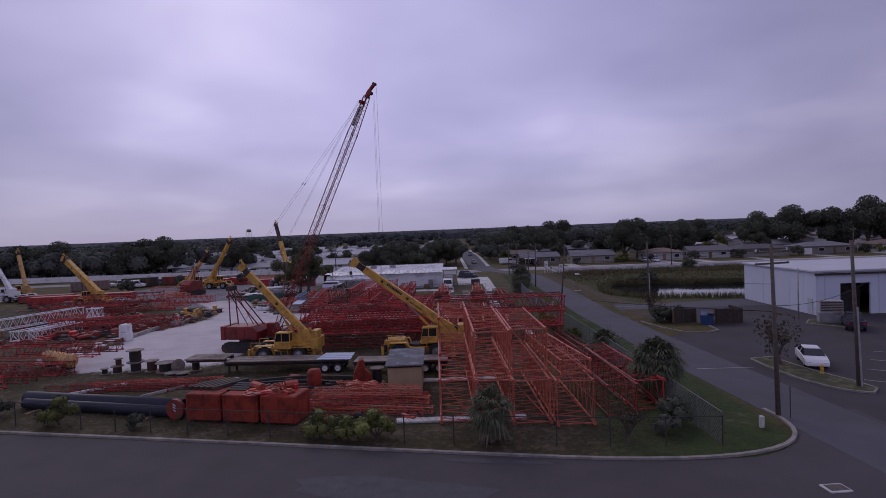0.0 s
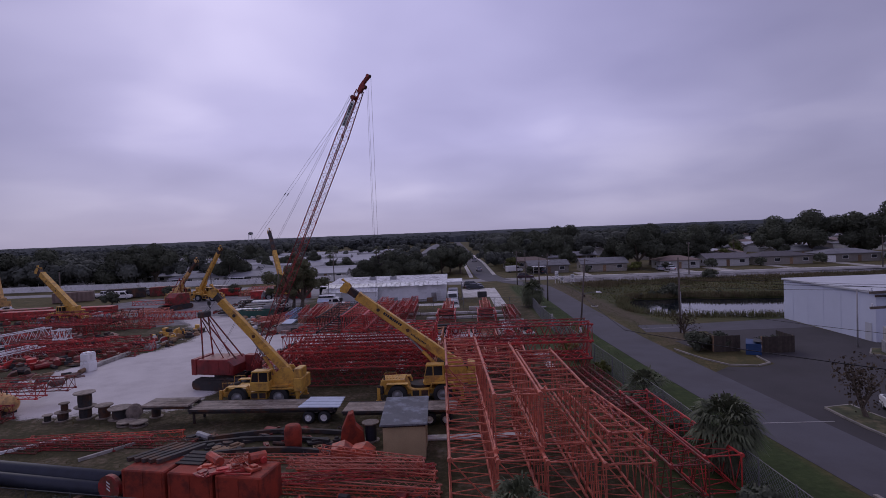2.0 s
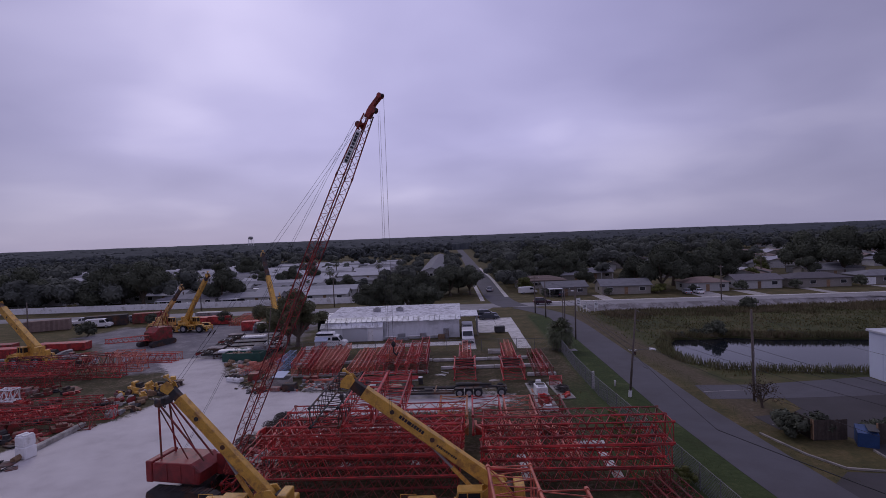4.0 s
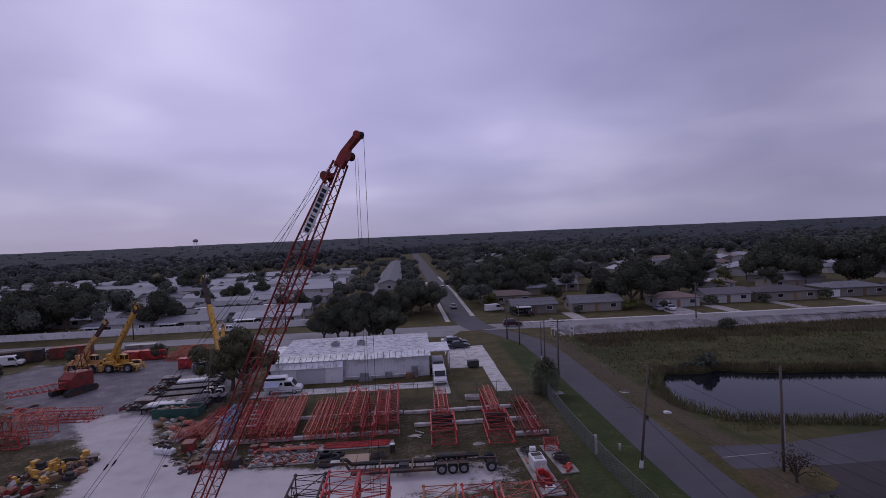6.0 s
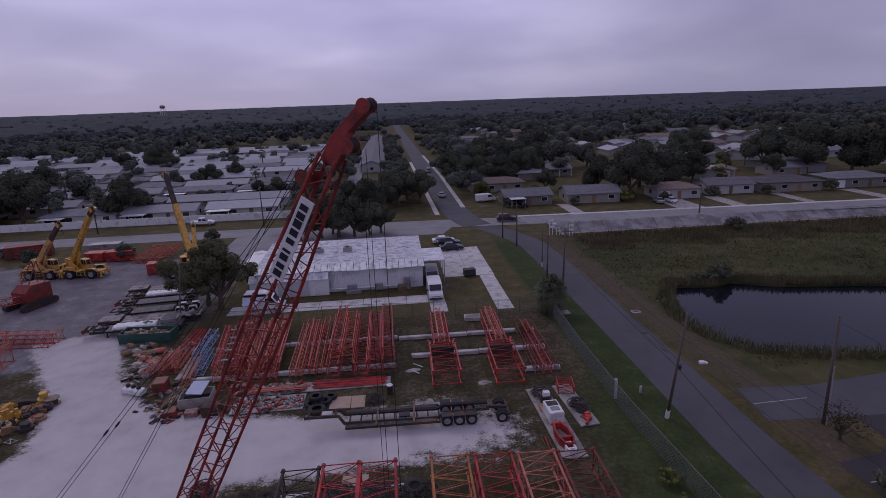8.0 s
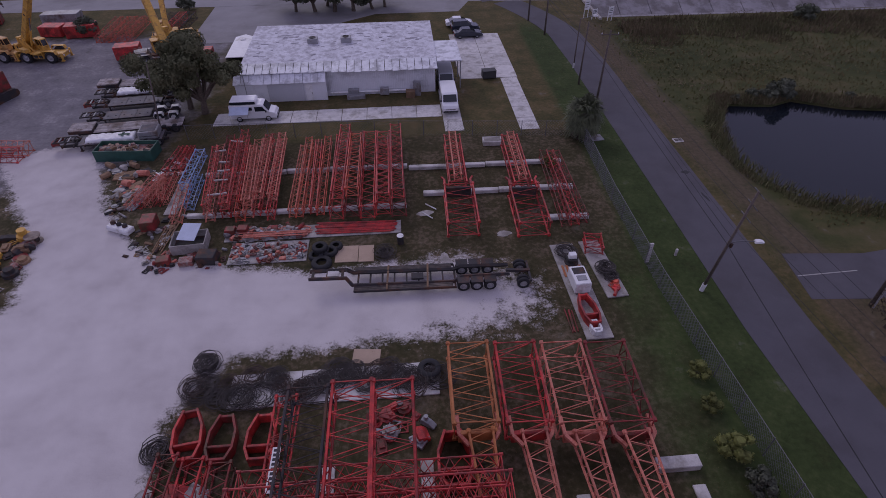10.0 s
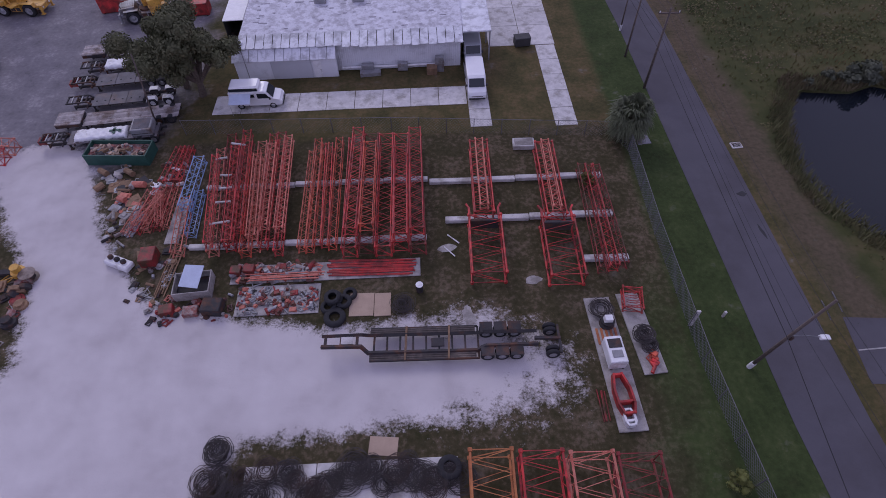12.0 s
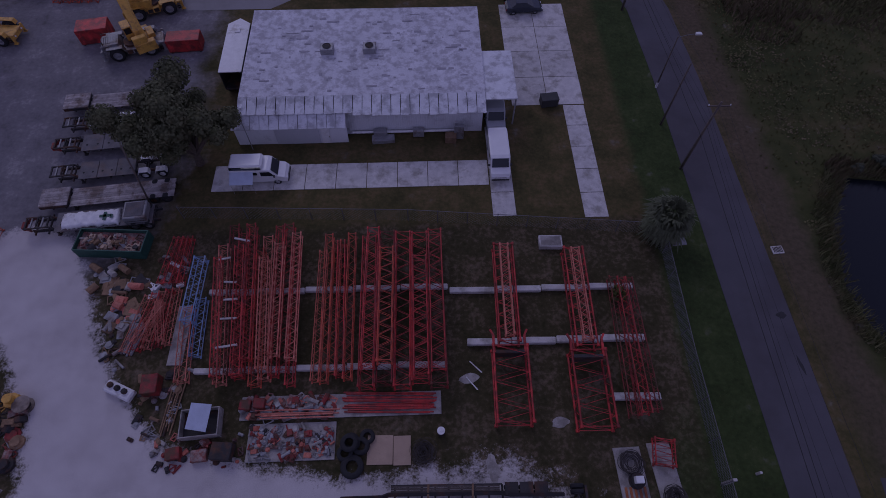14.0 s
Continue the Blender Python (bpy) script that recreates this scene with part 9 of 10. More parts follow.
def tyre(x, y, R, z=0.0, label="black tyre lying flat on the ground"):
    b = Bag(); b.lathe([(R * 0.5, 0.03), (R * 0.6, 0.0), (R * 0.95, 0.02), (R, 0.1), (R, 0.28), (R * 0.95, 0.36), (R * 0.6, 0.38), (R * 0.5, 0.35)], 20)
    return tagged(part("tyre", b, M_BLACK, None, "", True, rot(x, y, z)), label, "tyre", "loose tyres")


SCRAP = [M_RUBBLE, M_RUBBLE, M_RED, M_STEEL, M_STEEL_DK, M_CONC, M_DKRED]
pile("scrap_heap", -32.0, 95.4, -27.6, 98.6, 22, 0.35, [M_TIMBER, M_STEEL_DK, M_STEEL, M_RUBBLE, M_CONC], "scattered rusty scrap at the gravel edge", "scrap", 31, 0, 0.3, 1.0)
for x, y, w, d in ((-4.6, 97.0, 0.9, 0.5), (2.5, 93.2, 0.8, 0.45), (-3.2, 89.9, 0.5, 1.1)):
    patch("trim_gravel_patch", x, y, w, d, 8, M_CONC, "pale gravel patch showing through the yard grass")
# parts on slabs south of the boom sleepers
for x0, y0, x1, y1, lab in ((-22.3, 91.0, -15.4, 93.9, "pale slab that carries small crane parts"), (-23.2, 94.2, -7.0, 96.1, "long pale slab that carries crane parts"), (-30, 99.0, -28.7, 104.5, "narrow pale slab beside scrap")):
    block_thing("concrete_slab", x0, y0, x1, y1, 0.0, 0.10, M_CONC, lab, "slab", 0, 0.03)
pile("parts_pile", -22.0, 91.2, -15.6, 93.7, 150, 0.3, [M_DKRED, M_STEEL, M_DKRED, M_CONC, M_PINK, M_STEEL, M_STEEL_DK, M_STEEL, M_RUBBLE], "rows of small red and grey crane parts on a slab", "crane parts", 5, 0.10, 0.25, 0.75)
pile("parts_pile", -22.8, 94.4, -15.8, 95.9, 80, 0.45, [M_PINK, M_STEEL, M_RUBBLE, M_STEEL, M_CONC, M_DKRED], "row of red and grey crane parts on a slab", "crane parts", 6, 0.10, 0.4, 1.2)
bars("bar_bundle", -11.2, 95.2, 0.1, -2, 7.8, 14, 1.5, M_RED, "bundle of long red steel bars on a slab", seed=3, r_=0.07)
bars("bar_bundle", -18.5, 94.5, 0.42, -1, 7.0, 5, 0.5, M_PINK, "bundle of faded red pipes lying on parts", seed=4, r_=0.06)
for x, y, R in ((-14.2, 92.2, 0.75), (-13.4, 91.9, 0.7), (-14.6, 91.4, 0.65), (-14.0, 90.4, 0.9), (-12.9, 92.6, 0.6)):
    tyre(x, y, R)
tyre(-14.25, 92.1, 0.7, 0.38, "black tyre lying on another tyre")
block_thing("board_sheet", -12.9, 90.5, -10.9, 92.7, 0.0, 0.06, M_CARD, "brown board sheet lying on the dirt", "board", -1, 0.01)
block_thing("board_sheet", -10.85, 90.4, -9.5, 92.6, 0.0, 0.09, M_CARD, "thick brown board sheet lying on the dirt", "board", 0, 0.01)
coil(-8.5, 91.3, 0.85, 10, M_HOSE, "dark rope coil lying on the dirt", 40)
e = thing("barrel", rot(-7.1, 92.7), "dark barrel with a white lid", "barrel")
b = Bag(); b.lathe([(0.001, 0), (0.29, 0), (0.30, 0.3), (0.28, 0.32), (0.30, 0.6), (0.29, 0.88), (0.001, 0.88)], 16); part("drum", b, M_STEEL_DK, e)
b = Bag(); b.lathe([(0.31, 0.86), (0.31, 0.92), (0.001, 0.94)], 16); part("lid", b, M_WHITE, e)
e = thing("open_crate", rot(-26.0, 94.0, 0, 4), "pale steel crate with a tilted tarpaulin lid", "crate")
for s, (x0, y0, x1, y1) in enumerate(((-1.5, -1.1, 1.5, -1.02), (-1.5, 1.02, 1.5, 1.1), (-1.5, -1.0, -1.42, 1.0), (1.42, -1.0, 1.5, 1.0))):
    b = Bag(); b.box(x0, y0, 0, x1, y1, 1.0); part("side", b, M_CONC, e)
b = Bag(); b.box(-1.4, -1.0, 0, 1.4, 1.0, 0.3); part("floor", b, M_STEEL_DK, e)
b = Bag(); b.add([(-0.9, -0.5, 1.3), (0.7, -0.9, 1.28), (1.1, 1.1, 1.65), (-0.5, 1.4, 1.65), (-0.9, -0.5, 1.26), (0.7, -0.9, 1.24), (1.1, 1.1, 1.6), (-0.5, 1.4, 1.6)], [(0, 1, 2, 3), (7, 6, 5, 4), (0, 4, 5, 1), (1, 5, 6, 2), (2, 6, 7, 3), (3, 7, 4, 0)]); part("lid", b, M_CANVAS, e)
for x, y, w, d, h, m_, lab in ((-24.0, 91.8, 1.6, 1.3, 0.9, M_STEEL_DK, "dark steel box on the dirt"), (-27.8, 91.8, 1.1, 0.9, 0.6, M_DKRED, "dull red steel box on the dirt"), (-25.8, 91.6, 1.2, 0.9, 0.5, M_RUBBLE, "rusty steel bracket box on the dirt"),
                               (-30.6, 97.2, 1.3, 1.6, 1.1, M_DKRED, "dull red steel cabinet on the dirt"), (-22.7, 95.3, 0.9, 0.8, 0.8, M_DKRED, "dull red steel box on a slab"), (-21.6, 95.4, 0.9, 0.8, 0.8, M_DKRED, "dull red steel box on a slab")):
    block_thing("steel_box", x - w / 2, y - d / 2, x + w / 2, y + d / 2, 0.10 if y > 95 and x > -23 else 0.0, h, m_, lab, "steel box", RND.uniform(-15, 15), 0.04)
e = thing("engine_block", rot(-33.2, 96.9, 0, -25), "white engine housing lying at the gravel edge", "engine")
b = Bag(); b.box(-1.3, -0.5, 0, 1.3, 0.5, 0.6, 0.12); part("housing", b, M_WHITE, e)
for i in range(3):
    b = Bag(); b.lathe([(0.001, 0.6), (0.24, 0.6), (0.24, 0.8), (0.12, 0.9), (0.001, 0.9)], 10, "z", (-0.8 + i * 0.7, 0.1, 0)); part("cylinder_cap", b, M_STEEL_DK, e)
bars("plank_bundle", -33.3, 101.5, 0.0, 78, 3.4, 6, 1.1, M_STEEL, "grey steel planks lying on the dirt", "planks", 8, 0.09)
for x, y, a, L in ((-26.2, 108.4, 12, 1.1), (-24.9, 110.4, -14, 1.5), (-25.3, 106.0, -4, 1.1), (-25.0, 104.3, 3, 1.2), (-24.9, 102.5, 2, 1.4), (-24.7, 100.0, 8, 1.8)):
    b = Bag(); b.beam((-L / 2, 0, 0.07), (L / 2, 0, 0.07), 0.16, 0.14)
    tagged(part("loose_timber", b, M_CONC_W, None, "", False, rot(x, y, 1.42, a)), "pale timber lying across a narrow boom", "timber", "timbers on the booms")
pile("scrap_heap", -29.6, 90.6, -22.6, 93.2, 46, 0.3, [M_RUBBLE, M_DKRED, M_STEEL, M_STEEL_DK, M_CONC, M_PINK], "scattered small crane parts on the dirt", "scrap", 31, 0, 0.2, 0.8)
bars("rod_bundle", -28.7, 96.0, 0.0, 84, 6.0, 5, 0.9, M_TIMBER, "rusty rods lying on the dirt", "rods", 9, 0.06)
pile("scrap_heap", -36.0, 102.6, -33.2, 107.2, 34, 0.28, [M_CONC, M_STEEL_DK, M_STEEL, M_TIMBER, M_PINK], "heap of beige sheets and scrap on the dirt", "scrap", 12, 0, 0.6, 1.7)
pile("scrap_heap", -32.8, 105.5, -30.2, 109.6, 22, 0.3, [M_STEEL, M_STEEL_DK, M_WHITE, M_STEEL_DK], "heap of grey pipe fittings on the dirt", "scrap", 14, 0, 0.4, 1.2)
for k in range(5):
    lattice(-33.6 + k * 0.85, 100.2 + 0.15 * k, 0.05, 80 + 3 * k, 5.2, 0.6, 0.6, 6, (M_PINK, M_RED)[k % 2], "short faded red lattice piece in a heap", 0.035, 0.018, group="short lattice pieces")
for k in range(4):
    lattice(-32.0 + k * 0.6, 106.6, 0.05, 84 + 2 * k, 4.8, 0.5, 0.6, 6, M_RED, "short red lattice piece in a heap", 0.035, 0.018, group="short lattice pieces")
for k in range(3):
    lattice(-33.0 + k * 1.2, 101.0, 0.68, 60 + 22 * k, 3.6, 0.5, 0.5, 5, M_PINK, "short faded red lattice piece on top of a heap", 0.03, 0.016, group="short lattice pieces")
e = thing("scrap_skip", rot(-37.2, 110.9, 0, -4), "dark green open skip full of scrap", "skip")
for x0, y0, x1, y1 in ((-3.2, -1.2, 3.2, -1.1), (-3.2, 1.1, 3.2, 1.2), (-3.2, -1.08, -3.1, 1.08), (3.1, -1.08, 3.2, 1.08)):
    b = Bag(); b.box(x0, y0, 0, x1, y1, 1.3); part("side", b, M_GREEN_BIN, e)
b = Bag(); b.box(-3.1, -1.08, 0.05, 3.1, 1.08, 0.85); part("fill", b, M_RUBBLE, e)
pile("scrap_heap", -40.0, 110.2, -34.6, 111.6, 50, 0.5, [M_CONC, M_STEEL_DK, M_STEEL, M_CARD, M_RUBBLE, M_TIMBER], "mixed scrap heaped in a skip", "scrap", 15, 0.86, 0.3, 0.9)

pile("scrap_heap", -38.4, 106.0, -35.6, 109.8, 22, 0.22, [M_CONC, M_TIMBER, M_STEEL_DK, M_STEEL], "low heap of planks and scrap on the dirt", "scrap", 21, 0, 0.5, 1.6)
pile("scrap_heap", -35.6, 98.6, -33.9, 102.2, 14, 0.2, [M_TIMBER, M_STEEL_DK, M_STEEL], "scattered timber scrap on the dirt", "scrap", 22, 0, 0.4, 1.2)
pile("scrap_heap", -31.6, 92.8, -28.4, 95.8, 14, 0.2, [M_TIMBER, M_STEEL_DK, M_STEEL], "scattered small scrap on the dirt", "scrap", 23, 0, 0.3, 0.9)

# slabs with crane parts beside the east fence
block_thing("concrete_slab", 6.4, 80.0, 8.5, 91.1, 0.0, 0.14, M_CONC, "long concrete pad beside the fence", "slab", 1.5, 0.03)
block_thing("concrete_slab", 9.2, 84.2, 11.0, 91.4, 0.0, 0.14, M_CONC, "long concrete pad beside the fence", "slab", 4, 0.03)
coil(7.4, 89.9, 0.85, 5, M_HOSE, "black hose coil on a pad", 50, 0.14, 0.05)
e = thing("winch_drum", rot(7.6, 88.6, 0.14), "white winch drum with a blue rim on a pad", "drum")
b = Bag(); b.lathe([(0.001, 0), (0.6, 0), (0.6, 0.1), (0.35, 0.15), (0.35, 0.45), (0.55, 0.5), (0.55, 0.58), (0.001, 0.6)], 18); part("drum", b, M_STEEL_DK, e)
b = Bag(); b.prism([(-0.35, 0.6), (-0.3, 1.0), (0.3, 1.0), (0.35, 0.6)], -0.25, 0.25, 0.05); part("cap", b, M_WHITE, e)
for i in range(5):
    b = Bag(); b.box(-0.9 + i * 0.36, -0.7, 0, -0.72 + i * 0.36, 0.7, 0.06)
    tagged(part("yellow_plank", b, M_YELBOOM, None, "", False, rot(7.5, 87.5, 0.14)), "yellow painted timber on a pad", "timber", "pad timbers")
e = thing("generator", rot(7.45, 85.8, 0.14, 2), "white boxed generator with a dark vent", "generator")
b = Bag(); b.box(-0.65, -1.1, 0.08, 0.65, 1.1, 1.15, 0.06); part("housing", b, M_WHITE, e)
b = Bag(); b.box(-0.5, 0.1, 1.15, 0.5, 0.85, 1.18); part("roof_vent", b, M_STEEL_DK, e)
b = Bag(); b.box(-0.4, -0.7, 1.15, 0.4, -0.1, 1.2, 0.02); part("hatch", b, M_STEEL, e)
for s in (-0.45, 0.45):
    b = Bag(); b.box(s - 0.08, -1.1, 0, s + 0.08, 1.1, 0.08); part("skid", b, M_STEEL_DK, e)


def yoke(x, y, a, L, w, h, material, label, z=0.0):
    """A tapering steel frame with an open middle."""
    e = thing("steel_yoke", rot(x, y, z, a), label, "yoke")
    for s in (-1, 1):
        b = Bag()
        pts = [(s * w * 0.24, L / 2), (s * w / 2, L * 0.12), (s * w / 2, -L * 0.25), (s * w * 0.30, -L / 2)]
        for (xa, ya), (xb, yb) in zip(pts, pts[1:]):
            b.beam((xa, ya, h / 2), (xb, yb, h / 2), 0.15, h * 0.96)
        part("side_arm", b, material, e)
    for yy, ww in ((-L * 0.47, 0.30), (-L * 0.2, 0.46), (L * 0.47, 0.25)):
        b = Bag(); b.box(-w * ww, yy - 0.09, 0.02, w * ww, yy + 0.09, h * 0.9, 0.03); part("end_plate", b, material, e)
    return e


yoke(7.35, 82.6, 4, 3.1, 1.15, 0.7, M_RED, "red steel yoke lying on a pad", 0.14)
e = yoke(7.4, 80.9, 4, 1.2, 0.7, 0.5, M_WHITE, "white steel bracket lying on a pad", 0.14)
lattice(9.9, 89.6, 0.14, 80, 1.9, 1.5, 0.7, 4, M_RED, "short red lattice piece on a pad", 0.05, 0.03)
coil(10.2, 87.4, 0.8, 9, M_HOSE, "brown black rope coil on a pad", 51, 0.14, 0.045)
coil(10.4, 86.4, 0.6, 6, M_HOSE, "brown black rope coil on a pad", 52, 0.14, 0.045)
pile("parts_pile", 9.9, 84.4, 10.8, 85.8, 8, 0.5, [M_RED, M_ORANGE], "few red brackets on a pad", "crane parts", 16, 0.14, 0.4, 0.8)
bars("bar_bundle", 5.9, 82.0, 0.0, 88, 2.4, 4, 0.5, M_DKRED, "dark red bars on the grass", seed=10, r_=0.05)
e = thing("inspection_box", rot(3.9, 109.9, 0, -2), "square white concrete box on the lawn", "concrete box")
b = Bag(); b.box(-1.1, -0.65, 0, 1.1, 0.65, 0.55, 0.05); part("box", b, M_CONC_W, e)
b = Bag(); b.box(-0.95, -0.5, 0.55, 0.95, 0.5, 0.58); part("lid", b, M_CONC, e)
b = Bag(); b.box(-0.7, -0.7, 0, 0.7, 0.7, 0.06, 0.02); tagged(part("drain_cover", b, M_STEEL, None, "", False, rot(16.3, 110.0, 0.0, 5)), "grey drain cover on the verge", "drain cover")
for x, y, a in ((-4.0, 98.0, -50), (-4.4, 96.6, -55)):
    bars("loose_plank", x, y, 0.0, a, 1.6, 1, 0.1, M_WHITE, "single pale plank on the grass", "plank", 11, 0.06)

# rope store north of the cross stacks
M_ROPE_R = mat("rusty_wire_rope", (0.062, 0.042, 0.034), 0.85, vary=0.45)
for x0, x1 in ((-19.2, -14.4), (-14.35, -9.6), (-9.55, -4.8)):
    block_thing("concrete_slab", x0, 76.2, x1, 79.0, 0.0, 0.12, M_CONC_W, "pale concrete slab under rope coils", "slab", 0, 0.03)
rr = random.Random(5)
for k in range(34):
    x = -21.8 + k * 0.52
    coil(x + rr.uniform(-0.2, 0.2), 77.6 + rr.uniform(-1.0, 1.1), rr.uniform(0.65, 1.05), 6, rr.choice((M_HOSE, M_HOSE, M_ROPE_R)), "loose dark wire rope coil on a slab", 60 + k, 0.12 if x > -19 else 0.0, 0.034)
coil(-21.3, 80.2, 0.95, 9, M_HOSE, "large dark rope coil on the gravel", 90, 0, 0.05)
coil(-22.8, 73.5, 0.9, 6, M_HOSE, "dark rope coil lying by the drive", 91, 0, 0.05)
tyre(-5.4, 78.2, 0.85, 0.12, "big black tyre lying on a slab")
block_thing("board_sheet", -10.9, 79.3, -8.9, 80.6, 0.0, 0.05, M_CARD, "brown board sheet lying on dry grass", "board", -6, 0.01)
yoke(-21.0, 74.2, 8, 3.6, 1.7, 0.8, M_RED, "red steel yoke lying on the dirt")
yoke(-18.8, 73.8, 0, 3.2, 1.6, 0.8, M_DKRED, "dull red steel yoke lying on the dirt")
yoke(-16.3, 73.6, 0, 3.2, 1.7, 0.9, M_RED, "bright red steel yoke lying on the dirt")
pile("parts_pile", -9.5, 72.6, -5.5, 75.4, 24, 0.7, [M_RED, M_RED, M_DKRED, M_STEEL], "heap of red crane parts by the rope store", "crane parts", 17, 0, 0.5, 1.4)
yoke(-4.3, 71.0, 0, 3.6, 2.0, 1.2, M_RED, "big red steel yoke between boom stacks")
pile("scrap_heap", -23.5, 64.5, -18.5, 71.0, 40, 0.6, [M_RED, M_DKRED, M_STEEL_DK, M_STEEL, M_CONC], "heap of red scrap steel beside the drive", "scrap", 18, 0, 0.5, 1.6)

# ---- south strip: pipes, tanks, shed, spools ----
for k, (y, z, r_) in enumerate(((42.1, 0.62, 0.55), (41.2, 0.45, 0.4))):
    b = Bag(); b.lathe([(r_, -7.6), (r_, 7.6), (r_ * 0.93, 7.6), (r_ * 0.93, -7.6), (r_, -7.6)], 24, "x")
    tagged(part("steel_pipe", b, M_PIPE, None, "", True, rot(-27.2 + 0.5 * k, y, z, -14)), "long blue black steel pipe lying behind the fence", "pipe", "pipes")
for x in (-32.5, -22.0):
    tagged(part("timber_bearer", Bag().box(-0.15, -1.6, 0, 0.15, 1.6, 0.08), M_TIMBER, None, "", False, rot(x, 42.9 - 0.25 * (x + 32), 0, -14)), "timber bearer under steel pipes", "timber")
e = thing("end_plate", rot(-19.9, 39.2, 0, -14), "red round plate with white warning stripes", "warning plate")
b = Bag(); b.lathe([(0.001, -0.15), (0.75, -0.15), (0.75, 0.15), (0.001, 0.15)], 20, "y", (0, 0, 0.76)); part("plate", b, M_DKRED, e)
for i in range(3):
    b = Bag(); b.add([(-0.12, -0.165, 0.72 + i * 0.2), (0.12, -0.165, 0.58 + i * 0.2), (0.12, -0.165, 0.68 + i * 0.2), (-0.12, -0.165, 0.82 + i * 0.2)], [(0, 1, 2, 3)]); part("stripe", b, M_WHITE, e)
for k, x in enumerate((-17.3, -14.4, -11.5)):
    e = thing("steel_tank", rot(x, 39.3 - 0.2 * (x + 17), 0, -11), "rust-streaked orange steel tank behind the fence", "tank", "orange tanks")
    b = Bag(); b.box(-1.38, -1.1, 0.12, 1.38, 1.1, 2.05, 0.07); part("shell", b, M_ORANGE_TANK, e)
    for s in (-1, 0, 1):
        b = Bag(); b.box(s * 1.2 - 0.04, -1.13, 0.15, s * 1.2 + 0.04, -1.105, 2.0); part("rib", b, M_ORANGE_TANK, e)
    for s in (-0.9, 0.9):
        b = Bag(); b.box(s - 0.12, -1.05, 0, s + 0.12, 1.05, 0.12); part("skid", b, M_STEEL_DK, e)
for i in range(5):
    b = Bag(); b.beam((0, -1.4, 0.12), (0, 1.5, 0.12), 0.3, 0.22)
    tagged(part("steel_beam", b, M_STEEL_DK, None, "", False, rot(-18.2 + i * 0.48, 40.7 - 0.1 * i, 2.06, -38)), "dark steel beam lying on a tank", "beam", "beams on the tanks")
for i in range(4):
    block_thing("steel_plate", -16.0 + 0.1 * i, 38.9 + 0.35 * i, -14.4 + 0.05 * i, 39.3 + 0.35 * i, 2.06, 2.12 + 0.05 * i, M_STEEL_DK, "dark steel plate lying on a tank", "plate", -11, 0.01)
pile("parts_pile", -13.8, 37.6, -10.6, 39.2, 14, 0.3, [M_ORANGE, M_RED], "orange frames and rope lying on a tank", "crane parts", 19, 2.06, 0.6, 1.4)
coil(-12.0, 38.3, 0.5, 4, M_ORANGE, "orange ring lying on a tank", 92, 2.36)
for k, (x, y, a, L, m_, z) in enumerate(((-10.6, 39.6, -9, 9.0, M_ORANGE, 0.05), (-10.4, 40.8, -13, 9.6, M_PINK, 0.05), (-9.6, 41.6, -2, 8.2, M_RACK, 0.05), (-10.2, 39.4, 5, 8.8, M_RED, 0.62), (-9.6, 41.4, -15, 8.6, M_RACK, 0.62), (-17.5, 44.2, -4, 9.5, M_ORANGE, 0.05), (-9.9, 40.4, -5, 8.0, M_PINK, 1.15), (-8.4, 42.2, -20, 6.6, M_RACK, 1.15))):
    lattice(x, y, z, a, L, 0.5, 0.42, 9, m_, "slender orange lattice jib in a loose heap", 0.04, 0.018, group="slender jibs")
pile("parts_pile", -9.2, 37.0, -2.0, 38.8, 16, 0.45, [M_RED, M_ORANGE, M_STEEL_DK], "loose orange brackets near the fence", "crane parts", 20, 0, 0.4, 1.1)
e = thing("shed", rot(-3.45, 46.0, 0, 1.5), "tan plywood shed with a dark felt roof", "shed")
b = Bag(); b.box(-1.38, -2.3, 0.0, 1.38, 2.3, 2.3); part("wall", b, M_SHED, e)
b = Bag(); b.add([(-1.55, -2.6, 2.38), (1.55, -2.6, 2.38), (1.55, 2.6, 2.62), (-1.55, 2.6, 2.62), (-1.55, -2.6, 2.28), (1.55, -2.6, 2.28), (1.55, 2.6, 2.5), (-1.55, 2.6, 2.5)], [(0, 1, 2, 3), (7, 6, 5, 4), (0, 4, 5, 1), (1, 5, 6, 2), (2, 6, 7, 3), (3, 7, 4, 0)]); part("roof", b, M_SHEDROOF, e)
# shade under the eave, drawn as a dark strip on the wall
b = Bag(); b.box(-1.4, -2.34, 2.1, 1.4, -2.305, 2.27); part("eave_gap", b, M_STEEL_DK, e, "dark strip that imitates the shade under the eave")
b = Bag(); b.box(1.385, -0.5, 0.05, 1.42, 0.5, 1.95); part("door", b, M_SHED, e)
b = Bag(); b.box(-0.02, -2.33, 0.02, 0.02, -2.305, 2.1); part("batten", b, M_SHED, e)


def spool(x, y, r, h, z, label, material=M_STEEL_DK):
    e = thing("cable_spool", rot(x, y, z, RND.uniform(0, 90)), label, "cable spool", "cable spools")
    for zz in (0.0, h - 0.07):
        b = Bag(); b.lathe([(0.001, zz), (r, zz), (r, zz + 0.07), (0.001, zz + 0.07)], 18); part("flange", b, M_WOOD, e)
    b = Bag(); b.lathe([(0.001, 0.07), (r * 0.62, 0.07), (r * 0.66, h * 0.5), (r * 0.62, h - 0.07), (0.001, h - 0.07)], 16); part("core", b, material, e)


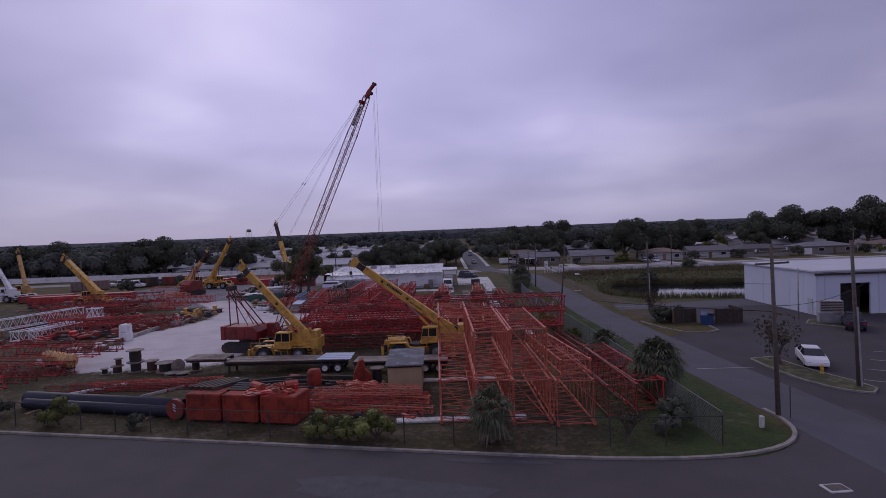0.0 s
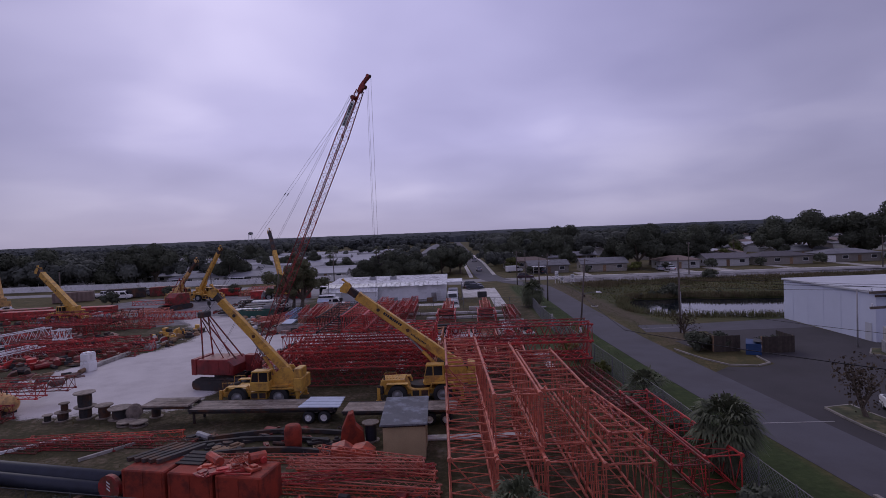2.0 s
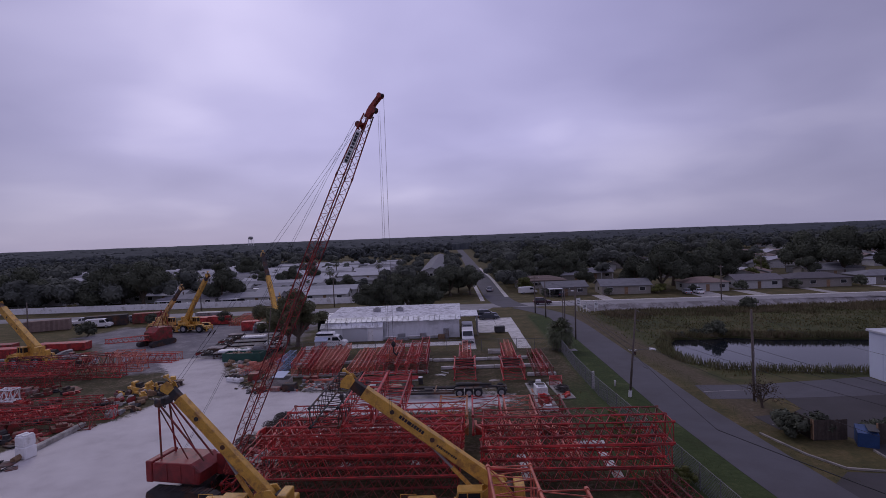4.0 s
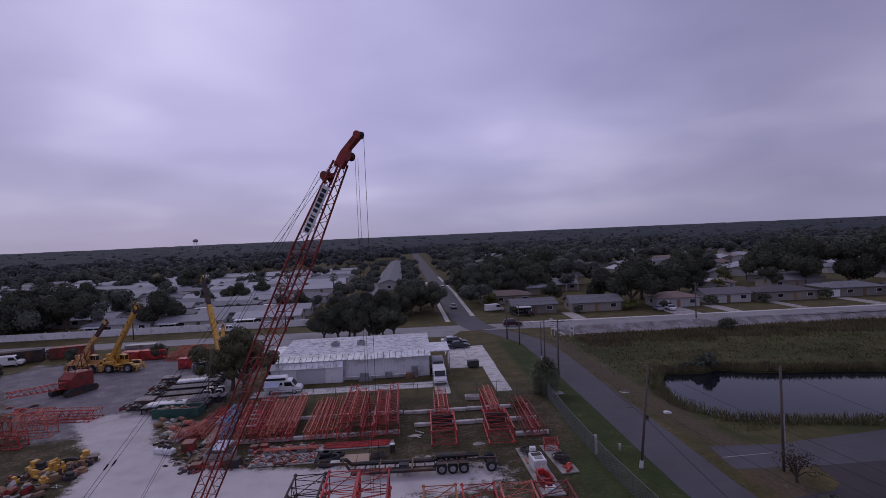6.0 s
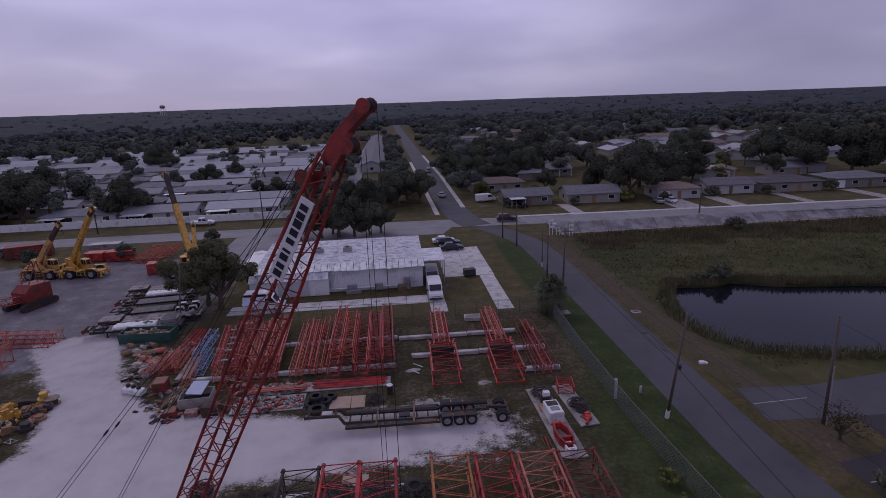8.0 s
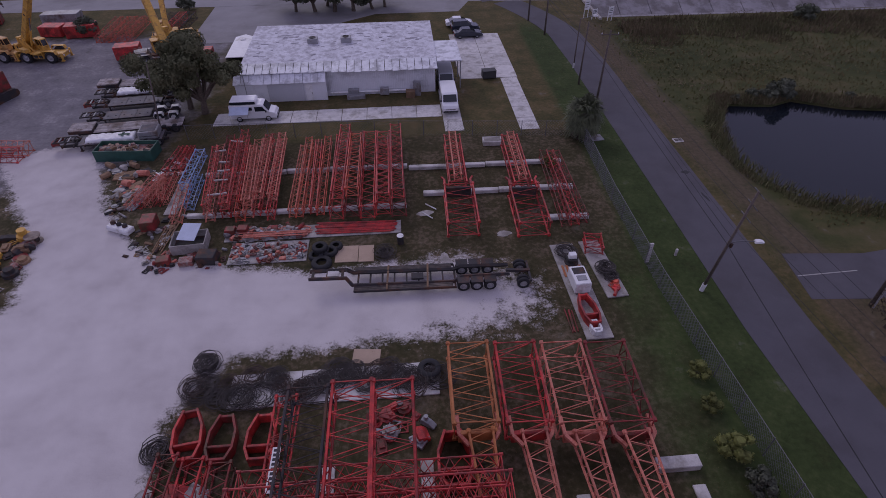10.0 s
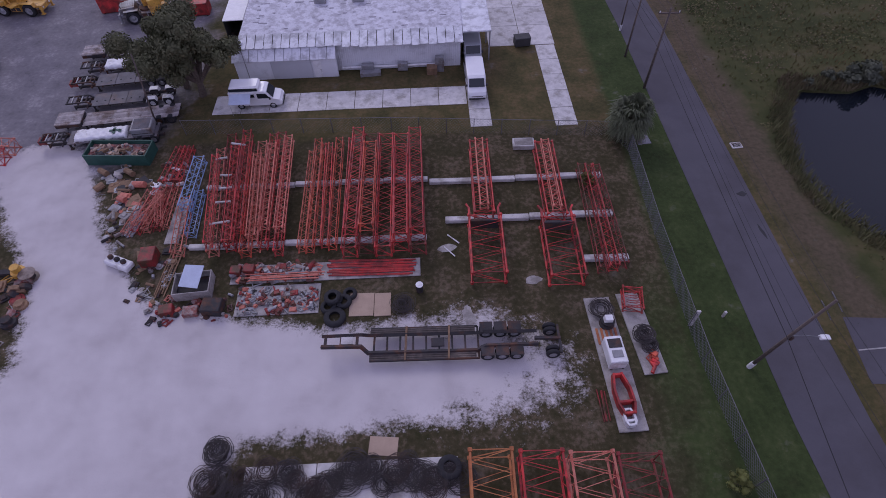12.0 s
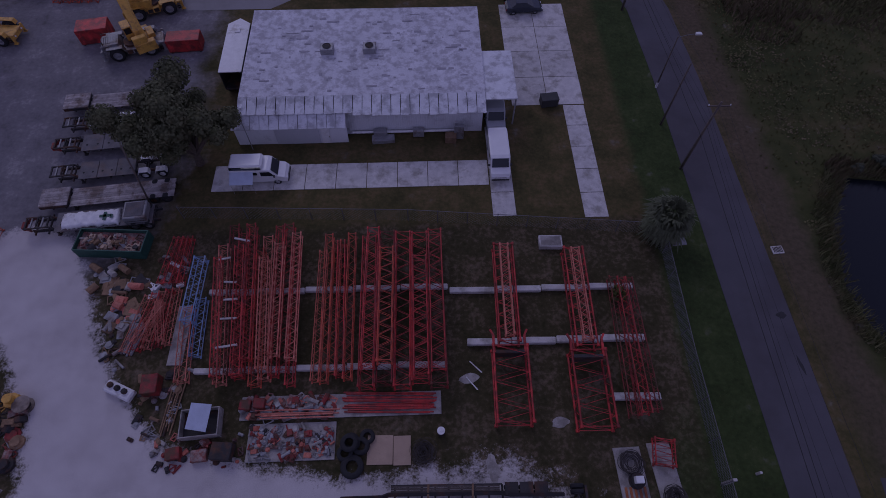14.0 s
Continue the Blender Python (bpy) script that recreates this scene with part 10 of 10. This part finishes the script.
for x, y, r_, h, z in ((-34.3, 53.6, 0.4, 0.6, 0), (-33.2, 53.9, 0.62, 0.75, 0), (-33.1, 54.0, 0.42, 0.7, 0.75), (-31.6, 54.4, 0.75, 0.95, 0), (-31.6, 54.4, 0.85, 1.25, 0.95), (-29.9, 54.3, 0.7, 1.1, 0), (-28.3, 53.9, 0.95, 0.95, 0), (-25.3, 54.0, 0.55, 0.9, 0), (-26.8, 52.2, 0.7, 0.3, 0), (-25.6, 51.9, 0.7, 0.35, 0)):
    spool(x, y, r_, h, z, "wooden cable spool standing on the gravel" if z == 0 else "wooden cable spool stacked on another")
e = thing("cable_spool", pose(-26.9, 53.6, 0.62, 90, 0, 20), "wooden cable spool standing on its rim", "cable spool", "cable spools")
for zz in (-0.3, 0.23):
    b = Bag(); b.lathe([(0.001, zz), (0.62, zz), (0.62, zz + 0.07), (0.001, zz + 0.07)], 18); part("flange", b, M_WOOD, e)
b = Bag(); b.lathe([(0.001, -0.23), (0.4, -0.23), (0.4, 0.23), (0.001, 0.23)], 14); part("core", b, M_WHITE, e)
spool(-6.1, 47.1, 0.62, 1.35, 0, "large dark drum with a pale top beside the shed", M_PIPE)
e = thing("grab_bucket", rot(-7.3, 46.6, 0, 10), "orange steel bucket arm standing on end", "bucket")
b = Bag(); b.prism([(-0.9, 0), (-0.75, 1.1), (-0.25, 2.2), (0.1, 2.3), (0.25, 1.4), (0.75, 0.9), (0.85, 0)], -0.45, 0.45, 0.06); part("shell", b, M_ORANGE_TANK, e)
for x, y, a in ((-7.6, 44.2, 8), (-6.2, 43.9, -6)):
    e = thing("steel_hopper", rot(x, y, 0, a), "orange steel hopper box beside the shed", "hopper")
    b = Bag(); b.prism([(-0.8, 0), (-0.65, 0.8), (0.2, 1.0), (0.8, 0.55), (0.8, 0)], -0.6, 0.6, 0.05); part("shell", b, M_ORANGE, e)
e = thing("steel_drum", rot(-11.4, 46.2), "upright orange steel drum", "drum")
b = Bag(); b.lathe([(0.001, 0), (0.55, 0), (0.6, 0.5), (0.6, 1.3), (0.5, 1.6), (0.001, 1.6)], 18); part("shell", b, M_ORANGE_TANK, e, "", True)
for k, (x, y, a, R) in enumerate(((-14.0, 47.0, 0, 9.0), (-13.2, 48.4, 2, 8.0), (-12.5, 44.9, -4, 7.0))):
    b = Bag(); b.path([(t * 1.0, 1.2 * math.cos(t * 0.28), 0.2) for t in range(-5, 6)], 0.2, 4)
    tagged(part("curved_beam", b, M_STEEL_DK, None, "", False, rot(x, y - 0.5, 0.0, a)), "dark curved steel beam lying on the dirt", "beam")
pile("parts_pile", -20.5, 44.5, -8.5, 49.8, 46, 0.4, [M_STEEL_DK, M_STEEL_DK, M_STEEL, M_DKRED, M_TIMBER], "dark loose steel parts on the dirt", "crane parts", 21, 0, 0.5, 1.6)
for k in range(7):
    lattice(-35.5 + k * 1.9, 47.4 + 0.5 * (k % 3), 0.05, -6 + 5 * (k % 3), 5.5, 0.5, 0.5, 6, (M_DKRED, M_RED, M_ORANGE)[k % 3], "short dull red lattice piece on the grass", 0.04, 0.018, group="short lattice pieces by the spools")
b = Bag(); b.beam((-33, 46.4, 0.1), (-29.5, 49.4, 0.1), 0.2); tagged(part("loose_timber", b, M_WHITE), "pale timber lying on the grass", "timber")
b = Bag(); b.beam((-25.8, 45.0, 0.1), (-23.5, 47.8, 0.1), 0.2); tagged(part("loose_timber", b, M_CONC), "pale timber lying on the grass", "timber")
e = thing("storage_tank", rot(-41.4, 57.2, 0, -31), "long dull yellow cylindrical tank on saddles", "tank")
b = Bag(); b.lathe([(0.001, -2.9), (0.5, -2.8), (0.72, -2.5), (0.72, 2.5), (0.5, 2.8), (0.001, 2.9)], 20, "x", (0, 0, 0.95)); part("shell", b, M_TAN_Y, e, "", True)
for xx in (-1.8, 1.8):
    b = Bag(); b.box(xx - 0.2, -0.6, 0, xx + 0.2, 0.6, 0.4); part("saddle", b, M_STEEL_DK, e)
for i in range(4):
    b = Bag(); b.tube((-1.8 + i * 1.2, 0, 1.6), (-1.8 + i * 1.2, 0, 2.1), 0.05, 6); part("valve", b, M_STEEL_DK, e)
for k in range(6):
    lattice(-52 + 1.0 * k, 50.5 + 1.7 * k, 0.1 if k < 4 else 1.3, -8 + 4 * (k % 3), 11, 1.1, 1.1, 8, (M_RED, M_DKRED)[k % 2], "red lattice boom section in a heap west of the drive", 0.055, 0.026, group="west heap")

# ---- west yard across the drive ----
lattice(-66.6, 74.5, 0.9, 74, 17.0, 1.5, 1.5, 12, M_WHITE, "long white lattice boom section on blocks", 0.075, 0.035, group="white booms")
for x, y in ((-65.6, 78.0), (-62.8, 87.8)):
    block_thing("timber_block", x - 0.9, y - 0.4, x + 0.9, y + 0.4, 0, 0.9, M_TIMBER, "stacked timber block under a white boom", "timber block", 0)
lattice(-57.4, 86.5, 1.3, -4, 1.8, 1.2, 1.35, 2, M_WHITE, "short white lattice boom piece", 0.075, 0.04, group="white booms")
lattice(-59.2, 73.4, 0.1, 76, 8.4, 1.5, 1.3, 7, M_WHITE, "white lattice boom section lying on the grass", 0.07, 0.032, group="white booms")
lattice(-57.2, 74.0, 0.1, 79, 7.4, 1.4, 1.2, 6, M_WHITE, "white lattice boom section lying on the grass", 0.07, 0.032, group="white booms")


for x, y, z, a, L, w, m_ in ((-58.5, 77.0, 0.05, 8, 17.0, 0.95, M_DKRED), (-57.0, 80.0, 0.05, 10, 16.0, 0.95, M_RED), (-60.0, 83.0, 0.05, 8, 17.0, 1.0, M_DKRED), (-62.0, 86.2, 0.05, 5, 16.0, 0.9, M_RED), (-58.0, 78.6, 1.12, 9, 12.0, 0.8, M_RED)):
    lattice(x, y, z, a, L, w * 1.25, w * 1.2, 12, m_, "dull red lattice boom section lying on the grass", 0.06, 0.03, group="red booms west of the drive")
for k, (x, y, a, z) in enumerate(((-72, 96.0, 2, 0.1), (-74, 98.2, -2, 0.1), (-70, 100.4, 4, 0.1), (-66, 102.8, -3, 0.1), (-76, 104.6, 0, 0.1), (-71, 98.0, 0, 1.75), (-68, 101.6, 3, 1.75))):
    lattice(x, y, z, a, 14.0, 1.6, 1.6, 10, (M_DKRED, M_RED)[k % 2], "dull red lattice boom section in the west yard", 0.065, 0.03, group="west yard booms")
for k, (x, y) in enumerate(((-60.5, 106.6), (-55.6, 106.0), (-58, 109.5))):
    lattice(x, y, 0.05, 4 - 3 * k, 4.6, 2.2, 2.3, 3, M_PINK, "short upright faded red lattice frame", 0.07, 0.035, group="short frames")
for k in range(2):
    lattice(-58 + 0.4 * k, 112 + 1.5 * k, 0.05, -6, 9, 1.2, 1.2, 7, (M_RED, M_PINK)[k % 2], "faded red lattice boom section at the yard's edge", 0.055, 0.026, group="yard edge booms")
e = thing("plastic_block", rot(-42.8, 71.6, 0, -14), "two stacked white plastic tanks with notched rims", "tank")
for z0, z1, w in ((0, 1.15, 1.3), (1.17, 2.1, 1.15)):
    b = Bag(); b.box(-w / 2, -0.6, z0, w / 2, 0.6, z1, 0.08); b.box(-w * 0.42, -0.5, z1, -w * 0.1, 0.5, z1 + 0.12, 0.02); b.box(w * 0.12, -0.5, z1, w * 0.42, 0.5, z1 + 0.12, 0.02); part("block", b, M_WHITE, e)
for i in range(4):
    block_thing("concrete_kerb_stone", -44.2 + i * 0.05, 73.0 + i * 1.9, -42.2 + i * 0.05, 73.6 + i * 1.9, 0, 0.45, M_CONC, "loose concrete beam at the drive's edge", "concrete beam", 88, 0.04)
pile("scrap_heap", -46.5, 83.0, -40.2, 96.0, 70, 0.9, [M_RUBBLE, M_DKRED, M_STEEL_DK, M_STEEL, M_CONC, M_TIMBER], "heap of old engines and scrap beside the drive", "scrap", 22, 0, 0.5, 1.7)
pile("engine_heap", -46.0, 91.0, -41.5, 96.5, 26, 1.3, [M_CRANE_Y, M_CRANE_Y, M_STEEL_DK], "heap of yellow engine parts", "engines", 23, 0, 0.6, 1.6)
pile("scrap_heap", -58.5, 73.5, -44.5, 84.5, 90, 1.1, [M_DKRED, M_DKRED, M_RED, M_STEEL_DK], "heap of dark red steel plates and booms on the grass", "scrap", 41, 0, 0.8, 2.6)
pile("scrap_heap", -70, 84, -52, 95, 70, 1.0, [M_DKRED, M_STEEL_DK, M_RED, M_RUBBLE], "heap of dark red crane parts on the grass", "scrap", 42, 0, 0.8, 2.8)
for k in range(7):
    lattice(-52.5 - 1.6 * k, 84.0 + 1.7 * k, 0.05, 172 + 5 * (k % 3), 10.5, 1.2, 1.2, 8, (M_DKRED, M_RED)[k % 2], "dark red lattice boom section lying among scrap", 0.06, 0.03, group="red booms among scrap")
spool(-40.6, 96.0, 0.7, 0.7, 0, "dark drum at the heap's end", M_STEEL_DK)
pile("scrap_heap", -49, 64, -42, 71, 30, 0.4, [M_TIMBER, M_STEEL_DK, M_RUBBLE], "scattered scrap on the grass west of the drive", "scrap", 24, 0, 0.4, 1.6)
pile("scrap_heap", -62, 70, -48, 76, 40, 0.6, [M_DKRED, M_RED, M_STEEL_DK], "heap of dull red steel parts on the grass", "scrap", 25, 0, 0.6, 1.8)
pile("scrap_heap", -86, 106, -62, 122, 64, 1.2, [M_DKRED, M_RED, M_STEEL_DK, M_STEEL], "wide heap of red crane parts in the west yard", "scrap", 26, 0, 0.8, 3.0)


def container(x, y, a, L, w, h, material, label, open_top=False):
    e = thing("container", rot(x, y, 0, a), label, "container")
    b = Bag(); b.box(-L / 2, -w / 2, 0.1, L / 2, w / 2, h, 0.04); part("shell", b, material, e)
    n = int(L / 1.0)
    for i in range(n):
        for s in (-1, 1):
            b = Bag(); b.box(-L / 2 + 0.2 + i * 1.0, s * (w / 2 + 0.02) - 0.015, 0.2, -L / 2 + 0.7 + i * 1.0, s * (w / 2 + 0.02) + 0.015, h - 0.1); part("rib", b, material, e)
    for s in (-1, 1):
        b = Bag(); b.box(s * (L / 2 - 0.3) - 0.1, -w / 2, 0, s * (L / 2 - 0.3) + 0.1, w / 2, 0.1); part("foot", b, M_STEEL_DK, e)


for x, y, a, L, w, h, m_, lab in ((-58.3, 151.6, 8, 4.6, 2.4, 2.0, M_RED, "red steel box standing behind the cranes"), (-63.2, 152.4, -6, 3.6, 2.4, 1.7, M_RED, "red open steel skip"), (-47.2, 141.0, 10, 3.6, 2.2, 2.0, M_RED, "red steel counterweight box"), (-36.1, 139.0, 4, 3.9, 1.9, 1.7, M_RED, "red steel box beside the trailer"),
                                  (-88, 155, 20, 9, 2.5, 2.6, M_STEEL_DK, "dark steel container at the yard's end"), (-79, 158.5, 18, 8, 2.5, 2.5, M_DKRED, "brown steel container at the yard's end"), (-99, 150, 24, 9, 2.5, 2.6, M_ROOF_BR, "brown steel container at the yard's end"),
                                  (-86, 119, 8, 11, 2.6, 1.7, M_RED, "long red crane carrier body"), (-92, 124, 8, 11, 2.6, 1.6, M_DKRED, "long dark red crane carrier body"), (-77, 124.5, 4, 9, 2.5, 1.5, M_RED, "red crane carrier body"), (-63.5, 157, 3, 6, 2.4, 2.3, M_STEEL, "grey steel container behind the cranes")):
    container(x, y, a, L, w, h, m_, lab)
for k in range(5):
    lattice(-54.5 + k * 1.2, 148.0, 0.05, 80, 7, 0.9, 0.9, 6, M_ORANGE, "orange lattice piece leaning in a row", 0.05, 0.024, tilt=-8, group="orange pieces")
for k in range(3):
    lattice(-46 + k * 1.6, 152.0, 0.05, 86, 7, 1.2, 1.1, 6, (M_STEEL_DK, M_RED)[k % 2], "dark lattice piece behind the trailers", 0.05, 0.024, group="dark pieces")
